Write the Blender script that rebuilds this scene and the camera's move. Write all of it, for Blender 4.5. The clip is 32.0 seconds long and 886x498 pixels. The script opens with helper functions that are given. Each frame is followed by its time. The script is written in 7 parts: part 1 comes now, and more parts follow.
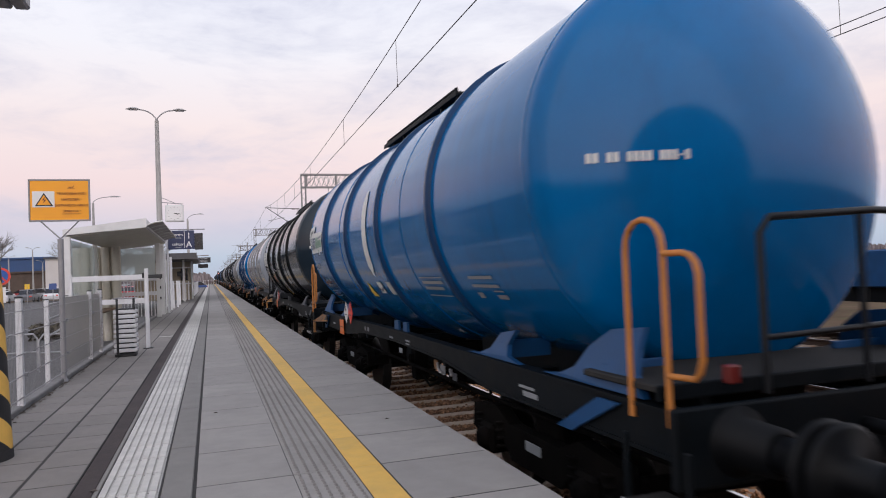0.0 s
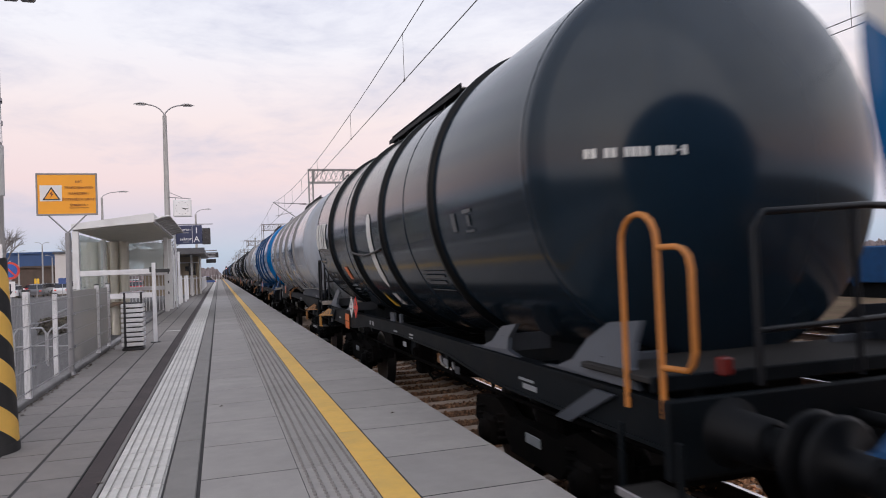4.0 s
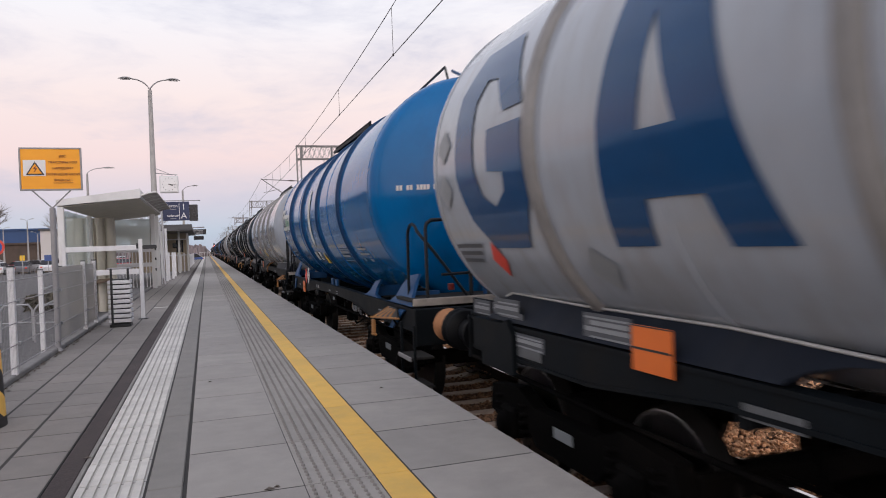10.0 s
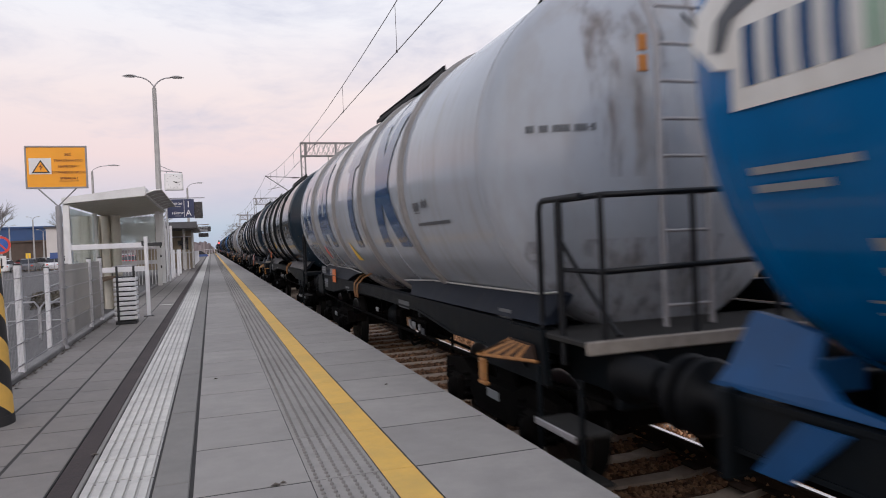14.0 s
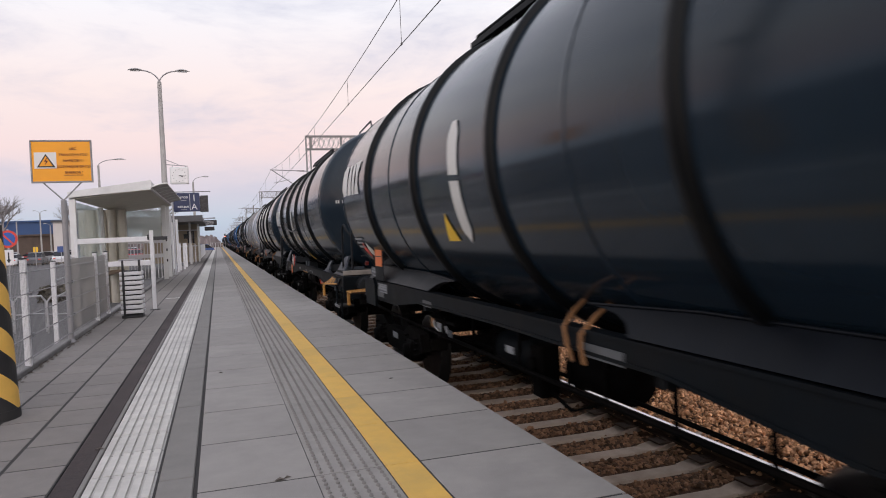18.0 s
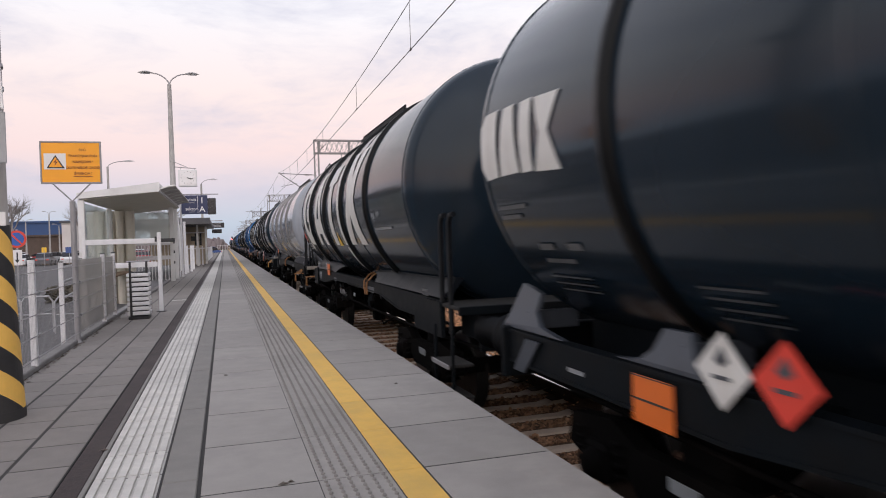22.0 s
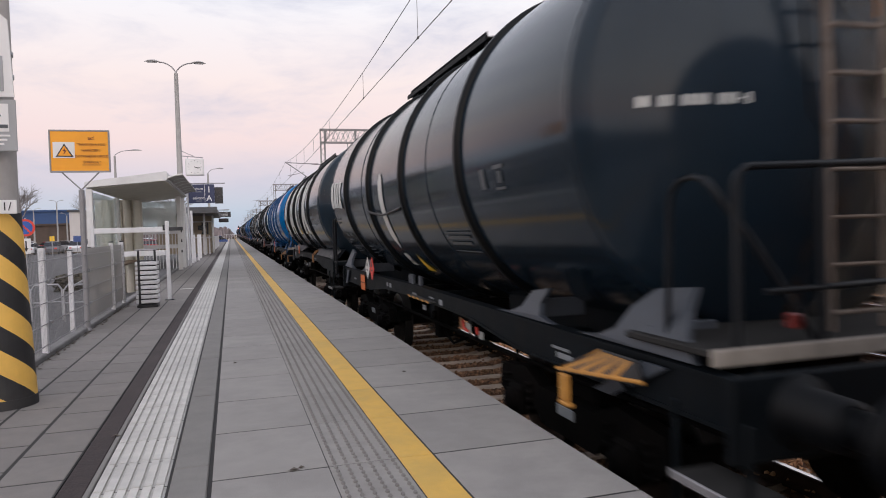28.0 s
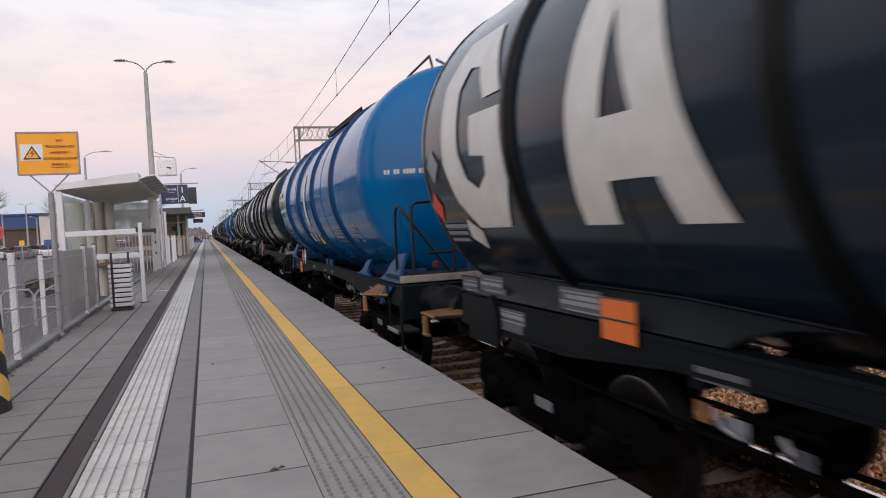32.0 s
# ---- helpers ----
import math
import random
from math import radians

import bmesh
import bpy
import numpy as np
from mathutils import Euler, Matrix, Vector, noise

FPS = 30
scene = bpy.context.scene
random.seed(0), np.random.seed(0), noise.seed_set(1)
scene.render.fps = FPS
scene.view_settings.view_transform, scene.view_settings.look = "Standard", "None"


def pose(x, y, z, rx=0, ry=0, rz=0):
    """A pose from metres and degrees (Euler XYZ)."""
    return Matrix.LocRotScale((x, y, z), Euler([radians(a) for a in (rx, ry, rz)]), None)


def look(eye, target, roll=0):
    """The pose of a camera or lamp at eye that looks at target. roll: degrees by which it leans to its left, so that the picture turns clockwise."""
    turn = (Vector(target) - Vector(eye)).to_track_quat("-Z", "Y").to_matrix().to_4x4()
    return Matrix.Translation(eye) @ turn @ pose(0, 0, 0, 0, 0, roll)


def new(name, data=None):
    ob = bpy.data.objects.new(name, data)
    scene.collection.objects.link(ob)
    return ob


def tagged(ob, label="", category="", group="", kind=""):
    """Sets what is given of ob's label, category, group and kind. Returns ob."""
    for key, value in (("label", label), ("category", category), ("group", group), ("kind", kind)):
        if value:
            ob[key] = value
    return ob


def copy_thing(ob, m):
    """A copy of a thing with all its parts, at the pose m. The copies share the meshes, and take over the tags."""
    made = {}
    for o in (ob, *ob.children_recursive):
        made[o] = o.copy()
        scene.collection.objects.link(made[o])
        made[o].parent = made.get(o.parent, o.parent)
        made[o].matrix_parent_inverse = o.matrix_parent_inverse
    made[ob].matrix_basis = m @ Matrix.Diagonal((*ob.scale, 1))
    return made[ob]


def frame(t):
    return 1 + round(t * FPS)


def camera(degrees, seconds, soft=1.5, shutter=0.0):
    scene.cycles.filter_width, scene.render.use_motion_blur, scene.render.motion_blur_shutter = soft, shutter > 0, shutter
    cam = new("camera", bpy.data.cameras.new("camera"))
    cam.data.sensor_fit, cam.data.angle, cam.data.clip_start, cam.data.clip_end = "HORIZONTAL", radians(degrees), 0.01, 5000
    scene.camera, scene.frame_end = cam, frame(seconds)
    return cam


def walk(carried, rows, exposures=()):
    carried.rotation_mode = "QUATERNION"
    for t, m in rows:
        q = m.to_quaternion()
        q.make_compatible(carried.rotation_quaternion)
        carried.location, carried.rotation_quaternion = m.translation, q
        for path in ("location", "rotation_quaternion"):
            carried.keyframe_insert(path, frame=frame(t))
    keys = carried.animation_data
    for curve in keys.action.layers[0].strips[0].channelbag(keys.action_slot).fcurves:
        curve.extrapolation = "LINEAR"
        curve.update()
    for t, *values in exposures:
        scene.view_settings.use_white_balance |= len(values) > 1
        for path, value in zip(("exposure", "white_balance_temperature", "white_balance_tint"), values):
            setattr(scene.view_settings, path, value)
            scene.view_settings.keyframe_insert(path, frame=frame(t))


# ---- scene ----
cam = camera(64.4, 32.0, soft=1.0, shutter=0.5)
PATH = [
    (0, (0.016, -0.053, 1.265), (0.646, 1.845, 1.323), -2.4),
    (0.5, (0.029, -0.038, 1.251), (0.65, 1.862, 1.299), -2.4),
    (1, (0.029, -0.042, 1.253), (0.656, 1.857, 1.299), -2.3),
    (1.5, (0.03, -0.029, 1.253), (0.659, 1.869, 1.306), -2.3),
    (2, (0.035, -0.031, 1.253), (0.655, 1.869, 1.305), -2.2),
    (2.5, (0.025, -0.042, 1.252), (0.643, 1.86, 1.303), -2.2),
    (3, (0.033, -0.05, 1.257), (0.647, 1.853, 1.306), -2.4),
    (3.5, (0.037, -0.036, 1.255), (0.65, 1.867, 1.304), -2.4),
    (5.5, (0.034, -0.027, 1.243), (0.629, 1.882, 1.265), -1.8),
    (6, (0.027, -0.022, 1.244), (0.623, 1.887, 1.26), -1.8),
    (6.5, (0.035, -0.03, 1.248), (0.631, 1.879, 1.256), -1.9),
    (7, (0.037, -0.01, 1.245), (0.635, 1.898, 1.239), -2.1),
    (7.5, (0.036, -0.016, 1.245), (0.636, 1.892, 1.232), -2.2),
    (8, (0.037, -0.012, 1.247), (0.635, 1.897, 1.228), -2.3),
    (8.5, (0.037, -0.01, 1.25), (0.634, 1.898, 1.23), -2.3),
    (9, (0.038, -0.01, 1.249), (0.635, 1.898, 1.228), -2.3),
    (9.5, (0.039, -0.016, 1.233), (0.655, 1.886, 1.213), -2.2),
    (10, (0.042, -0.015, 1.236), (0.679, 1.881, 1.217), -2.2),
    (10.5, (0.041, -0.011, 1.239), (0.681, 1.884, 1.227), -2.3),
    (11, (0.051, -0.023, 1.244), (0.687, 1.873, 1.23), -2.7),
    (11.5, (0.05, -0.016, 1.244), (0.682, 1.881, 1.229), -2.6),
    (12, (0.054, -0.015, 1.244), (0.681, 1.884, 1.23), -2.5),
    (12.5, (0.044, -0.02, 1.243), (0.667, 1.88, 1.224), -2.5),
    (13, (0.05, -0.025, 1.257), (0.67, 1.876, 1.22), -2.7),
    (13.5, (0.05, -0.016, 1.243), (0.67, 1.885, 1.209), -2.6),
    (14, (0.038, -0.025, 1.239), (0.663, 1.875, 1.21), -2.4),
    (14.5, (0.049, -0.01, 1.244), (0.669, 1.891, 1.216), -2.3),
    (16.5, (0.046, -0.011, 1.243), (0.651, 1.895, 1.209), -2.3),
    (17, (0.05, -0.006, 1.243), (0.652, 1.901, 1.205), -2.4),
    (17.5, (0.046, -0.024, 1.241), (0.65, 1.882, 1.199), -2.3),
    (18, (0.053, -0.006, 1.244), (0.662, 1.899, 1.196), -2.5),
    (18.5, (0.042, -0.011, 1.239), (0.651, 1.894, 1.197), -2.3),
    (19, (0.038, -0.017, 1.234), (0.641, 1.889, 1.2), -2.1),
    (19.5, (0.042, -0.013, 1.242), (0.636, 1.896, 1.21), -1.9),
    (20, (0.046, -0.011, 1.246), (0.635, 1.9, 1.213), -1.9),
    (20.5, (0.039, 0.006, 1.24), (0.626, 1.917, 1.205), -1.8),
    (21, (0.052, -0.005, 1.244), (0.637, 1.907, 1.2), -1.9),
    (21.5, (0.052, -0.006, 1.25), (0.641, 1.905, 1.209), -1.9),
    (22, (0.054, 0.006, 1.244), (0.646, 1.916, 1.212), -1.8),
    (22.5, (0.049, 0.008, 1.245), (0.64, 1.919, 1.21), -1.8),
    (23, (0.042, 0.0, 1.273), (0.633, 1.91, 1.222), -1.8),
    (23.5, (0.056, -0.001, 1.242), (0.643, 1.911, 1.196), -1.7),
    (24, (0.053, -0.009, 1.245), (0.647, 1.9, 1.199), -1.9),
    (24.5, (0.047, 0.0, 1.242), (0.653, 1.905, 1.201), -2.0),
    (25, (0.048, -0.003, 1.243), (0.651, 1.903, 1.197), -2.1),
    (25.5, (0.047, -0.004, 1.239), (0.643, 1.905, 1.191), -2.0),
    (27.5, (0.05, 0.006, 1.244), (0.612, 1.925, 1.178), -1.7),
    (28, (0.033, 0.002, 1.237), (0.608, 1.917, 1.176), -1.7),
    (28.5, (0.043, 0.017, 1.244), (0.623, 1.93, 1.188), -2.0),
    (29, (0.048, 0.017, 1.244), (0.635, 1.928, 1.187), -2.3),
    (29.5, (0.045, 0.012, 1.237), (0.641, 1.92, 1.172), -2.5),
    (30, (0.044, 0.006, 1.239), (0.647, 1.912, 1.169), -2.5),
    (30.5, (0.041, 0.008, 1.236), (0.647, 1.912, 1.164), -2.5),
    (31, (0.04, -0.007, 1.239), (0.649, 1.896, 1.16), -2.6),
    (31.5, (0.045, 0.008, 1.239), (0.662, 1.909, 1.156), -2.9),
    (32, (0.038, -0.005, 1.236), (0.673, 1.89, 1.16), -2.9),
]
# the camera's own slow changes of exposure and white balance
TONE = [(0.0, -0.08, 6300, 8), (3.0, -0.08, 6300, 8), (7.0, -0.06, 6450, 8), (7.8, -0.06, 6050, 3), (8.35, -0.06, 6050, 3), (9.1, -0.05, 6450, 8),
        (12.0, -0.10, 6450, 8), (13.6, -0.10, 6450, 8), (14.5, -0.10, 6150, 5), (16.5, -0.06, 6350, 7), (18.5, -0.02, 6480, 8), (20.2, 0.03, 6620, 9), (22.0, 0.0, 6480, 8), (32.0, -0.05, 6420, 7)]
walk(cam, [(t, look(eye, target, roll)) for t, eye, target, roll in PATH], TONE)

# ---- world, sun, exposure ----
scene.view_settings.exposure = 0.0
SUN_ELEVATION, SUN_TURN = radians(18.8), radians(190)
world = bpy.data.worlds.new("dusk_sky")
scene.world = world
world.use_nodes = True
wn, wl = world.node_tree.nodes, world.node_tree.links
wn.clear()


def wnode(kind, **values):
    n = wn.new(kind)
    for k, v in values.items():
        n.inputs[k].default_value = v
    return n


w_coord = wn.new("ShaderNodeTexCoord")
w_split = wn.new("ShaderNodeSeparateXYZ")
wl.new(w_coord.outputs["Generated"], w_split.inputs[0])
w_ramp = wn.new("ShaderNodeValToRGB")
stops = [(0.0, (0.40, 0.47, 0.60)), (0.03, (0.47, 0.53, 0.66)), (0.07, (0.62, 0.55, 0.645)), (0.125, (0.86, 0.65, 0.645)),
         (0.20, (0.915, 0.745, 0.72)), (0.30, (0.90, 0.85, 0.88)), (0.42, (0.88, 0.87, 0.95)), (1.0, (0.78, 0.80, 0.95))]
ramp = w_ramp.color_ramp
while len(ramp.elements) < len(stops):
    ramp.elements.new(0.5)
for el, (pos, col) in zip(ramp.elements, stops):
    el.position, el.color = pos, (*col, 1)
wl.new(w_split.outputs["Z"], w_ramp.inputs[0])
# thin rippled cloud, flattened towards the horizon
w_map = wn.new("ShaderNodeMapping")
w_map.inputs["Scale"].default_value = (2.4, 2.4, 7.5)
w_map.inputs["Rotation"].default_value = (0.0, 0.25, 0.5)
wl.new(w_coord.outputs["Generated"], w_map.inputs[0])
w_noise = wnode("ShaderNodeTexNoise", Scale=1.7, Detail=9.0, Roughness=0.62, Distortion=0.35)
wl.new(w_map.outputs[0], w_noise.inputs["Vector"])
w_cloud = wn.new("ShaderNodeValToRGB")
w_cloud.color_ramp.elements[0].position, w_cloud.color_ramp.elements[0].color = 0.44, (0.0, 0.0, 0.0, 1)
w_cloud.color_ramp.elements[1].position, w_cloud.color_ramp.elements[1].color = 0.70, (1, 1, 1, 1)
wl.new(w_noise.outputs[0], w_cloud.inputs[0])
w_fine = wnode("ShaderNodeTexNoise", Scale=9.0, Detail=4.0, Roughness=0.55, Distortion=0.6)
wl.new(w_map.outputs[0], w_fine.inputs["Vector"])
w_rip = wn.new("ShaderNodeMath")
w_rip.operation = "MULTIPLY"
wl.new(w_cloud.outputs[0], w_rip.inputs[0])
wl.new(w_fine.outputs[0], w_rip.inputs[1])
w_mix = wn.new("ShaderNodeMixRGB")
w_mix.blend_type = "MIX"
w_mix.inputs[2].default_value = (0.50, 0.49, 0.62, 1)
wl.new(w_rip.outputs[0], w_mix.inputs[0])
wl.new(w_ramp.outputs[0], w_mix.inputs[1])
w_sky = wn.new("ShaderNodeTexSky")
w_sky.sky_type, w_sky.sun_disc = "NISHITA", False
w_sky.sun_elevation, w_sky.sun_rotation = SUN_ELEVATION, SUN_TURN
w_bg, w_bg2, w_add, w_out = (wn.new(k) for k in ("ShaderNodeBackground", "ShaderNodeBackground", "ShaderNodeAddShader", "ShaderNodeOutputWorld"))
w_bg.inputs["Strength"].default_value = 1.08
w_bg2.inputs["Strength"].default_value = 0.012
# the sun has just set behind the camera: that side of the sky still glows
w_side = wn.new("ShaderNodeMapRange")
w_side.interpolation_type = "SMOOTHSTEP"
for k, v in (("From Min", 0.25), ("From Max", -0.95), ("To Min", 0.0), ("To Max", 1.0)):
    w_side.inputs[k].default_value = v
wl.new(w_split.outputs["Y"], w_side.inputs[0])
w_glow = wn.new("ShaderNodeMixRGB")
w_glow.blend_type = "MULTIPLY"
w_glow.inputs[2].default_value = (1.75, 1.70, 1.64, 1)
wl.new(w_side.outputs[0], w_glow.inputs[0])
wl.new(w_mix.outputs[0], w_glow.inputs[1])
wl.new(w_glow.outputs[0], w_bg.inputs[0])
wl.new(w_sky.outputs[0], w_bg2.inputs[0])
wl.new(w_bg.outputs[0], w_add.inputs[0])
wl.new(w_bg2.outputs[0], w_add.inputs[1])
wl.new(w_add.outputs[0], w_out.inputs[0])

sun_data = bpy.data.lights.new("sun", "SUN")
sun_data.energy, sun_data.angle, sun_data.color = 0.6, radians(80), (1.0, 0.91, 0.84)
sun = new("sun", sun_data)
sun.matrix_world = look((-20, -110, 38), (0, 0, 0))


# ---- mesh helpers ----
class Shape:
    """Vertices and faces collected for one mesh."""

    def __init__(self):
        self.v, self.f, self.smooth = [], [], []

    def add(self, verts, faces, smooth=False):
        n = len(self.v)
        self.v += [tuple(p) for p in verts]
        self.f += [tuple(i + n for i in f) for f in faces]
        self.smooth += [smooth] * len(faces)
        return self

    def box(self, x0, x1, y0, y1, z0, z1, c=0.0):
        """A block with edges cut off by c."""
        if c <= 0:
            v = [(x, y, z) for x in (x0, x1) for y in (y0, y1) for z in (z0, z1)]
            return self.add(v, [(0, 1, 3, 2), (4, 6, 7, 5), (0, 4, 5, 1), (2, 3, 7, 6), (0, 2, 6, 4), (1, 5, 7, 3)])
        v, ids = [], {}
        for sx in (0, 1):
            for sy in (0, 1):
                for sz in (0, 1):
                    full = (x1 if sx else x0, y1 if sy else y0, z1 if sz else z0)
                    cut = (x1 - c if sx else x0 + c, y1 - c if sy else y0 + c, z1 - c if sz else z0 + c)
                    for a in range(3):
                        p = list(cut)
                        p[a] = full[a]
                        ids[(sx, sy, sz, a)] = len(v)
                        v.append(tuple(p))
        g = lambda *k: ids[k]  # noqa: E731
        f = []
        for a in range(3):
            for s in (0, 1):
                ring = []
                for p, q in ((0, 0), (1, 0), (1, 1), (0, 1)):
                    k = [0, 0, 0]
                    k[a], k[(a + 1) % 3], k[(a + 2) % 3] = s, p, q
                    ring.append(g(*k, a))
                f.append(ring if s else ring[::-1])
        for a in range(3):
            b, d = (a + 1) % 3, (a + 2) % 3
            for sb in (0, 1):
                for sd in (0, 1):
                    k0, k1 = [0, 0, 0], [0, 0, 0]
                    k0[b] = k1[b] = sb
                    k0[d] = k1[d] = sd
                    k1[a] = 1
                    quad = [g(*k0, b), g(*k1, b), g(*k1, d), g(*k0, d)]
                    f.append(quad if sb == sd else quad[::-1])
        for sx in (0, 1):
            for sy in (0, 1):
                for sz in (0, 1):
                    tri = [g(sx, sy, sz, 0), g(sx, sy, sz, 1), g(sx, sy, sz, 2)]
                    f.append(tri if (sx + sy + sz) % 2 == 1 else tri[::-1])
        return self.add(v, f)

    def tube(self, path, r, n=8, closed=False, r_end=None):
        """A round bar along a path of points."""
        pts = [Vector(p) for p in path]
        rings = []
        last = None
        for i, p in enumerate(pts):
            a = pts[i - 1] if i or closed else p
            b = pts[(i + 1) % len(pts)] if i + 1 < len(pts) or closed else p
            d = (b - a).normalized()
            if last is None:
                up = Vector((0, 0, 1)) if abs(d.z) < 0.9 else Vector((1, 0, 0))
                side = d.cross(up).normalized()
            else:
                side = (last - d * last.dot(d)).normalized()
            last = side
            top = side.cross(d)
            rr = r if r_end is None else r + (r_end - r) * i / max(1, len(pts) - 1)
            rings.append([p + rr * (math.cos(2 * math.pi * k / n) * side + math.sin(2 * math.pi * k / n) * top) for k in range(n)])
        v = [q for ring in rings for q in ring]
        m = len(pts)
        f = []
        for i in range(m if closed else m - 1):
            j = (i + 1) % m
            for k in range(n):
                l = (k + 1) % n
                f.append((i * n + k, i * n + l, j * n + l, j * n + k))
        self.add(v, f, True)
        if not closed:
            self.add(rings[0], [tuple(range(n))])
            self.add(rings[-1], [tuple(reversed(range(n)))])
        return self

    def lathe(self, profile, axis="y", centre=(0, 0, 0), n=48, closed=False):
        """Turns a profile of (along, radius) about an axis."""
        v, f = [], []
        for s, r in profile:
            for k in range(n):
                a = 2 * math.pi * k / n
                c, d = r * math.cos(a), r * math.sin(a)
                p = {"x": (s, c, d), "y": (d, s, c), "z": (c, d, s)}[axis]
                v.append((p[0] + centre[0], p[1] + centre[1], p[2] + centre[2]))
        m = len(profile)
        for i in range(m if closed else m - 1):
            j = (i + 1) % m
            for k in range(n):
                l = (k + 1) % n
                f.append((i * n + k, j * n + k, j * n + l, i * n + l))
        self.add(v, f, True)
        if not closed:
            if profile[0][1] > 1e-4:
                self.add(v[:n], [tuple(reversed(range(n)))])
            if profile[-1][1] > 1e-4:
                self.add(v[-n:], [tuple(range(n))])
        return self

    def prism(self, outline, axis, a, b):
        """An outline in the plane across an axis, drawn out from a to b."""
        n = len(outline)
        put = {"x": lambda s, p, q: (s, p, q), "y": lambda s, p, q: (p, s, q), "z": lambda s, p, q: (p, q, s)}[axis]
        v = [put(a, *p) for p in outline] + [put(b, *p) for p in outline]
        f = [tuple(range(n)), tuple(reversed(range(n, 2 * n)))] + [(i, i + n, (i + 1) % n + n, (i + 1) % n) for i in range(n)]
        return self.add(v, f)

    def weld(self):
        """Shares the vertices that lie in one place."""
        seen, order, places = {}, [], []
        for p in self.v:
            k = (round(p[0], 4), round(p[1], 4), round(p[2], 4))
            if k not in seen:
                seen[k] = len(places)
                places.append(p)
            order.append(seen[k])
        self.v, self.f = places, [tuple(dict.fromkeys(order[i] for i in f)) for f in self.f]
        keep = [len(f) > 2 for f in self.f]
        self.f, self.smooth = [f for f, k in zip(self.f, keep) if k], [s for s, k in zip(self.smooth, keep) if k]
        return self

    def mesh(self, name):
        me = bpy.data.meshes.new(name)
        me.from_pydata(self.v, [], self.f)
        me.polygons.foreach_set("use_smooth", self.smooth)
        bm = bmesh.new()
        bm.from_mesh(me)
        if len(bm.faces) < 60000:
            bmesh.ops.recalc_face_normals(bm, faces=bm.faces)
        bm.to_mesh(me)
        bm.free()
        return me


def part(name, shape, material, parent=None, label="", at=None):
    """Links a shape (or a mesh) as one object, under a thing or a part."""
    me = shape.mesh(name) if isinstance(shape, Shape) else shape
    if material and not me.materials:
        me.materials.append(material)
    ob = new(name, me)
    if parent is not None:
        ob.parent = parent
    if at is not None:
        ob.matrix_basis = at
    if label:
        tagged(ob, label)
    return ob


def thing(name, label, category, group="", kind="", at=None):
    ob = new(name)
    ob.empty_display_size = 0.1
    if at is not None:
        ob.matrix_basis = at
    return tagged(ob, label, category, group, kind)


def words(text, size, depth=0.002):
    """A mesh of lettering in the xy plane, centred."""
    cu = bpy.data.curves.new("lettering", "FONT")
    cu.body, cu.size, cu.extrude, cu.align_x, cu.align_y, cu.resolution_u = text, size, depth, "CENTER", "CENTER", 3
    ob = bpy.data.objects.new("lettering", cu)
    scene.collection.objects.link(ob)
    dg = bpy.context.evaluated_depsgraph_get()
    me = bpy.data.meshes.new_from_object(ob.evaluated_get(dg))
    bpy.data.objects.remove(ob)
    me.materials.clear()
    return me


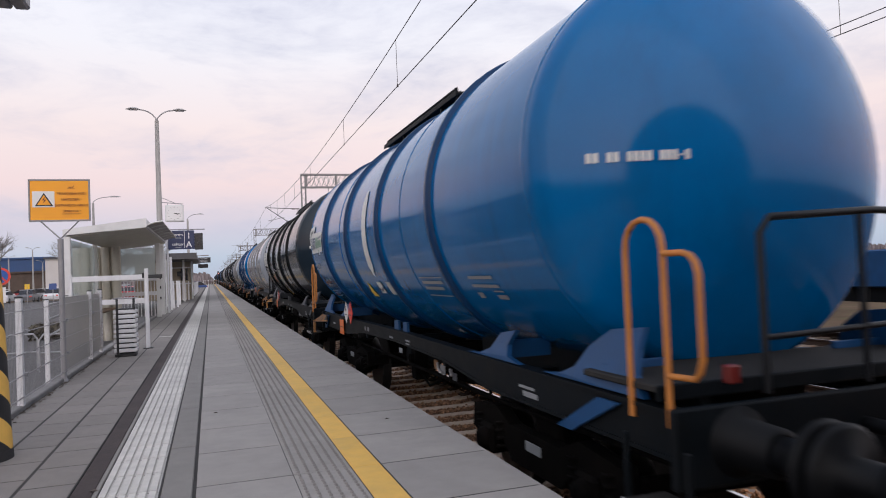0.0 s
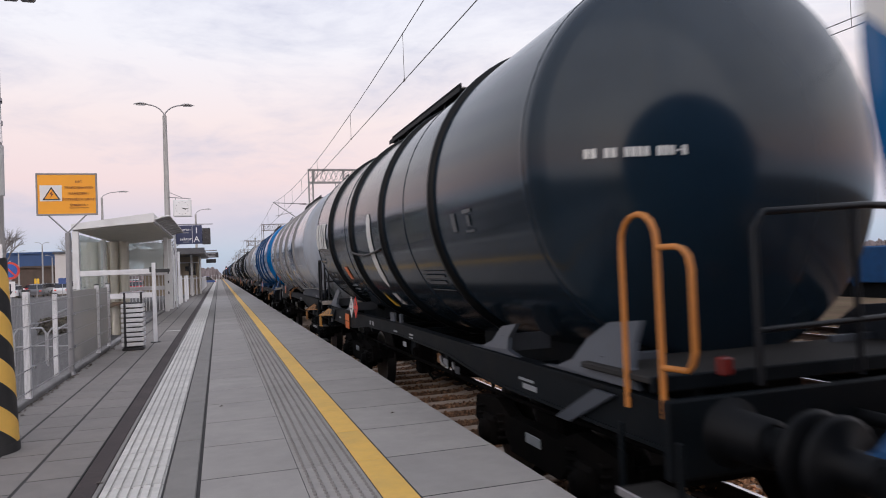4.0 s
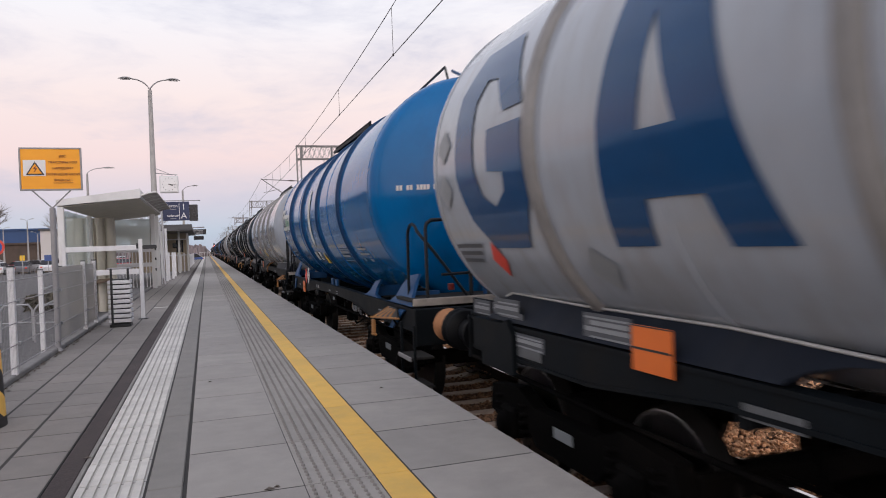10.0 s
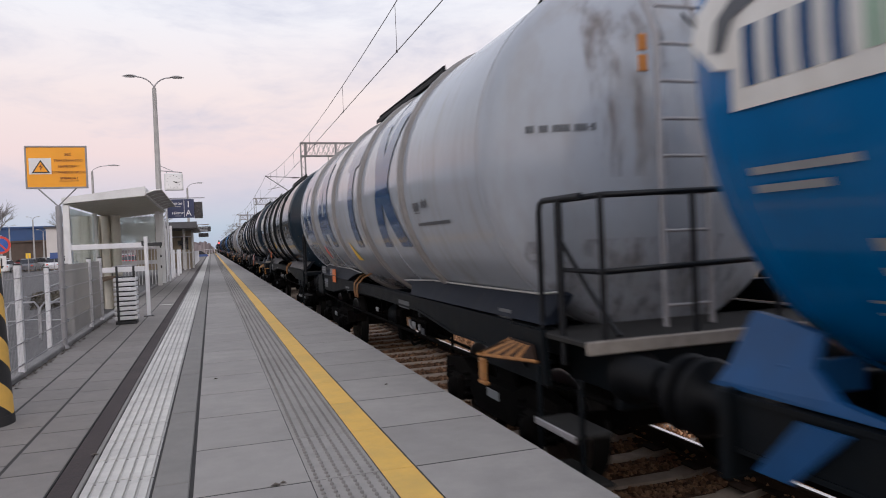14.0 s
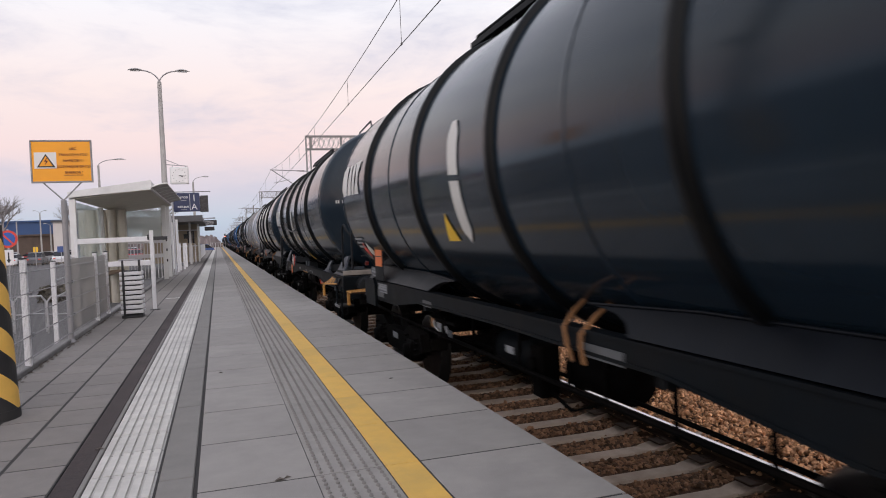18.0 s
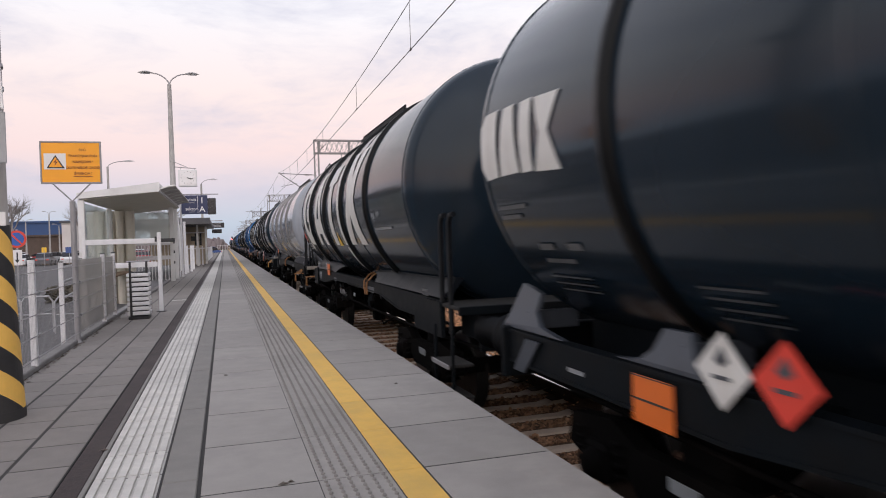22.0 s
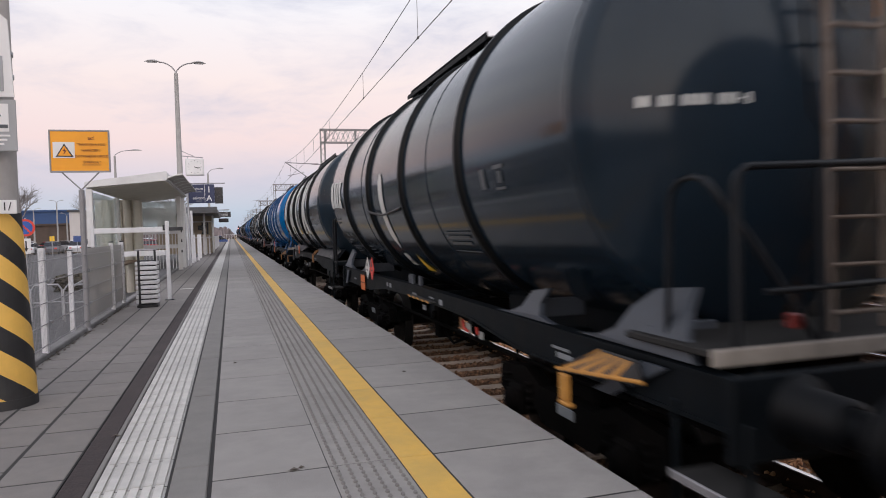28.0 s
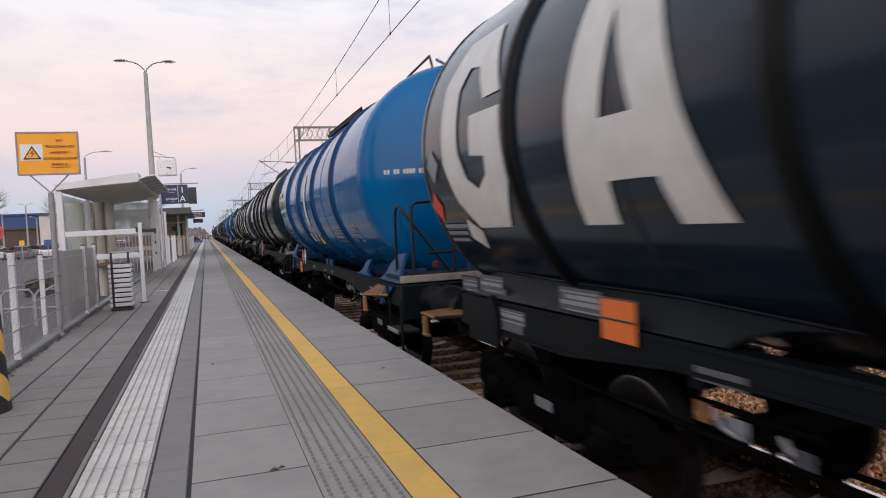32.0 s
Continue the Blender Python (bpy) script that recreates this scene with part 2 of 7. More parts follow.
# ---- materials ----
def material(name, colour, rough=0.6, metal=0.0, scale=6.0, vary=0.15, bump=0.0, bump_scale=60.0, dirt=None, dirt_amount=0.0,
             dirt_stretch=(1, 1, 1), coat=0.0, each=0.0, rough_vary=0.1, island=False, spec=0.5):
    m = bpy.data.materials.new(name)
    m.use_nodes = True
    n, l = m.node_tree.nodes, m.node_tree.links
    b = n["Principled BSDF"]
    b.inputs["Roughness"].default_value, b.inputs["Metallic"].default_value = rough, metal
    b.inputs["Specular IOR Level"].default_value = spec
    if coat:
        b.inputs["Coat Weight"].default_value, b.inputs["Coat Roughness"].default_value = coat, 0.12
    co = n.new("ShaderNodeTexCoord")
    no = n.new("ShaderNodeTexNoise")
    no.inputs["Scale"].default_value, no.inputs["Detail"].default_value, no.inputs["Roughness"].default_value = scale, 7.0, 0.6
    place = co.outputs["Object"]
    if each and not island:
        # every piece gets its own stretch of the pattern
        info, far = n.new("ShaderNodeObjectInfo"), n.new("ShaderNodeVectorMath")
        far.operation, far.inputs[1].default_value, far.inputs[2].default_value = "MULTIPLY_ADD", (90.0, 170.0, 40.0), (0, 0, 0)
        l.new(info.outputs["Random"], far.inputs[0])
        l.new(place, far.inputs[2])
        place = far.outputs[0]
    l.new(place, no.inputs["Vector"])
    lo = tuple(max(0.0, c * (1 - vary)) for c in colour)
    hi = tuple(min(1.0, c * (1 + vary)) for c in colour)
    cr = n.new("ShaderNodeValToRGB")
    cr.color_ramp.elements[0].position, cr.color_ramp.elements[0].color = 0.3, (*lo, 1)
    cr.color_ramp.elements[1].position, cr.color_ramp.elements[1].color = 0.7, (*hi, 1)
    l.new(no.outputs[0], cr.inputs[0])
    out = cr.outputs[0]
    if each:
        inf = n.new("ShaderNodeNewGeometry" if island else "ShaderNodeObjectInfo")
        mr = n.new("ShaderNodeMapRange")
        mr.inputs["To Min"].default_value, mr.inputs["To Max"].default_value = 1 - each, 1 + each
        l.new(inf.outputs["Random Per Island" if island else "Random"], mr.inputs[0])
        mx = n.new("ShaderNodeVectorMath")
        mx.operation = "SCALE"
        l.new(out, mx.inputs[0])
        l.new(mr.outputs[0], mx.inputs["Scale"])
        out = mx.outputs[0]
    if dirt:
        mp = n.new("ShaderNodeMapping")
        mp.inputs["Scale"].default_value = dirt_stretch
        l.new(place, mp.inputs[0])
        dn = n.new("ShaderNodeTexNoise")
        dn.inputs["Scale"].default_value, dn.inputs["Detail"].default_value, dn.inputs["Roughness"].default_value = 1.6, 8.0, 0.65
        l.new(mp.outputs[0], dn.inputs["Vector"])
        dr = n.new("ShaderNodeMapRange")
        dr.inputs["From Min"].default_value, dr.inputs["From Max"].default_value = 0.48, 0.72
        dr.inputs["To Max"].default_value = dirt_amount
        l.new(dn.outputs[0], dr.inputs[0])
        mx = n.new("ShaderNodeMixRGB")
        mx.inputs[2].default_value = (*dirt, 1)
        l.new(dr.outputs[0], mx.inputs[0])
        l.new(out, mx.inputs[1])
        out = mx.outputs[0]
    l.new(out, b.inputs["Base Color"])
    if rough_vary:
        rr = n.new("ShaderNodeMapRange")
        rr.inputs["To Min"].default_value, rr.inputs["To Max"].default_value = max(0.03, rough - rough_vary), min(1, rough + rough_vary)
        l.new(no.outputs[0], rr.inputs[0])
        l.new(rr.outputs[0], b.inputs["Roughness"])
    if bump:
        bn = n.new("ShaderNodeTexNoise")
        bn.inputs["Scale"].default_value, bn.inputs["Detail"].default_value = bump_scale, 5.0
        l.new(place, bn.inputs["Vector"])
        bp = n.new("ShaderNodeBump")
        bp.inputs["Strength"].default_value, bp.inputs["Distance"].default_value = bump, 0.01
        l.new(bn.outputs[0], bp.inputs["Height"])
        l.new(bp.outputs[0], b.inputs["Normal"])
    return m


def glow(name, colour, strength):
    m = bpy.data.materials.new(name)
    m.use_nodes = True
    b = m.node_tree.nodes["Principled BSDF"]
    b.inputs["Base Color"].default_value = (*colour, 1)
    b.inputs["Emission Color"].default_value, b.inputs["Emission Strength"].default_value = (*colour, 1), strength
    return m


def stain(name, colour, low=0.48, high=0.78, most=0.75, stretch=(5.0, 5.0, 0.7)):
    """Ragged rust, film or painted sheen: opaque in streaks, clear between them."""
    m = bpy.data.materials.new(name)
    m.use_nodes = True
    n, l = m.node_tree.nodes, m.node_tree.links
    b, o = n["Principled BSDF"], n["Material Output"]
    b.inputs["Base Color"].default_value, b.inputs["Roughness"].default_value = (*colour, 1), 0.8
    b.inputs["Specular IOR Level"].default_value = 0.15
    co, mp, no, mr = (n.new(k) for k in ("ShaderNodeTexCoord", "ShaderNodeMapping", "ShaderNodeTexNoise", "ShaderNodeMapRange"))
    mp.inputs["Scale"].default_value = stretch
    no.inputs["Scale"].default_value, no.inputs["Detail"].default_value, no.inputs["Roughness"].default_value = 1.5, 8.0, 0.65
    mr.inputs["From Min"].default_value, mr.inputs["From Max"].default_value, mr.inputs["To Max"].default_value = low, high, most
    l.new(co.outputs["Object"], mp.inputs[0])
    l.new(mp.outputs[0], no.inputs["Vector"])
    l.new(no.outputs[0], mr.inputs[0])
    t, x = n.new("ShaderNodeBsdfTransparent"), n.new("ShaderNodeMixShader")
    l.new(mr.outputs[0], x.inputs[0])
    l.new(t.outputs[0], x.inputs[1])
    l.new(b.outputs[0], x.inputs[2])
    l.new(x.outputs[0], o.inputs[0])
    return m


def glass(name, tint=(0.9, 0.95, 0.93), rough=0.02, clear=0.75):
    m = bpy.data.materials.new(name)
    m.use_nodes = True
    n, l = m.node_tree.nodes, m.node_tree.links
    b, o = n["Principled BSDF"], n["Material Output"]
    b.inputs["Base Color"].default_value, b.inputs["Roughness"].default_value = (*tint, 1), rough
    t, x = n.new("ShaderNodeBsdfTransparent"), n.new("ShaderNodeMixShader")
    t.inputs[0].default_value = (*tint, 1)
    x.inputs[0].default_value = clear
    l.new(b.outputs[0], x.inputs[1])
    l.new(t.outputs[0], x.inputs[2])
    l.new(x.outputs[0], o.inputs[0])
    return m


CONCRETE = material("concrete_slab", (0.272, 0.254, 0.236), 0.85, scale=5, vary=0.09, bump=0.25, bump_scale=140, dirt=(0.17, 0.16, 0.155), dirt_amount=0.42, each=0.07)
PAVING = material("paving_slab", (0.196, 0.178, 0.163), 0.9, scale=7, vary=0.10, bump=0.35, bump_scale=120, dirt=(0.14, 0.13, 0.125), dirt_amount=0.3, each=0.07)
STRIP = material("plain_strip", (0.197, 0.186, 0.172), 0.88, scale=6, vary=0.1, bump=0.3, bump_scale=150, each=0.05)
GUIDE = material("pale_guide_tile", (0.53, 0.508, 0.470), 0.8, scale=9, vary=0.10, bump=0.2, bump_scale=150, dirt=(0.25, 0.235, 0.23), dirt_amount=0.45, each=0.06)
TACTILE_BASE = material("tactile_slab_base", (0.262, 0.245, 0.228), 0.9, scale=7, vary=0.12, bump=0.2, bump_scale=150, each=0.05)
# darker than the slab base: the studs' side shading is painted in
TACTILE = material("shaded_tactile_concrete", (0.195, 0.180, 0.166), 0.85, scale=7, vary=0.1, bump=0.25, bump_scale=150, dirt=(0.09, 0.085, 0.08), dirt_amount=0.35, each=0.05)
YELLOW = material("yellow_paint", (0.66, 0.395, 0.080), 0.7, scale=8, vary=0.08, bump=0.2, bump_scale=160, dirt=(0.36, 0.27, 0.10), dirt_amount=0.35, each=0.03)
GROUT = material("dark_joint", (0.03, 0.028, 0.027), 0.95, vary=0.3, scale=20)
DRAIN = material("rusty_drain_iron", (0.036, 0.026, 0.025), 0.9, vary=0.3, scale=15, bump=0.4, bump_scale=60, dirt=(0.09, 0.07, 0.06), dirt_amount=0.35)
GUIDE_BASE = material("guide_tile_groove", (0.43, 0.415, 0.385), 0.9, scale=9, vary=0.15, bump=0.2, bump_scale=150)
# distance haze is mixed into this wood colour
FAR_WOOD = material("hazy_winter_wood", (0.25, 0.215, 0.22), 1.0, vary=0.2, scale=0.05, each=0.2, island=True)
DARK_CONCRETE = material("weathered_concrete", (0.20, 0.19, 0.185), 0.9, scale=3, vary=0.2, bump=0.4, bump_scale=60, dirt=(0.07, 0.06, 0.055), dirt_amount=0.6, dirt_stretch=(1, 1, 0.3))
BALLAST = material("brown_granite_ballast", (0.53, 0.29, 0.155), 0.9, spec=0.2, scale=9, vary=0.3, bump=0.5, bump_scale=40, each=0.55, island=True)
# darker copy of the ballast: oil, plus painted shade from the train above
CRIB_STONE = material("oily_shaded_ballast", (0.21, 0.115, 0.066), 0.85, spec=0.25, scale=9, vary=0.35, bump=0.5, bump_scale=40, each=0.6, island=True)
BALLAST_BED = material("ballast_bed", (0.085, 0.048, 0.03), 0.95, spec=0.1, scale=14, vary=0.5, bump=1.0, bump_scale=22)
SLEEPER = material("concrete_sleeper", (0.40, 0.315, 0.25), 0.9, scale=8, vary=0.15, bump=0.3, bump_scale=80, dirt=(0.15, 0.10, 0.075), dirt_amount=0.6, each=0.1)
RAIL_TOP = material("polished_rail_head", (0.62, 0.60, 0.60), 0.22, metal=1.0, vary=0.08, scale=3)
RAIL_SIDE = material("rusty_rail", (0.045, 0.028, 0.02), 0.85, spec=0.15, vary=0.25, scale=12, bump=0.3)
SOIL = material("trackside_soil", (0.095, 0.066, 0.046), 1.0, spec=0.02, scale=0.35, vary=0.35, bump=0.6, bump_scale=6, dirt=(0.085, 0.10, 0.045), dirt_amount=0.7)
ASPHALT = material("asphalt", (0.115, 0.111, 0.110), 0.95, spec=0.15, scale=3, vary=0.2, bump=0.4, bump_scale=90, dirt=(0.12, 0.115, 0.11), dirt_amount=0.4)
WHITE_STEEL = material("white_powder_coat", (0.66, 0.65, 0.66), 0.45, vary=0.05, scale=9, dirt=(0.42, 0.40, 0.38), dirt_amount=0.35, dirt_stretch=(1, 1, 0.4))
GALVANISED = material("galvanised_steel", (0.36, 0.36, 0.37), 0.5, metal=0.6, vary=0.18, scale=18)
GREY_STEEL = material("grey_painted_steel", (0.27, 0.26, 0.265), 0.5, metal=0.2, vary=0.1, scale=10)
MAST_STEEL = material("weathered_mast_steel", (0.27, 0.255, 0.25), 0.6, metal=0.3, vary=0.15, scale=5)
BLACK_PLASTIC = material("black_plastic", (0.02, 0.02, 0.022), 0.5, vary=0.1)
BLACK_PAINT = material("black_paint", (0.022, 0.021, 0.022), 0.6, vary=0.2, scale=12, dirt=(0.10, 0.09, 0.08), dirt_amount=0.3)
HAZARD_YELLOW = material("hazard_yellow_paint", (0.80, 0.47, 0.10), 0.6, vary=0.07, scale=8, dirt=(0.45, 0.30, 0.12), dirt_amount=0.3)
POLE_CONCRETE = material("spun_concrete_pole", (0.40, 0.375, 0.355), 0.85, scale=6, vary=0.1, bump=0.3, bump_scale=90, dirt=(0.24, 0.22, 0.20), dirt_amount=0.35, dirt_stretch=(2, 2, 0.4))
PLATE_GREY = material("grey_sign_plate", (0.33, 0.33, 0.335), 0.5, vary=0.06)
PLATE_WHITE = material("white_sign_plate", (0.72, 0.70, 0.69), 0.5, vary=0.04)
SIGN_ORANGE = material("orange_sign_sheet", (0.88, 0.36, 0.012), 0.45, vary=0.04, scale=3)
SIGN_RED = material("red_lettering", (0.16, 0.022, 0.012), 0.6, vary=0.05)
SIGN_NAVY = material("navy_sign_sheet", (0.018, 0.028, 0.085), 0.4, vary=0.05)
SIGN_WHITE = material("white_lettering", (0.80, 0.80, 0.80), 0.5, vary=0.03)
BOARD_BLACK = material("dark_display", (0.012, 0.013, 0.018), 0.25, vary=0.1)
SHELTER_GREY = material("light_grey_shelter_panel", (0.66, 0.65, 0.64), 0.5, vary=0.06, scale=2, dirt=(0.30, 0.29, 0.28), dirt_amount=0.3)
SHELTER_BEIGE = material("beige_soffit", (0.58, 0.54, 0.46), 0.7, vary=0.08, scale=3)
WOOD_BROWN = material("brown_cladding", (0.20, 0.125, 0.075), 0.7, vary=0.2, scale=6, bump=0.3, dirt=(0.10, 0.065, 0.04), dirt_amount=0.4, dirt_stretch=(0.3, 0.3, 4))
ROOF_DARK = material("dark_roof_sheet", (0.06, 0.06, 0.065), 0.5, vary=0.15, scale=4)
GLASS = glass("shelter_glass", (0.86, 0.90, 0.89), 0.04, 0.66)
SCREEN = glass("whitish_screen_sheet", (0.66, 0.64, 0.61), 0.35, 0.58)
VISOR = glass("weathered_visor_sheet", (0.33, 0.30, 0.275), 0.4, 0.12)
LAMP_POLE = material("lamp_pole_steel", (0.33, 0.315, 0.30), 0.6, vary=0.12, scale=6)
WALL_BEIGE = material("beige_render", (0.36, 0.30, 0.22), 0.85, vary=0.08, scale=2)
LAMP_GREY = material("lamp_housing", (0.40, 0.39, 0.385), 0.5, vary=0.1)
LAMP_GLASS = material("lamp_bowl", (0.55, 0.55, 0.55), 0.25, vary=0.05)
WIRE = material("copper_wire", (0.06, 0.05, 0.05), 0.5, metal=0.5, vary=0.1)
INSULATOR = material("brown_insulator", (0.06, 0.03, 0.025), 0.3, vary=0.1)
TRUNK = material("bark", (0.11, 0.09, 0.075), 0.95, vary=0.3, scale=8, bump=0.6)
LIMB_BARK = material("greyish_limb_bark", (0.31, 0.28, 0.265), 0.95, vary=0.3, scale=8, bump=0.4)
# twig colour paled to carry the haze of distance
TWIGS = material("hazy_bare_twigs", (0.24, 0.215, 0.205), 0.95, vary=0.3, scale=0.5, each=0.3, island=True)
HEDGE = material("winter_hedge", (0.085, 0.072, 0.045), 0.95, vary=0.35, scale=2, each=0.4, island=True)

# wagon paints
BLUE = material("blue_tank_paint", (0.0003, 0.105, 0.295), 0.12, spec=0.26, vary=0.10, scale=1.2, rough_vary=0.02, dirt=(0.004, 0.055, 0.15), dirt_amount=0.4, dirt_stretch=(1.4, 3.5, 0.5), bump=0.03, bump_scale=3)
BLUE_BAND = material("blue_band_paint", (0.001, 0.03, 0.095), 0.35, spec=0.2, vary=0.1, scale=3, dirt=(0.02, 0.04, 0.09), dirt_amount=0.4)
BLUE_STEEL = material("faded_blue_steel", (0.006, 0.052, 0.15), 0.5, spec=0.3, vary=0.15, scale=5, dirt=(0.02, 0.045, 0.09), dirt_amount=0.4)
BLACK = material("anthracite_tank_paint", (0.0095, 0.0185, 0.0290), 0.14, spec=0.31, vary=0.14, scale=1.2, rough_vary=0.02, dirt=(0.012, 0.018, 0.022), dirt_amount=0.5, dirt_stretch=(1.4, 3.5, 0.5), bump=0.03, bump_scale=3)
BLACK_BAND = material("black_band_paint", (0.002, 0.0025, 0.003), 0.38, spec=0.15, vary=0.15, scale=3)
BLACK_SADDLE = material("dark_saddle_steel", (0.040, 0.047, 0.060), 0.5, vary=0.2, scale=5)
PALE = material("pale_grey_tank_paint", (0.312, 0.335, 0.372), 0.14, spec=0.33, vary=0.06, scale=1.1, rough_vary=0.03, dirt=(0.22, 0.19, 0.155), dirt_amount=0.42, dirt_stretch=(1.4, 3.0, 0.45), bump=0.03, bump_scale=3)
PALE_BAND = material("grimy_band_paint", (0.20, 0.19, 0.185), 0.5, vary=0.2, scale=3)
FRAME = material("black_wagon_frame", (0.0038, 0.0058, 0.0078), 0.55, spec=0.10, vary=0.25, scale=4, dirt=(0.010, 0.009, 0.008), dirt_amount=0.6, bump=0.15, bump_scale=30)
# bogie, wheel and buffer colours hold the deep shade below the wagon besides grime
BOGIE = material("grimy_shaded_steel", (0.0022, 0.002, 0.002), 0.85, spec=0.05, vary=0.3, scale=6, dirt=(0.009, 0.007, 0.006), dirt_amount=0.7)
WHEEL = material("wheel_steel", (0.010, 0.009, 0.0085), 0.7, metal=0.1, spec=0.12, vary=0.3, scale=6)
TREAD = material("bright_wheel_tread", (0.45, 0.43, 0.42), 0.3, metal=1.0, vary=0.1)
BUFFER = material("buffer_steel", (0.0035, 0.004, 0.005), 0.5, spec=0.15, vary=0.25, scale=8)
RUST = material("rust_coat", (0.11, 0.052, 0.03), 0.85, vary=0.25, scale=10)
RAIL_ORANGE = material("orange_handrail_paint", (0.46, 0.17, 0.03), 0.5, vary=0.1, scale=9)
HAND_BLACK = material("black_handrail_paint", (0.007, 0.008, 0.010), 0.4, spec=0.25, vary=0.1)
STEP_YELLOW = material("yellow_step_paint", (0.29, 0.135, 0.045), 0.7, spec=0.3, vary=0.25, scale=10, dirt=(0.07, 0.04, 0.025), dirt_amount=0.85)
DECK = material("deck_grating", (0.025, 0.024, 0.023), 0.8, spec=0.15, vary=0.25, scale=8)
STAIN = stain("rust_run", (0.13, 0.075, 0.04))
# thin navy film that slightly lightens the whole end of dark tanks
END_FILM = stain("pale_end_film", (0.030, 0.038, 0.050), 0.1, 0.9, 0.25, (1.2, 1.2, 0.5))
# tan layer that paints the sky's reflection on one half of dark ends
TAN_SHEEN = stain("tan_sheen", (0.12, 0.105, 0.085), 0.40, 0.75, 0.8, (4.0, 4.0, 0.5))
STEP_ORANGE = material("orange_step_paint", (0.46, 0.215, 0.04), 0.6, vary=0.15, scale=9, dirt=(0.2, 0.1, 0.03), dirt_amount=0.5)
MARK_FAINT = material("worn_marking", (0.085, 0.09, 0.095), 0.5, vary=0.25, scale=8)
CRADLE = material("dark_cradle_steel", (0.0085, 0.0115, 0.019), 0.6, vary=0.3, scale=2.5, spec=0.10, dirt=(0.022, 0.024, 0.030), dirt_amount=0.5, dirt_stretch=(1, 3, 1))
STEP_BROWN = material("rusty_step_stripe", (0.028, 0.016, 0.011), 0.85, vary=0.3, scale=10, spec=0.2)
LADDER_TAN = material("rusty_ladder_paint", (0.16, 0.125, 0.10), 0.7, vary=0.3, scale=7, dirt=(0.12, 0.06, 0.03), dirt_amount=0.6)
PIPE_OCHRE = material("ochre_pipe", (0.20, 0.092, 0.032), 0.75, vary=0.25, scale=9)
CRADLE_DARK = material("black_cradle_steel", (0.0045, 0.006, 0.009), 0.45, vary=0.3, scale=2.5, spec=0.12, dirt=(0.011, 0.012, 0.014), dirt_amount=0.5, dirt_stretch=(1, 3, 1))
CRADLE_LIP = material("pale_weld_lip", (0.34, 0.33, 0.32), 0.6, vary=0.2, scale=8)
BUFFER_ORANGE = material("primed_buffer_sleeve", (0.40, 0.185, 0.085), 0.7, vary=0.2, scale=6, dirt=(0.12, 0.06, 0.03), dirt_amount=0.4)
DECK_EDGE = material("worn_deck_edge", (0.26, 0.23, 0.20), 0.7, vary=0.25, scale=7)
MARK_WHITE = material("white_marking", (0.60, 0.59, 0.56), 0.5, vary=0.08, scale=5, dirt=(0.40, 0.36, 0.31), dirt_amount=0.4, dirt_stretch=(1, 3, 0.5))
MARK_BLUE = material("navy_marking", (0.002, 0.045, 0.135), 0.12, vary=0.08, scale=4, rough_vary=0.03, spec=0.30)
MARK_ORANGE = material("orange_plate", (0.634, 0.137, 0.018), 0.45, vary=0.05)
MARK_RED = material("red_placard", (0.62, 0.05, 0.03), 0.5, vary=0.06)
MARK_YELLOW = material("yellow_triangle", (0.80, 0.50, 0.03), 0.5, vary=0.06)
MARK_GREY = material("faded_marking", (0.22, 0.23, 0.24), 0.5, vary=0.1)
MARK_PLATE = material("grey_notice_plate", (0.40, 0.40, 0.39), 0.5, vary=0.06)
MARK_DARK = material("dark_marking", (0.06, 0.065, 0.075), 0.5, vary=0.1)
MARK_GREEN = material("green_marking", (0.16, 0.30, 0.20), 0.5, vary=0.08)
TAIL_RED = material("red_lens", (0.13, 0.014, 0.011), 0.3)
BOX_CREAM = material("cream_enamel", (0.55, 0.50, 0.38), 0.5, vary=0.08)

# ---- ground ----
EDGE, AXIS, RAIL_Z = 1.81, 3.49, -0.76
AXIS_2, AXIS_3 = 9.6, 14.4
ground = Shape()
ground.add([(-2600, -2600, -1.25), (2600, -2600, -1.25), (2600, 2600, -1.25), (-2600, 2600, -1.25)], [(0, 1, 2, 3)])
tagged(part("ground", ground, SOIL), "bare brown winter soil round the railway", "ground", kind="structure")

# ---- platform ----
PY0, PY1, PITCH, JOINT = -12.0, 183.0, 0.86, 3.69
platform = thing("platform", "long grey concrete railway platform with tactile paving", "platform", kind="structure")
part("platform_base", Shape().box(-1.98, EDGE - 0.16, PY0, PY1, -1.24, -0.07), DARK_CONCRETE, platform)
part("joint_bed", Shape().box(-1.93, EDGE - 0.06, PY0 + 0.01, PY1 - 0.01, -0.066, -0.011), GROUT, platform)
part("joint_fill", Shape().box(-0.11, EDGE - 0.03, PY0 + 0.01, PY1 - 0.01, -0.0108, -0.0025), GROUT, platform)
part("joint_fill", Shape().box(-1.84, -0.83, PY0 + 0.01, PY1 - 0.01, -0.0108, -0.0025), GROUT, platform)
part("edge_wall", Shape().box(EDGE - 0.155, EDGE - 0.03, PY0 + 0.02, PY1 - 0.02, -1.23, -0.15, 0.01), DARK_CONCRETE, platform)


def slab(x0, x1, length, gap=0.004, z0=-0.06, c=0.006):
    return Shape().box(x0 + gap, x1 - gap, gap, length - gap, z0, 0.0, c)


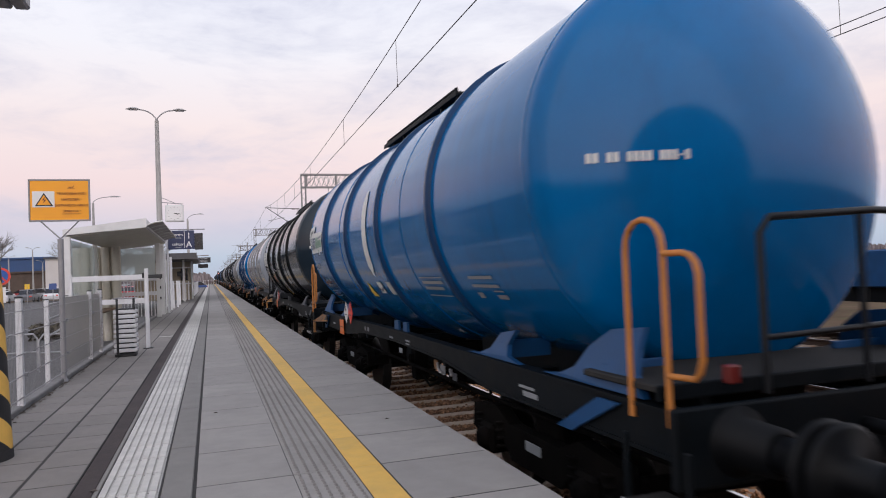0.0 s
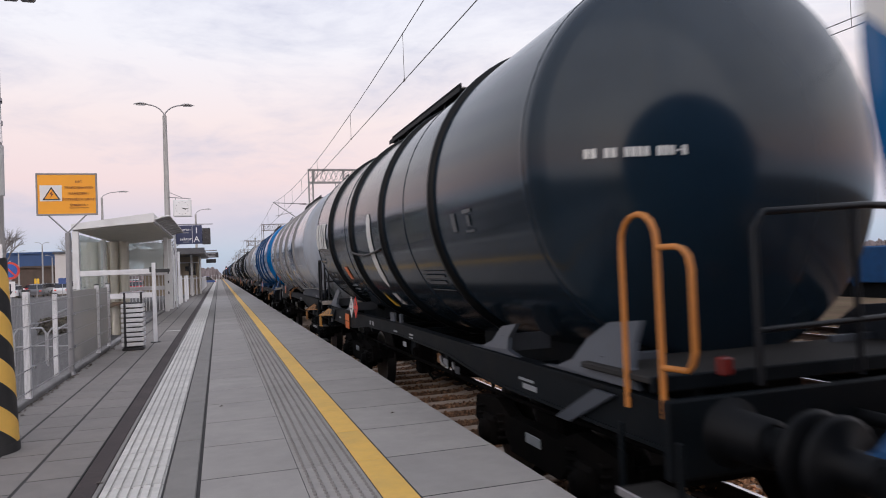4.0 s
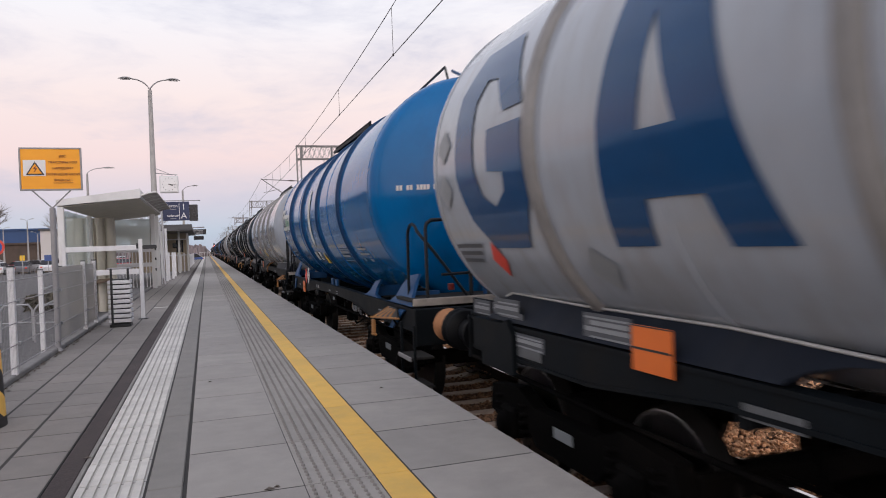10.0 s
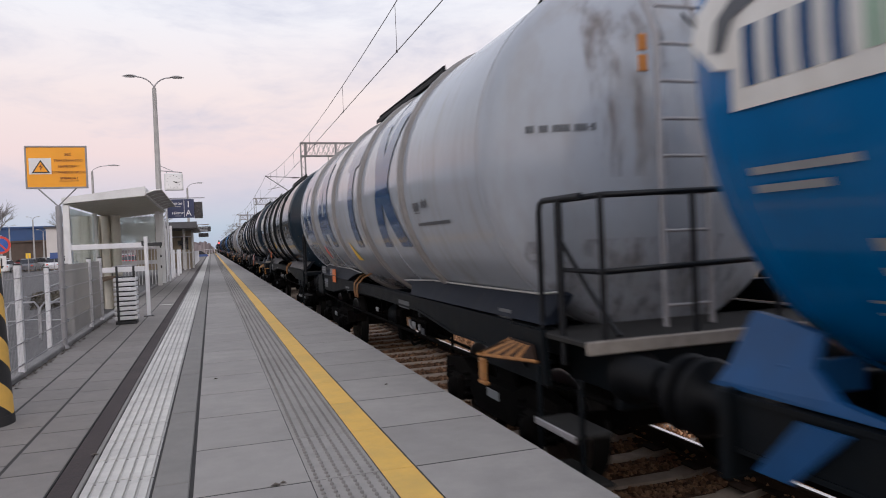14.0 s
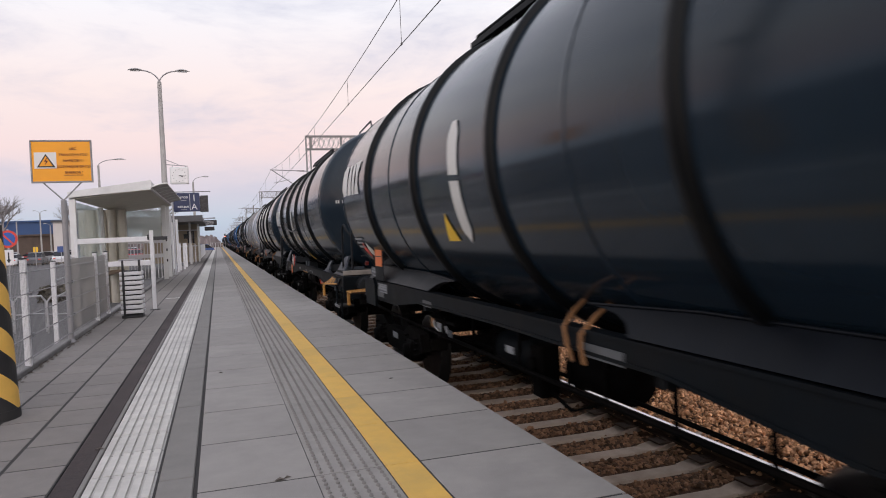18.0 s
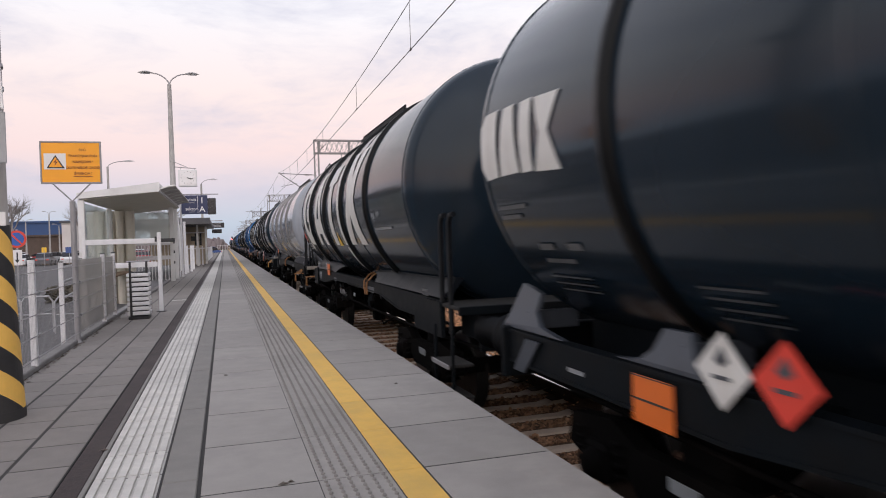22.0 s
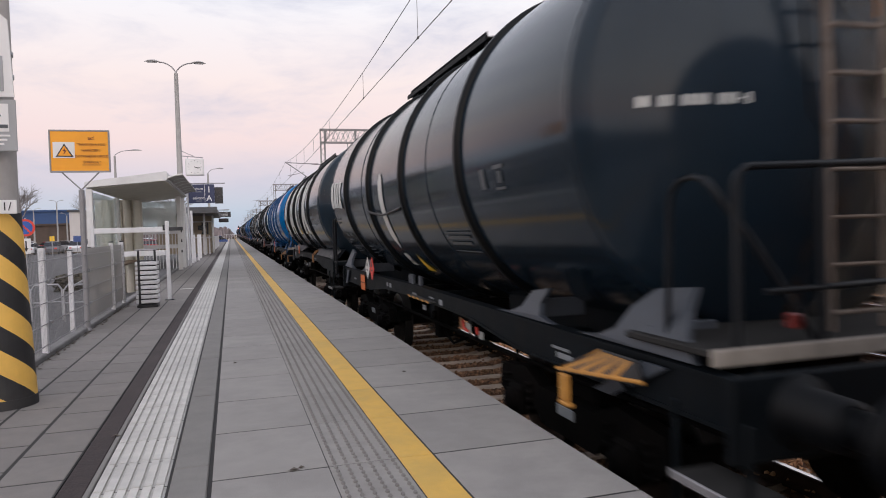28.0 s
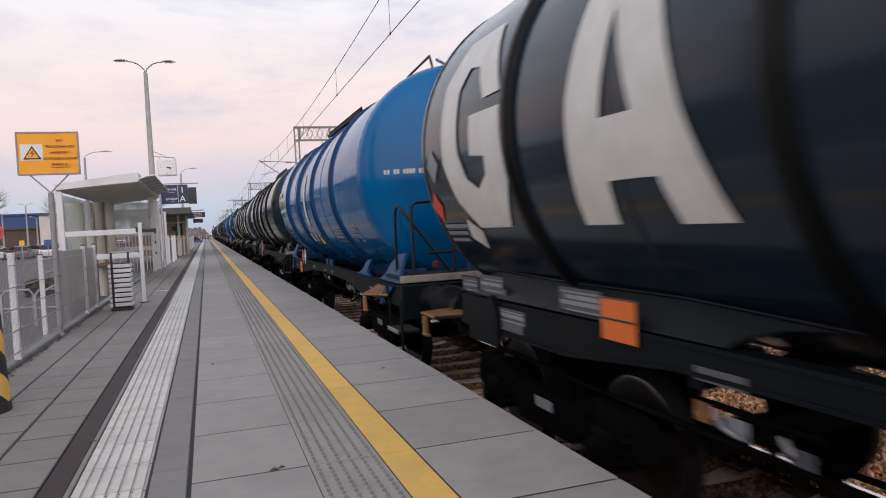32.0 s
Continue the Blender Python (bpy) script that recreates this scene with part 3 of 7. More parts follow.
def rows_of(name, shape, mat, y_first, pitch, count, near, label="", under=None):
    """count pieces along the platform: those of the range near as parts, the others joined."""
    me = shape.mesh(name)
    me.materials.append(mat)
    if under:
        me.materials.append(under[0])
        for p in me.polygons:
            p.material_index = 1 if p.index < under[1] else 0
    rest = Shape()
    for k in range(count):
        y = y_first + k * pitch
        if near[0] <= y <= near[1]:
            part(name, me, None, platform, label, pose(0, y, 0))
        else:
            rest.add([(a, b + y, c) for a, b, c in shape.v], shape.f)
    if rest.f:
        tagged(part(name + "_run", rest, mat, platform), kind="stuff")


K0 = int((PY0 - JOINT) / PITCH)
COUNT = int((PY1 - PY0) / PITCH) - 1
FIRST = JOINT + K0 * PITCH
NEAR = (0.8, 56.0)
rows_of("slab", slab(-0.112, 0.4855, PITCH, gap=0.007, c=0.004), CONCRETE, FIRST, PITCH, COUNT, NEAR)
rows_of("edge_slab", slab(1.045, EDGE, PITCH, gap=0.007, z0=-0.14, c=0.005), CONCRETE, FIRST, PITCH, COUNT, NEAR)
rows_of("yellow_slab", slab(0.8515, 1.0455, PITCH, gap=0.0025, c=0.0015), YELLOW, FIRST, PITCH, COUNT, NEAR, "yellow painted warning strip")
tact = slab(0.4762, 0.8515, PITCH, gap=0.0045, c=0.002)
for i in range(6):
    for j in range(14):
        x, y, r = 0.512 + i * 0.0605, 0.035 + j * 0.0608, 0.013
        v = []
        for rr, z in ((r, 0.0), (r * 0.75, 0.009)):
            v += [(x + rr * 0.85 * math.cos(a), y + rr * 1.7 * math.sin(a), z) for a in [k * math.pi / 3 for k in range(6)]]
        tact.add(v, [(k, (k + 1) % 6, (k + 1) % 6 + 6, k + 6) for k in range(6)] + [tuple(range(6, 12))])
rows_of("tactile_slab", tact, TACTILE, FIRST, PITCH, COUNT, (0.8, 50.0), "concrete slab with rows of raised studs", (TACTILE_BASE, 26))

# pale ribbed guide strip, plain strip, drain
guide = slab(-0.667, -0.312, 0.43, z0=-0.06)
guide.v = [(a, b, c - 0.008) for a, b, c in guide.v]
for i in range(6):
    x = -0.658 + i * 0.0572
    guide.box(x, x + 0.041, 0.006, 0.424, -0.010, 0.003, 0.002)
rows_of("guide_tile", guide, GUIDE, -11.75, 0.43, 450, (0.6, 24.0), "pale ribbed guide tile", (GUIDE_BASE, 26))
rows_of("plain_slab", slab(-0.308, -0.122, 1.72), STRIP, -11.52, 1.72, 112, (0.5, 40.0))
drain = Shape().box(-0.826, -0.700, PY0, PY1, -0.055, -0.004, 0.004)
tagged(part("drain_channel", drain, DRAIN), "narrow dark brown slot drain between paving strips", "drain", kind="structure")
part("kerb_strip", Shape().box(-0.697, -0.670, PY0, PY1, -0.06, 0.0, 0.004), STRIP, platform)

# three staggered rows of small paving slabs by the fence
for r, (xa, xb) in enumerate(((-1.84, -1.505), (-1.503, -1.168), (-1.166, -0.829))):
    rows_of("paving_slab", slab(xa, xb, 0.50, gap=0.008, c=0.004), PAVING, -11.5 + (0.25 if r % 2 else 0.0), 0.50, 388, (2.2, 22.0))
tagged(part("painted_bar", Shape().box(-1.14, -0.83, 17.15, 17.27, 0.002, 0.006), GUIDE, platform), "white painted cross bar on the paving")
part("fence_kerb", Shape().box(-1.965, -1.845, PY0, 40.0, -0.06, 0.05, 0.012), DARK_CONCRETE, platform)
# leaves and litter along the fence foot
litter = Shape()
for k in range(420):
    x, y = -1.835 + abs(random.gauss(0, 0.035)), random.uniform(3, 16)
    a, s = random.uniform(0, 6.28), random.uniform(0.008, 0.03)
    c, d = math.cos(a) * s, math.sin(a) * s
    litter.add([(x - c, y - d, 0.002), (x + d * 0.6, y - c * 0.6, 0.012), (x + c, y + d, 0.004), (x - d * 0.6, y + c * 0.6, 0.009)], [(0, 1, 2, 3)])
for x, y, s in ((0.023, 6.99, 0.022), (0.30, 3.70, 0.03), (0.34, 3.72, 0.02), (1.42, 5.9, 0.02), (-0.70, 4.75, 0.03), (0.62, 8.4, 0.014)):
    litter.add([(x - s, y, 0.002), (x, y - s * 0.7, 0.012), (x + s, y, 0.003), (x, y + s * 0.7, 0.010)], [(0, 1, 2, 3)])
tagged(part("litter", litter, TRUNK), "dry leaf scraps along the fence foot", "litter", kind="stuff")


# ---- tracks ----
def rail_outline(x):
    return [(x - 0.07, -0.90), (x + 0.07, -0.90), (x + 0.07, -0.885), (x + 0.015, -0.87), (x + 0.010, -0.81), (x + 0.036, -0.795),
            (x + 0.036, -0.766), (x - 0.036, -0.766), (x - 0.036, -0.795), (x - 0.010, -0.81), (x - 0.015, -0.87), (x - 0.07, -0.885)]


def track(axis, y0, y1, near):
    t = thing("railway_track", "rusty rails on concrete sleepers in brown ballast", "track", kind="structure")
    for s in (-0.753, 0.753):
        ra = part("rail", Shape().prism(rail_outline(axis + s), "y", y0, y1), RAIL_SIDE, t)
        part("rail_head", Shape().prism([(axis + s - 0.027, -0.7655), (axis + s + 0.027, -0.7655), (axis + s + 0.022, -0.760), (axis + s - 0.022, -0.760)], "y", y0, y1),
             RAIL_TOP, ra, "shiny worn running surface")
    sl = Shape()
    for d in (-1, 1):
        sl.prism([(d * x, z) for x, z in ((0.40, -1.02), (1.27, -1.02), (1.27, -0.90), (1.20, -0.888), (0.66, -0.888), (0.52, -0.915), (0.40, -0.937))], "y", -0.105, 0.105)
    sl.box(-0.45, 0.45, -0.10, 0.10, -1.02, -0.935, 0.02)
    me = sl.mesh("sleeper")
    me.materials.append(SLEEPER)
    clip = Shape()
    for s in (-0.753, 0.753):
        for d in (-1, 1):
            clip.box(s + d * 0.11 - 0.035, s + d * 0.11 + 0.035, -0.06, 0.06, -0.91, -0.872, 0.01)
        # base plate, drawn wider to paint in the rail's shade and grease
        clip.box(s - 0.24, s + 0.24, -0.098, 0.098, -0.899, -0.881, 0.004)
    cl = clip.mesh("rail_clip")
    cl.materials.append(RAIL_SIDE)
    rest = Shape()
    n = int((y1 - y0) / 0.61)
    f = 5.28 - round((5.28 - y0) / 0.61) * 0.61
    for k in range(n):
        y = f + k * 0.61
        if near[0] <= y <= near[1]:
            so = part("sleeper", me, None, t, at=pose(axis, y, 0))
            if y < 20:
                part("rail_clip", cl, None, so)
        else:
            rest.add([(a + axis, b + y, c) for a, b, c in sl.v], sl.f)
    tagged(part("sleeper_run", rest, SLEEPER, t), kind="stuff")
    return t


track(AXIS, -150, 620, (-3, 62))
track(AXIS_2, -150, 620, (2, 32))
track(AXIS_3, -150, 620, (9, 20))
bed = Shape()
bed.prism([(EDGE - 0.16, -1.24), (EDGE - 0.16, -0.985), (AXIS - 0.4, -0.955), (AXIS + 0.62, -0.955), (AXIS + 0.85, -0.915), (AXIS + 1.3, -0.92), (AXIS + 2.3, -0.97), (AXIS_2 - 2.2, -0.98), (AXIS_2 - 1.4, -0.95),
           (AXIS_2 + 1.4, -0.95), (AXIS_2 + 2.2, -1.0), (AXIS_3 - 1.5, -0.96), (AXIS_3 + 1.5, -0.96), (AXIS_3 + 3.0, -1.24)], "y", -150, 620)
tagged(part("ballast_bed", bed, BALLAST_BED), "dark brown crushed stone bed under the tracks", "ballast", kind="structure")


def stones(name, label, count, spots, size, mat=None):
    """Loose angular stones, joined; spots gives a place for each."""
    vs, fs = [], []
    rnd = np.random.RandomState(5)
    base = np.array([(1, 0, -0.3), (-1, 0.2, -0.3), (0.1, 1, -0.3), (-0.1, -1, -0.25), (0.35, 0.3, 0.7), (-0.4, -0.15, 0.65), (0.3, -0.5, 0.55), (-0.3, 0.5, 0.5)])
    faces = [(0, 2, 4), (2, 7, 4), (2, 1, 7), (1, 5, 7), (1, 3, 5), (3, 6, 5), (3, 0, 6), (0, 4, 6), (4, 7, 5), (4, 5, 6)]
    for i in range(count):
        x, y, z = spots(rnd)
        s = size * (0.6 + 0.8 * rnd.rand())
        a, b = rnd.rand() * 6.28, (rnd.rand() - 0.5) * 1.6
        p = base * (s * (0.7 + 0.6 * rnd.rand()), s * (0.7 + 0.5 * rnd.rand()), s * (0.6 + 0.5 * rnd.rand())) + rnd.randn(8, 3) * s * 0.12
        p = np.stack([p[:, 0], p[:, 1] * math.cos(b) - p[:, 2] * math.sin(b), p[:, 1] * math.sin(b) + p[:, 2] * math.cos(b)], 1)
        p = np.stack([p[:, 0] * math.cos(a) - p[:, 1] * math.sin(a), p[:, 0] * math.sin(a) + p[:, 1] * math.cos(a), p[:, 2]], 1)
        n = len(vs)
        vs += (p + (x, y, z)).tolist()
        fs += [(q + n, w + n, e + n) for q, w, e in faces]
    me = bpy.data.meshes.new(name)
    me.from_pydata(vs, [], fs)
    me.materials.append(mat or BALLAST)
    tagged(new(name, me), label, "ballast", kind="stuff")


def crib_spot(r):
    y = 2.0 + 26 * r.rand() ** 1.7
    k = round((y - 5.28) / 0.61)
    d = y - 5.28 - k * 0.61
    if abs(d) < 0.15:
        y += 0.30 if d >= 0 else -0.30
    x = 3.0 + 1.08 * r.rand()
    return x, y, -0.955 + 0.012 * r.randn() + (0.03 if x > 4.05 else 0)


def shoulder_spot(r):
    y = 2.0 + 34 * r.rand() ** 1.9
    x = 4.20 + (1.9 if r.rand() < 0.6 else 3.9) * r.rand()
    return x, y, -0.915 - 0.04 * max(0, min(1, (x - 4.7) / 0.8)) + 0.02 * r.randn() + 0.05 * math.exp(-((x - 5.6) ** 2))


def far_spot(r):
    x = 7.8 + 9.5 * r.rand()
    return x, 3 + 26 * r.rand(), -0.95 + 0.015 * r.randn()


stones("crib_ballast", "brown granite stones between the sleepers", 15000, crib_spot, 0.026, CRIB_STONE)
stones("shoulder_ballast", "orange-brown granite stones beside the track", 36000, shoulder_spot, 0.027)
stones("yard_ballast", "brown granite stones across the further tracks", 7000, far_spot, 0.034)


# ---- overhead line ----
def sag(y, y0, y1, low, high):
    u = (y - y0) / (y1 - y0)
    return low + (high - low) * (2 * u - 1) ** 2


MASTS = [6.0, 45.4, 97.4, 149.4, 201.4, 253.4, 305.4]
line_1 = thing("overhead_line", "thin contact and carrier wires hung over the near track", "overhead wire", kind="structure")
contact, carrier = [(AXIS, -46, 4.84)], [(AXIS, -46, 6.2)]


def carrier_z(y, a, b):
    return 5.12 + 0.00202 * (y - 29) ** 2 if y < 45.4 else sag(y, a, b, 5.10, 5.66)


for a, b in zip(MASTS, MASTS[1:]):
    for k in range(16):
        y = a + (b - a) * k / 16
        contact.append((AXIS, y, 4.84 - 0.36 * min(1, max(0, (y - 8) / 24)) if y < 46 else 4.48))
        carrier.append((AXIS, y, carrier_z(y, a, b)))
part("contact_wire", Shape().tube(contact, 0.0085, 5), WIRE, line_1)
part("carrier_wire", Shape().tube(carrier, 0.0085, 5), WIRE, line_1)
drop = Shape()
for a, b in zip(MASTS[:4], MASTS[1:5]):
    for k in range(1, 9):
        y = a + (b - a) * k / 9
        if a < 10:
            y = (7.3, 12.73, 18.35, 25.0, 30.0, 34.0, 38.0, 42.0)[k - 1]
        low = 4.84 - 0.36 * min(1, max(0, (y - 8) / 24)) if y < 46 else 4.48
        drop = Shape().tube([(AXIS, y, carrier_z(y, a, b)), (AXIS, y, low)], 0.005, 4)
        drop.box(AXIS - 0.014, AXIS + 0.014, y - 0.02, y + 0.02, low - 0.02, low + 0.03, 0.004)
        part("dropper", drop, WIRE, line_1)
line_2 = thing("overhead_line", "thin contact and carrier wires hung over the further track", "overhead wire", kind="structure")
part("contact_wire", Shape().tube([(AXIS_2, -40, 4.72), (AXIS_2, 320, 4.72)], 0.0085, 5), WIRE, line_2)
part("carrier_wire", Shape().tube([(AXIS_2, -40, 4.86), (AXIS_2, 320, 4.86)], 0.0085, 5), WIRE, line_2)
part("dropper", Shape().tube([(AXIS_2, 8.4, 4.72), (AXIS_2, 8.4, 5.9)], 0.006, 4), WIRE, line_2)


def portal(y, leg_x=5.85):
    p = thing("catenary_portal", "grey lattice steel portal carrying overhead wires", "portal", "catenary portals", at=pose(0, y, 0))

    def lattice(x0, x1, z0, z1, d):
        s = Shape()
        upright = z1 - z0 > x1 - x0
        for ax in (0, 1):
            for ay in (-d, d):
                if upright:
                    s.box((x0, x1 - 0.06)[ax], (x0 + 0.06, x1)[ax], ay - 0.03, ay + 0.03, z0, z1)
                else:
                    s.box(x0, x1, ay - 0.035, ay + 0.035, (z0, z1 - 0.08)[ax], (z0 + 0.08, z1)[ax])
        return s

    leg = lattice(leg_x - 0.16, leg_x + 0.16, -1.2, 7.75, 0.13)
    for k in range(12):
        z = -1.0 + k * 0.73
        leg.tube([(leg_x - 0.14, -0.13, z), (leg_x + 0.14, -0.13, z + 0.36), (leg_x - 0.14, -0.13, z + 0.72)], 0.014, 4)
    part("leg", leg, MAST_STEEL, p)
    part("leg", lattice(leg_x + 19.2, leg_x + 19.5, -1.2, 7.75, 0.13), MAST_STEEL, p)
    part("beam", lattice(leg_x - 0.16, leg_x + 19.5, 6.85, 7.75, 0.2), MAST_STEEL, p)
    br = Shape()
    for k in range(30):
        x = leg_x + 0.2 + k * 0.64
        for ay in (-0.2, 0.2):
            br.tube([(x, ay, 6.9), (x + 0.32, ay, 7.7), (x + 0.64, ay, 6.9)], 0.016, 4)
            br.tube([(x, ay, 7.7), (x + 0.32, ay, 6.9), (x + 0.64, ay, 7.7)], 0.016, 4)
        if k % 3 == 0:
            br.box(x - 0.03, x + 0.03, -0.2, 0.2, 6.9, 7.7)
    part("bracing", br, MAST_STEEL, p)
    arm = Shape().tube([(leg_x - 0.1, 0, 5.50), (AXIS - 0.05, 0, 5.62)], 0.028, 6)
    arm.tube([(AXIS - 0.05, 0, 5.66), (leg_x - 0.1, 0, 4.05)], 0.03, 6)
    arm.tube([(4.6, 0, 5.0), (AXIS + 0.1, 0, 4.78)], 0.018, 6)
    ca = part("cantilever", arm, MAST_STEEL, p)
    ins = Shape()
    for k in range(6):
        ins.lathe([(leg_x - 0.75 + k * 0.07, 0.025), (leg_x - 0.735 + k * 0.07, 0.07), (leg_x - 0.70 + k * 0.07, 0.025)], "x", (0, 0, 5.52), 8)
    part("insulator", ins, INSULATOR, ca)
    part("hanger", Shape().tube([(leg_x + 1.6, 0, 6.85), (leg_x + 1.6, 0, 6.0), (leg_x + 3.6, 0, 5.9)], 0.03, 6), MAST_STEEL, p)
    return p


portal_1 = portal(MASTS[1])
for y in MASTS[2:]:
    copy_thing(portal_1, pose(0, y, 0))
for k, y in enumerate((123.0, 176.0, 228.0)):
    mast = thing("signal_mast", "slender grey trackside mast with a short arm", "mast", "trackside masts", at=pose(6.1, y, 0))
    part("pole", Shape().tube([(0, 0, -1.2), (0, 0, 7.2)], 0.13, 8, r_end=0.09), MAST_STEEL, mast)
    part("arm", Shape().tube([(0, 0, 6.6), (-2.5, 0, 6.7)], 0.03, 6), MAST_STEEL, mast)

# red signal far down the line
sig = thing("railway_signal", "distant railway signal showing a red light", "signal", at=pose(2.2, 215, 0))
part("pole", Shape().tube([(0, 0, -1.2), (0, 0, 3.6)], 0.07, 8), GREY_STEEL, sig)
part("head", Shape().box(-0.22, 0.22, -0.12, 0.12, 2.3, 3.5, 0.03), BLACK_PLASTIC, sig)
part("lamp", Shape().lathe([(-0.17, 0.02), (-0.165, 0.12), (-0.125, 0.14)], "y", (0, 0, 2.72), 14), glow("red_signal_light", (1.0, 0.10, 0.08), 14), sig)

# blue wagon on the furthest track
bw = thing("open_wagon", "blue low-sided freight wagon standing on a siding", "wagon", at=pose(AXIS_3, 8.6, 0))
part("body", Shape().box(-1.35, 1.35, 0, 9.0, 0.52, 1.30, 0.03), BLUE_STEEL, bw)
for k in range(7):
    part("stake", Shape().box(-1.42, -1.35, 0.2 + k * 1.4, 0.32 + k * 1.4, 0.45, 1.33, 0.01), BLUE_BAND, bw)
part("underframe", Shape().box(-1.2, 1.2, -0.4, 9.4, 0.2, 0.515, 0.02), FRAME, bw)
for y in (1.5, 7.5):
    for x in (-0.753, 0.753):
        part("wheel", Shape().lathe([(-0.06, 0.46), (0.05, 0.46), (0.075, 0.49)], "x", (x, y, -0.30), 20), WHEEL, bw)


# ---- platform furniture ----
def striped_column():
    p = thing("striped_column", "round concrete column with black and yellow hazard bands", "column", at=pose(-1.665, 6.0, 0))
    r = 0.178
    part("shaft", Shape().lathe([(0, r), (5.6, r * 0.93)], "z", n=40), POLE_CONCRETE, p)
    part("foot_band", Shape().lathe([(0.0, 0.246), (0.07, 0.243)], "z", n=40), BLACK_PAINT, p)
    n, z0, z1, pitch = 48, 0.07, 1.44, 0.36
    # slanting bands wound round the flared foot of the shaft
    for b in range(-3, 6):
        for col, off in ((HAZARD_YELLOW, 0.0), (BLACK_PAINT, pitch * 0.5)):
            s = Shape()
            for k in range(n):
                a0, a1 = 2 * math.pi * k / n, 2 * math.pi * (k + 1) / n
                if math.sin((a0 + a1) / 2) >= 0.5:
                    continue
                quad = []
                for a, h in ((a0, 0), (a1, 0), (a1, 1), (a0, 1)):
                    aa = a if a > math.pi * 0.4 else a + 2 * math.pi
                    z = min(z1, max(z0, -0.045 + b * pitch + off - 0.17 * (aa - 1.5 * math.pi) + h * pitch * 0.5))
                    q = 0.241 - 0.054 * z / 1.44
                    quad.append((q * math.cos(a), q * math.sin(a), z))
                if abs(quad[0][2] - quad[3][2]) + abs(quad[1][2] - quad[2][2]) > 0.003:
                    s.add(quad, [(0, 1, 2, 3)], True)
            if s.f:
                part("hazard_band", s, col, p)
    nr = part("number_plate", Shape().box(0.00, 0.215, -r - 0.03, -r - 0.02, 1.43, 1.53, 0.003), PLATE_WHITE, p, "small white plate with dark marks")
    part("mark", words("1/", 0.085), BLACK_PAINT, nr, at=pose(0.15, -r - 0.033, 1.48, 90))
    clamp = Shape()
    for z in (1.98, 2.2, 2.45, 2.62):
        clamp.lathe([(z, r + 0.004), (z + 0.025, r + 0.004)], "z", n=32)
    part("clamp", clamp, GALVANISED, p)
    pl = part("camera_notice", Shape().box(-0.16, 0.242, -r - 0.045, -r - 0.03, 1.88, 2.25, 0.004), PLATE_GREY, p, "grey notice with a camera symbol")
    part("symbol_field", Shape().box(-0.13, 0.195, -r - 0.050, -r - 0.0455, 2.02, 2.22), PLATE_WHITE, pl)
    part("camera_symbol", Shape().prism([(-0.02, 2.13), (0.12, 2.18), (0.15, 2.13), (0.01, 2.08)], "y", -r - 0.054, -r - 0.0505), MARK_DARK, pl)
    part("camera_symbol", Shape().box(0.03, 0.19, -r - 0.054, -r - 0.0505, 2.045, 2.07), MARK_DARK, pl)
    for k in range(3):
        part("text_bar", Shape().box(-0.12, 0.20 - 0.02 * k, -r - 0.050, -r - 0.0455, 1.985 - k * 0.03, 1.998 - k * 0.03), PLATE_WHITE, pl)
    q = part("symbol_plate", Shape().prism([(-0.20, 2.27), (0.236, 2.27), (0.215, 2.82), (0.15, 2.88), (-0.20, 2.88)], "y", -r - 0.052, -r - 0.034), PLATE_WHITE, p, "pale plate with grey line symbols")
    part("plate_field", Shape().box(-0.17, 0.175, -r - 0.058, -r - 0.0525, 2.31, 2.56), PLATE_GREY, q)
    part("plate_field", Shape().box(-0.17, 0.145, -r - 0.058, -r - 0.0525, 2.60, 2.84), PLATE_GREY, q)
    part("plate_symbol", Shape().tube([(0.02, -r - 0.06, 2.52), (0.13, -r - 0.06, 2.36), (0.13, -r - 0.06, 2.50)], 0.008, 6), PLATE_WHITE, q)
    part("plate_symbol", Shape().tube([(0.06 + 0.06 * math.cos(k), -r - 0.06, 2.72 + 0.06 * math.sin(k)) for k in range(6)], 0.008, 6), PLATE_WHITE, q)
    for sx in (0.22, 0.34):
        cm = part("camera_arm", Shape().tube([(0, 0, 3.60), (sx, 0.0, 3.60)], 0.02, 6), GREY_STEEL, p)
        part("camera_housing", Shape().box(sx - 0.05, sx + 0.06, -0.16, 0.16, 3.44, 3.56, 0.015), GREY_STEEL, cm, "grey surveillance camera housing")
    return p


striped_column()


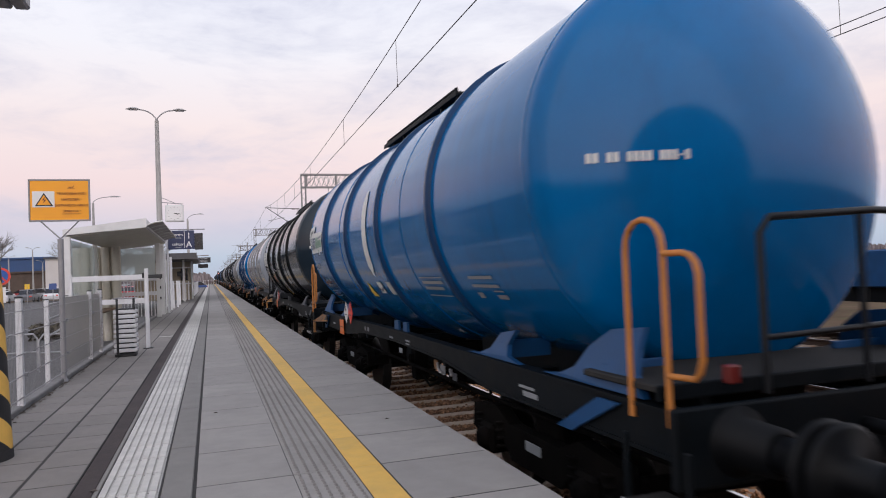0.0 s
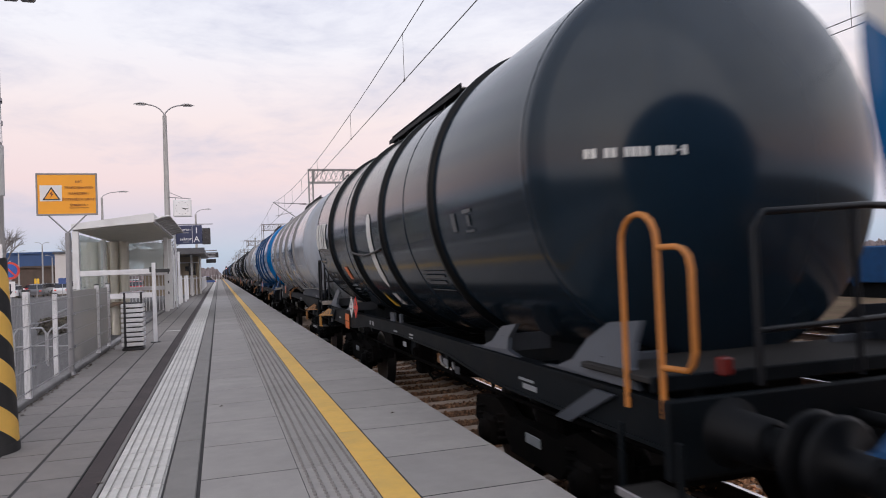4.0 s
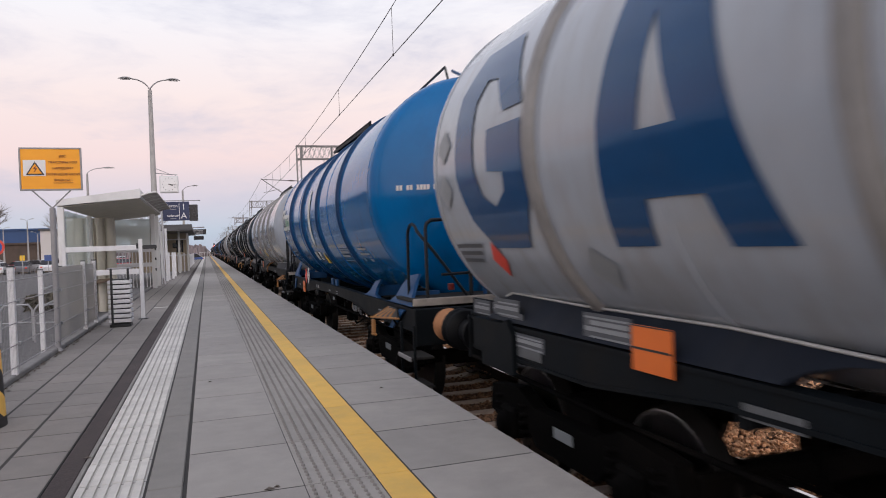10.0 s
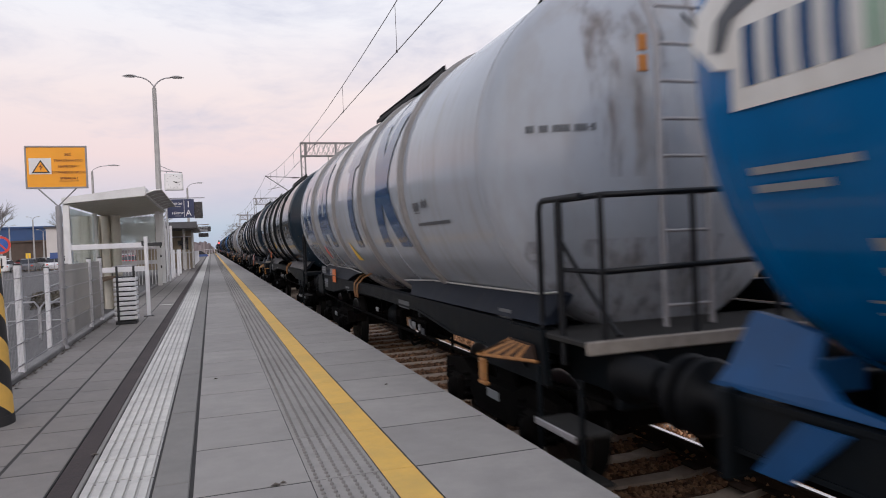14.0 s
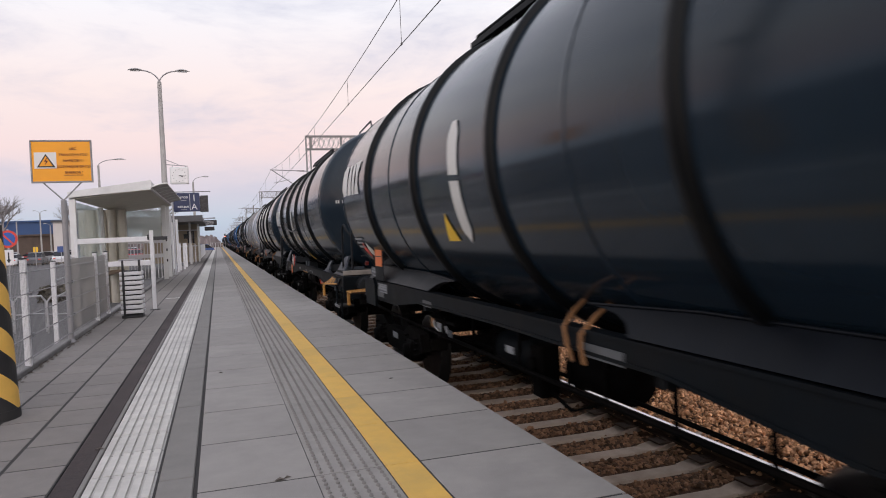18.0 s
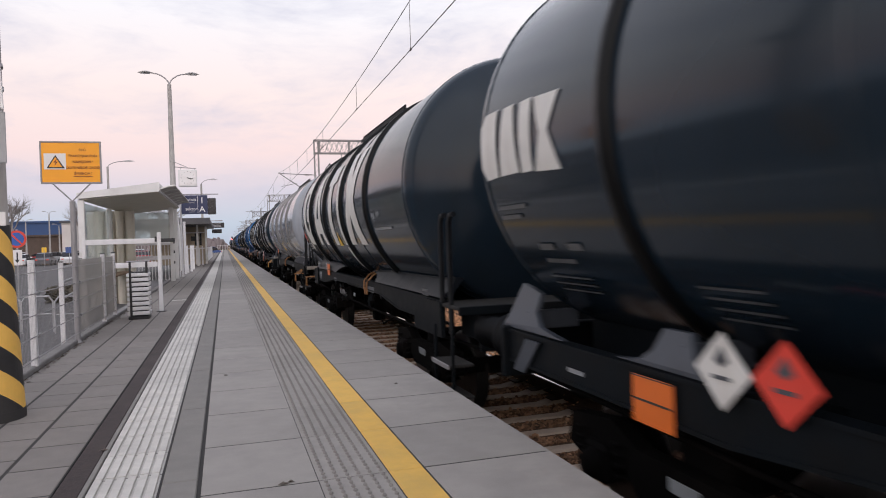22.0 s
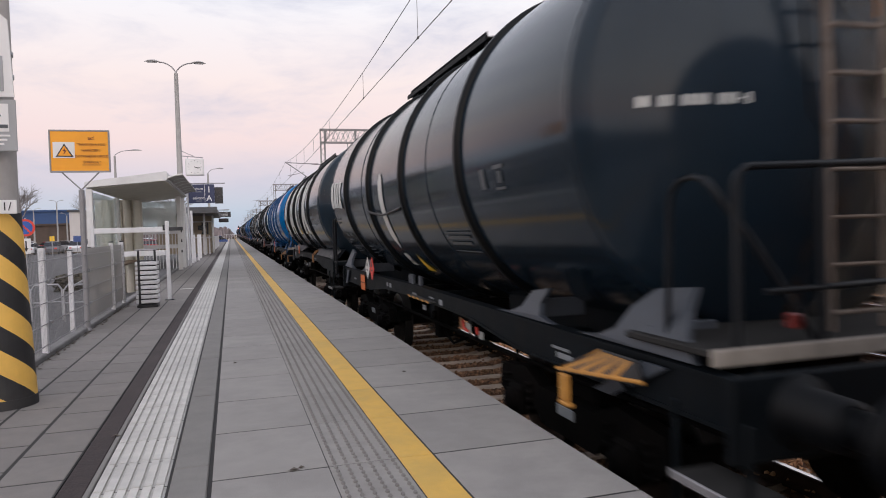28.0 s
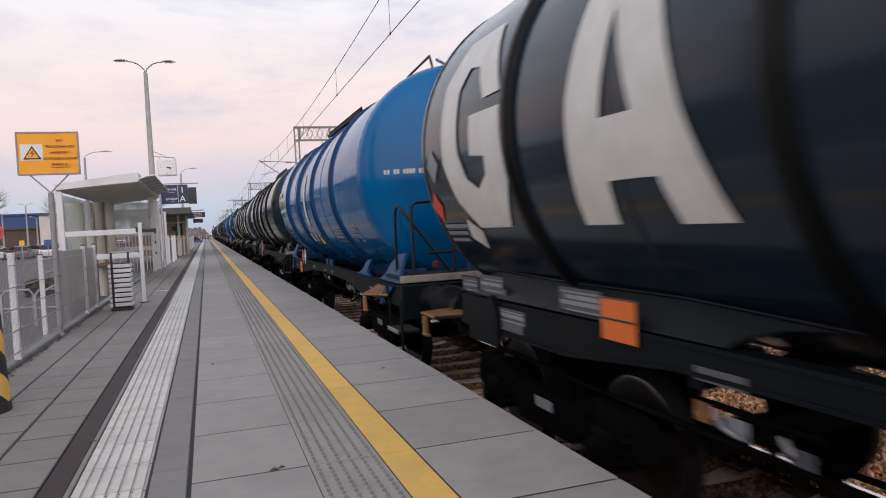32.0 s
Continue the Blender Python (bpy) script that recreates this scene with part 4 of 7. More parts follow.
def fence(y0, y1, posts):
    f = thing("mesh_fence", "white welded mesh fence along the platform", "fence", at=pose(-1.87, 0, 0))
    for y in posts:
        po = part("post", Shape().box(-0.03, 0.03, y - 0.035, y + 0.035, 0.04, 1.15, 0.006), WHITE_STEEL, f)
        part("cap", Shape().box(-0.035, 0.035, y - 0.04, y + 0.04, 1.15, 1.17, 0.006), BLACK_PLASTIC, po)
    for a, b in zip(posts, posts[1:]):
        w = Shape()
        for z in (0.14, 0.36, 0.58, 0.80, 1.02):
            for dx in (-0.008, 0.008):
                w.tube([(0.04 + dx, a, z), (0.04 + dx, b, z)], 0.0038, 5)
        pa = part("mesh_panel", w, GREY_STEEL, f)
        v = Shape()
        n = int((b - a) / 0.05)
        for k in range(1, n):
            y = a + (b - a) * k / n
            v.tube([(0.04, y, 0.08), (0.04, y, 1.12)], 0.0010, 3)
        part("wire_grid", v, GREY_STEEL, pa)
        if a > 9:
            part("screen_sheet", Shape().box(-0.012, -0.004, a + 0.04, b - 0.04, 0.10, 1.10), SCREEN, pa, "translucent whitish wind screen")
        for z in (0.36, 0.80):
            part("clip", Shape().box(0.03, 0.06, a + 0.03, a + 0.07, z - 0.02, z + 0.02, 0.004), GALVANISED, pa)
    return f


fence(1.5, 13.85, [1.6, 3.8, 6.02, 8.24, 10.46, 12.68, 13.85])

# orange warning sign on its forked post
ws = thing("warning_sign", "orange overhead line warning sign on a grey post", "warning sign", at=pose(-1.85, 10.36, -0.02))
part("post", Shape().lathe([(0.0, 0.036), (1.90, 0.036)], "z", n=16), GREY_STEEL, ws)
part("base_collar", Shape().lathe([(0.0, 0.06), (0.03, 0.06), (0.06, 0.04)], "z", n=16), GREY_STEEL, ws)
for s in (-1, 1):
    part("fork", Shape().tube([(0, 0, 1.90), (s * 0.25, 0, 2.16)], 0.009, 8), GREY_STEEL, ws)
wp = part("panel", Shape().box(-0.345, 0.355, -0.02, 0.005, 2.14, 2.68, 0.006), SIGN_ORANGE, ws)
rim = Shape()
for z in (2.13, 2.67):
    rim.box(-0.36, 0.37, -0.026, 0.012, z, z + 0.022, 0.003)
for x in (-0.362, 0.35):
    rim.box(x, x + 0.02, -0.026, 0.012, 2.152, 2.67, 0.003)
part("rim", rim, GREY_STEEL, wp)
part("symbol_field", Shape().box(-0.315, -0.055, -0.024, -0.0205, 2.32, 2.53), PLATE_WHITE, wp)
tri = Shape().prism([(-0.285, 2.335), (-0.07, 2.335), (-0.178, 2.51)], "y", -0.028, -0.0245)
part("symbol_border", tri, BLACK_PAINT, wp)
part("symbol_triangle", Shape().prism([(-0.258, 2.35), (-0.098, 2.35), (-0.178, 2.482)], "y", -0.032, -0.0285), SIGN_ORANGE, wp)
part("bolt_symbol", Shape().prism([(-0.16, 2.46), (-0.20, 2.41), (-0.175, 2.41), (-0.19, 2.362), (-0.15, 2.42), (-0.175, 2.42)], "y", -0.036, -0.0325), SIGN_RED, wp)
for k, line in enumerate(("SIEĆ", "TRAKCYJNA POD", "NAPIĘCIEM !", "DOTKNIĘCIE GROZI", "ŚMIERCIĄ !")):
    me = words(line, 0.0435)
    part("lettering", me, SIGN_RED, wp, at=pose(0.146, -0.025, 2.575 - k * 0.078, 90))
part("underline", Shape().box(0.03, 0.26, -0.025, -0.0205, 2.225, 2.231), SIGN_RED, wp)


def litter_bin():
    b = thing("litter_bin", "slatted pale litter bin with a black frame", "litter bin", at=pose(-1.40, 13.3, 0))
    part("base", Shape().box(-0.17, 0.17, -0.16, 0.16, 0.0, 0.05, 0.01), BLACK_PLASTIC, b)
    part("liner", Shape().box(-0.145, 0.145, -0.135, 0.135, 0.05, 0.82, 0.01), BLACK_PLASTIC, b)
    for k in range(9):
        part("slat", Shape().box(-0.18, 0.18, -0.17, 0.17, 0.075 + k * 0.083, 0.136 + k * 0.083, 0.008), WHITE_STEEL, b)
    for x, z in ((-0.115, 0.04), (0.15, 0.80)):
        part("upright", Shape().box(x - 0.018, x + 0.018, -0.185, -0.165, z, 1.0, 0.004), BLACK_PLASTIC, b)
    part("hood", Shape().box(-0.18, 0.18, -0.18, 0.18, 0.985, 1.01, 0.006), GREY_STEEL, b)


litter_bin()

# white gate rail across the end of the fence
gr = thing("gate_railing", "white steel gate railing with two broad bars", "railing", at=pose(0, 14.5, 0))
part("post", Shape().box(-1.18, -1.11, -0.035, 0.035, 0.0, 1.52, 0.006), WHITE_STEEL, gr)
part("foot_plate", Shape().box(-1.23, -1.06, -0.08, 0.08, 0.0, 0.015, 0.003), BLACK_PLASTIC, gr)
part("upper_bar", Shape().box(-2.45, -1.185, -0.025, 0.025, 1.31, 1.41, 0.006), WHITE_STEEL, gr)
part("lower_bar", Shape().box(-1.94, -1.185, -0.025, 0.025, 0.86, 0.96, 0.006), WHITE_STEEL, gr)
part("latch_arm", Shape().box(-1.11, -0.86, -0.02, 0.02, 1.33, 1.40, 0.006), BLACK_PLASTIC, gr)
part("post", Shape().box(-2.48, -2.42, -0.035, 0.035, -0.3, 1.45, 0.006), WHITE_STEEL, gr)
part("hinge_strip", Shape().box(-1.22, -1.183, -0.03, 0.03, 1.34, 1.44, 0.004), BLACK_PLASTIC, gr)


# ---- first shelter ----
def shelter():
    s = thing("platform_shelter", "pale steel and glass platform shelter with a sloping canopy", "shelter", at=pose(0, 20, 0))
    part("roof", Shape().prism([(-3.50, 2.52), (-1.55, 2.72), (-1.55, 2.93), (-3.50, 2.66)], "y", 0.0, 9.0), SHELTER_GREY, s)
    part("soffit", Shape().prism([(-3.42, 2.497), (-1.60, 2.69), (-1.60, 2.708), (-3.42, 2.515)], "y", 0.06, 8.9), SHELTER_BEIGE, s)
    # upturned translucent visor along the platform side; pale ribs added as its light streaks
    for k in range(7):
        a, b = 0.03 + k * 1.12, 1.11 + k * 1.12
        part("visor_pane", Shape().prism([(-1.54, 2.76), (-1.34, 2.83), (-1.15, 2.855), (-1.15, 2.87), (-1.34, 2.846), (-1.54, 2.776)], "y", a, b), VISOR, s)
        part("visor_streak", Shape().tube([(-1.54, a - 0.02, 2.765), (-1.34, a - 0.02, 2.835), (-1.14, a - 0.02, 2.86)], 0.024, 6), SHELTER_GREY, s)
    part("front_fascia", Shape().prism([(-3.52, 2.53), (-1.54, 2.70), (-1.54, 2.945), (-3.52, 2.68)], "y", -0.05, -0.002), SHELTER_GREY, s)
    for x, y in ((-3.44, 0.06), (-1.74, 7.0), (-3.44, 4.6), (-1.72, 8.8), (-3.44, 8.8)):
        part("post", Shape().box(x - 0.075, x + 0.075, y - 0.05, y + 0.05, 0.0 if x > -2 else -1.2, 2.5 if x < -2 else 2.64, 0.008), SHELTER_GREY, s)
    for k in range(4):
        part("curtain_panel", Shape().lathe([(-1.2, 0.13), (2.47, 0.13)], "z", (-3.86 + k * 0.30, 5.6, 0), 14), SHELTER_BEIGE, s, "rounded beige column inside")
    part("inner_wall", Shape().box(-4.3, -2.85, 5.95, 6.05, -1.2, 2.49, 0.006), SHELTER_BEIGE, s)
    part("back_pane", Shape().box(-3.46, -3.445, 0.2, 5.4, 0.3, 2.45), GLASS, s)
    part("end_pane", Shape().box(-3.04, -1.83, 6.99, 7.0, 1.42, 2.46), GLASS, s)
    part("bench_rail", Shape().box(-3.3, -2.9, 1.0, 5.4, 0.42, 0.47, 0.008), WOOD_BROWN, s)
    part("waist_rail", Shape().box(-3.04, -1.82, 6.95, 7.05, 1.30, 1.41, 0.006), WHITE_STEEL, s)
    part("low_rail", Shape().box(-3.04, -1.82, 6.95, 7.05, 0.78, 0.92, 0.006), WHITE_STEEL, s)
    for k in range(11):
        part("baluster", Shape().box(-3.0 + k * 0.11, -2.975 + k * 0.11, 6.97, 7.03, 0.05, 1.30, 0.003), WHITE_STEEL, s)
    for z in (0.62, 1.0, 1.34):
        part("hinge", Shape().box(-1.70, -1.655, 6.93, 6.948, z, z + 0.09, 0.003), BLACK_PLASTIC, s)
    return s


shelter()
for x, y, h in ((-1.70, 30.0, 2.45), (-1.62, 33.0, 2.3), (-1.62, 34.6, 1.25), (-1.50, 36.0, 1.25), (-1.52, 39.0, 1.25)):
    po = thing("railing_post", "white square steel post beside the shelter", "post", "white posts", at=pose(x, y, 0))
    part("shaft", Shape().box(-0.05, 0.05, -0.05, 0.05, 0, h, 0.008), WHITE_STEEL, po)
    part("cap", Shape().box(-0.055, 0.055, -0.055, 0.055, h, h + 0.02, 0.006), GREY_STEEL, po)


# ---- lamps ----
def street_lamp(x, y, h, arms, z0=0.0, label="grey steel lamp post with two curved arms", group="platform lamps"):
    l = thing("street_lamp", label, "street lamp", group, at=pose(x, y, 0))
    part("pole", Shape().lathe([(z0, 0.15), (z0 + 1.2, 0.145), (z0 + 1.22, 0.13), (h - 0.4, 0.075)], "z", n=16), LAMP_POLE, l)
    for s in arms:
        pts = [(0, 0, h - 0.42)] + [(s * (0.50 * (a / 90) ** 1.3), 0, h - 0.40 + 0.42 * math.sin(radians(a)) ** 0.8) for a in (10, 30, 50, 70, 90)]
        ar = part("arm", Shape().tube(pts, 0.024, 8), GREY_STEEL, l)
        hd = Shape()
        v, f, n, m = [], [], 10, 8
        for i in range(n + 1):
            u = i / n
            w = 0.11 * math.sin(math.pi * min(1, 0.12 + u * 0.86)) ** 0.7
            for k in range(m):
                a = 2 * math.pi * k / m
                v.append((s * (0.48 + 0.44 * u), w * math.cos(a), h + 0.02 + 0.035 * math.sin(math.pi * u) + w * 0.55 * math.sin(a) * (1 if math.sin(a) > 0 else 0.35)))
        for i in range(n):
            for k in range(m):
                f.append((i * m + k, i * m + (k + 1) % m, (i + 1) * m + (k + 1) % m, (i + 1) * m + k))
        f += [tuple(range(m)), tuple(range(n * m, n * m + m))]
        hd.add(v, f, True)
        h_ob = part("lamp_head", hd, LAMP_GREY, ar)
        part("lamp_glass", Shape().box(s * 0.56 if s > 0 else s * 0.84, s * 0.84 if s > 0 else s * 0.56, -0.06, 0.06, h - 0.005, h + 0.01, 0.004), LAMP_GLASS, h_ob)
    return l


street_lamp(-1.80, 29.5, 7.97, (-1.23, 1.23))
street_lamp(-8.15, 58.0, 7.75, (2.1,), -1.2, "grey car park lamp post with one arm", "car park lamps")
street_lamp(-1.75, 66.0, 7.05, (1.5,), 0.0, "grey steel lamp post with one arm", "platform lamps")
for x, y, h in ((-23.2, 110, 6.6), (-26.6, 112, 5.6), (-22.6, 113, 4.9)):
    street_lamp(x, y, h, (-1, 1), -1.2, "slim distant car park lamp post", "car park lamps")

# clock hung from the lamp post
ck = thing("platform_clock", "square white station clock on a bracket", "clock", at=pose(-1.24, 29.4, 3.90) @ Matrix.Scale(1.229, 4))
part("case", Shape().box(-0.28, 0.28, -0.08, 0.08, -0.27, 0.27, 0.02), SHELTER_GREY, ck)
face = part("face", Shape().box(-0.235, 0.235, -0.09, -0.081, -0.225, 0.225, 0.003), PLATE_WHITE, ck)
for k in range(12):
    a = radians(30 * k)
    part("hour_mark", Shape().box(0.195 * math.sin(a) - 0.009, 0.195 * math.sin(a) + 0.009, -0.094, -0.0905, 0.195 * math.cos(a) - 0.009, 0.195 * math.cos(a) + 0.009), BLACK_PAINT, face)
for a, ln, w in ((radians(112), 0.12, 0.010), (radians(98), 0.17, 0.007)):
    hnd = Shape().prism([(-w, -0.02), (w, -0.02), (w, ln), (-w, ln)], "y", -0.099, -0.0955)
    part("clock_pointer", hnd, BLACK_PAINT, face, at=Matrix.Rotation(a, 4, "Y"))
part("bracket", Shape().tube([(-0.40, 0, 0.36), (0.26, 0, 0.30)], 0.014, 6).tube([(-0.40, 0, 0.52), (0.0, 0, 0.34)], 0.010, 6).tube([(-0.2, 0, 0.34), (-0.2, 0, 0.26)], 0.01, 6).tube([(0.2, 0, 0.305), (0.2, 0, 0.26)], 0.01, 6), GREY_STEEL, ck)

# platform number sign
ps = thing("platform_sign", "navy platform and sector sign with white lettering", "sign", at=pose(-1.03, 30, -0.05))
pb = part("board", Shape().box(-0.51, 0.48, -0.06, 0.06, 2.56, 3.31, 0.012), SIGN_NAVY, ps)
part("word", words("peron", 0.17), SIGN_WHITE, pb, at=pose(-0.16, -0.064, 3.14, 90))
part("word", words("sektor", 0.17), SIGN_WHITE, pb, at=pose(-0.14, -0.064, 2.76, 90))
part("numeral", words("1", 0.34), SIGN_WHITE, pb, at=pose(0.27, -0.064, 3.09, 90))
part("numeral", words("A", 0.34), SIGN_WHITE, pb, at=pose(0.27, -0.064, 2.74, 90))
part("divider", Shape().box(0.10, 0.114, -0.064, -0.0605, 2.60, 3.27), SIGN_WHITE, pb)
for z in (3.0, 2.63):
    part("small_line", Shape().box(-0.24, -0.02, -0.064, -0.0605, z, z + 0.022), PLATE_GREY, pb)
db = part("display_box", Shape().box(0.48, 0.80, 0.10, 0.30, 2.54, 3.20, 0.012), BOARD_BLACK, ps, "dark departure display seen from its side")
part("frame_bar", Shape().tube([(-0.5, 0.1, 3.36), (0.9, 0.1, 3.36)], 0.02, 6), GREY_STEEL, ps)
part("post", Shape().tube([(-0.55, 0.1, 0), (-0.55, 0.1, 3.40)], 0.04, 10), WHITE_STEEL, ps)
ds = thing("departure_sign", "dark departure board hung over the platform", "sign", at=pose(-0.55, 60, 0))
part("board", Shape().box(-0.62, 0.62, -0.08, 0.08, 2.62, 3.04, 0.012), BOARD_BLACK, ds)
part("board", Shape().box(-0.35, 0.42, 0.5, 0.6, 2.20, 2.52, 0.012), BOARD_BLACK, ds)
for z in (2.92, 2.80, 2.70):
    part("text_bar", Shape().box(-0.5, 0.38, -0.085, -0.0805, z, z + 0.035), PLATE_GREY, ds)
part("post", Shape().tube([(-0.8, 0.1, 0), (-0.8, 0.1, 3.2), (0.5, 0.1, 3.2)], 0.05, 8), GREY_STEEL, ds)

# beige waiting shelter further along
wb = thing("waiting_shelter", "beige waiting shelter under a dark flat canopy", "shelter", at=pose(0, 41, 0))
part("roof", Shape().box(-6.2, -0.70, 0.0, 17.0, 2.50, 2.74, 0.02), ROOF_DARK, wb)
part("roof_fascia", Shape().box(-6.25, -0.66, -0.05, -0.004, 2.42, 2.76, 0.008), ROOF_DARK, wb)
part("wall", Shape().box(-4.6, -1.22, 8.5, 8.65, 0, 2.49, 0.01), WALL_BEIGE, wb)
part("wall", Shape().box(-1.37, -1.22, 8.66, 16.5, 0, 2.49, 0.01), WALL_BEIGE, wb)
wd = part("window", Shape().box(-1.85, -1.38, 8.46, 8.495, 1.25, 2.05, 0.006), BOARD_BLACK, wb)
for x in (-1.85, -1.70, -1.54, -1.40):
    part("bar", Shape().box(x, x + 0.02, 8.44, 8.458, 1.25, 2.05), WALL_BEIGE, wd)
for z in (1.02, 2.06):
    part("white_band", Shape().box(-2.4, -1.22, 8.40, 8.455, z, z + 0.07, 0.004), WHITE_STEEL, wb)
for x, y in ((-2.3, 0.3), (-1.5, 4.0), (-5.5, 4.0), (-1.12, 8.3)):
    part("post", Shape().box(x - 0.06, x + 0.06, y - 0.06, y + 0.06, 0 if x > -2.2 else -1.2, 2.49, 0.008), SHELTER_GREY, wb)
for k in range(4):
    part("leaning_board", Shape().box(-1.95 + 0.20 * k, -1.87 + 0.20 * k, 7.9 - 0.5 * k, 7.96 - 0.5 * k, 0, 1.1 + 0.1 * (k % 2), 0.006), WHITE_STEEL, wb)
part("notice", Shape().box(-2.05, -1.70, 8.3, 8.33, 1.55, 1.85, 0.004), BOARD_BLACK, wb)
for k in range(10):
    y = 54 + k * 2.6
    pr = thing("platform_railing", "white tubular railing section on the platform", "railing", "white railings", at=pose(-1.25, y, 0))
    part("frame", Shape().tube([(0, 0, 0), (0, 0, 1.05), (0, 1.7, 1.05), (0, 1.7, 0)], 0.035, 6), WHITE_STEEL, pr)
    part("rail", Shape().tube([(0, 0, 0.55), (0, 1.7, 0.55)], 0.022, 6), WHITE_STEEL, pr)
ef = thing("end_fence", "low grey barrier at the far platform end", "fence", at=pose(0, PY1 - 0.6, 0))
for k in range(6):
    part("post", Shape().box(-1.7 + k * 0.6, -1.62 + k * 0.6, 0, 0.08, 0, 1.1, 0.005), WHITE_STEEL, ef)
part("rail", Shape().box(-1.7, 1.4, 0.0, 0.06, 1.02, 1.09, 0.005), WHITE_STEEL, ef)


# ---- car park and distance to the left ----
park = Shape().box(-70, -2.2, 6, 100, -1.245, -0.62)
tagged(part("car_park", park, ASPHALT), "worn asphalt car park below the platform", "car park", kind="structure")
PZ = -0.62
for k in range(5):
    hoop = thing("bicycle_stand", "galvanised bicycle stand hoop", "bicycle stand", "bicycle stands", at=pose(-3.6 - 0.75 * k, 17.5 + 0.4 * k, PZ))
    part("hoop", Shape().tube([(0, 0, 0), (0, 0, 0.7), (0.08, 0, 0.82), (0.55, 0, 0.82), (0.63, 0, 0.7), (0.63, 0, 0)], 0.025, 6), GALVANISED, hoop)
    part("bar", Shape().tube([(0, 0, 0.42), (0.63, 0, 0.42)], 0.018, 6), GALVANISED, hoop)
for k, (x, y) in enumerate(((-2.95, 15.0), (-3.3, 19.0), (-3.9, 24.0), (-4.6, 30.0))):
    po = thing("ramp_post", "white steel post of the ramp railing", "post", "ramp posts", at=pose(x, y, PZ))
    part("shaft", Shape().box(-0.04, 0.04, -0.04, 0.04, 0, 1.62, 0.006), WHITE_STEEL, po)
    part("cap", Shape().box(-0.045, 0.045, -0.045, 0.045, 1.62, 1.64, 0.006), BLACK_PLASTIC, po)
rr = thing("ramp_railing", "grey tubular railing along the ramp to the car park", "railing", at=pose(0, 0, 0))
for z in (0.30, 0.62, 0.90):
    part("rail", Shape().tube([(-2.95, 15.0, z), (-3.3, 19.0, z), (-3.9, 24.0, z), (-4.6, 30.0, z)], 0.022, 6), GALVANISED, rr)
part("rail_post", Shape().tube([(-2.95, 15.05, PZ), (-2.95, 15.05, 0.9)], 0.022, 6), GALVANISED, rr)
rs = thing("no_parking_sign", "round red and blue no-parking sign over a small white arrow plate", "road sign", at=pose(-6.53, 26.5, -0.78))
part("post", Shape().tube([(0, 0.03, 0), (0, 0.03, 2.75)], 0.03, 8), GALVANISED, rs)
disc = part("disc", Shape().lathe([(-0.01, 0.29), (0.01, 0.29)], "y", (0, 0, 2.42), 28), MARK_RED, rs)
part("disc_centre", Shape().lathe([(-0.014, 0.22), (-0.0105, 0.22)], "y", (0, 0, 2.42), 28), material("sign_blue", (0.02, 0.09, 0.36), 0.45), disc)
part("slash", Shape().prism([(-0.17, 2.57), (-0.13, 2.60), (0.17, 2.27), (0.13, 2.24)], "y", -0.018, -0.0145), MARK_RED, disc)
ap = part("arrow_plate", Shape().box(-0.14, 0.14, -0.01, 0.01, 1.55, 2.06, 0.004), PLATE_WHITE, rs)
part("arrow", Shape().box(-0.022, 0.022, -0.016, -0.0105, 1.72, 1.98).prism([(-0.07, 1.74), (0.07, 1.74), (0, 1.62)], "y", -0.016, -0.0105), BLACK_PAINT, ap)


def car(x, y, turn, paint, name, h=1.45):
    c = thing("parked_car", "parked " + name + " in the car park", "car", "parked cars", at=pose(x, y, PZ, 0, 0, turn))
    low = [(-2.1, 0.25), (2.1, 0.25), (2.15, 0.6), (1.95, 0.82), (0.95, 0.92), (-1.9, 0.98), (-2.15, 0.7)]
    part("body", Shape().prism(low, "y", -0.86, 0.86), paint, c)
    cab = [(-1.85, 0.97), (1.0, 0.92), (0.35, h - 0.06), (-0.2, h), (-1.2, h - 0.04)]
    part("cabin", Shape().prism(cab, "y", -0.72, 0.72), BOARD_BLACK, c, "dark glazed cabin")
    part("roof", Shape().prism([(-1.25, h - 0.05), (0.3, h - 0.05), (0.0, h + 0.03), (-1.0, h + 0.03)], "y", -0.70, 0.70), paint, c)
    for wx in (-1.3, 1.35):
        for wy in (-0.8, 0.8):
            w = part("tyre", Shape().lathe([(-0.1, 0.28), (-0.08, 0.32), (0.08, 0.32), (0.1, 0.28)], "y", (wx, wy, 0.32), 18), BLACK_PLASTIC, c)
            part("rim", Shape().lathe([(-0.105, 0.18), (0.105, 0.18)], "y", (wx, wy, 0.32), 12), GALVANISED, w)
    for s in (-0.6, 0.6):
        part("tail_lamp", Shape().box(-2.17, -2.12, s - 0.12, s + 0.12, 0.66, 0.80, 0.01), MARK_RED, c)
        part("headlamp", Shape().box(2.06, 2.13, s - 0.14, s + 0.14, 0.62, 0.74, 0.01), LAMP_GLASS, c)


CARS = [(0.62, 0.62, 0.63), (0.05, 0.055, 0.065), (0.30, 0.31, 0.33), (0.02, 0.06, 0.22), (0.36, 0.03, 0.03), (0.12, 0.12, 0.13)]
NAMES = ["white car", "black car", "silver car", "blue car", "red car", "dark grey car"]
PAINTS = [material(n.replace(" ", "_") + "_paint", c, 0.3, vary=0.05, coat=0.4) for n, c in zip(NAMES, CARS)]
for k in range(14):
    i = (0, 2, 0, 4, 2, 1, 0, 2, 0, 0, 5, 0, 2, 3)[k]
    car(-33 + 4.7 * (k // 2) + (2.2 if k % 2 else 0), 112 + 8 * (k % 2) + 0.5 * (k % 3), (3, 178, 184)[k % 3], PAINTS[i], NAMES[i], 1.45 + 0.1 * (k % 3))
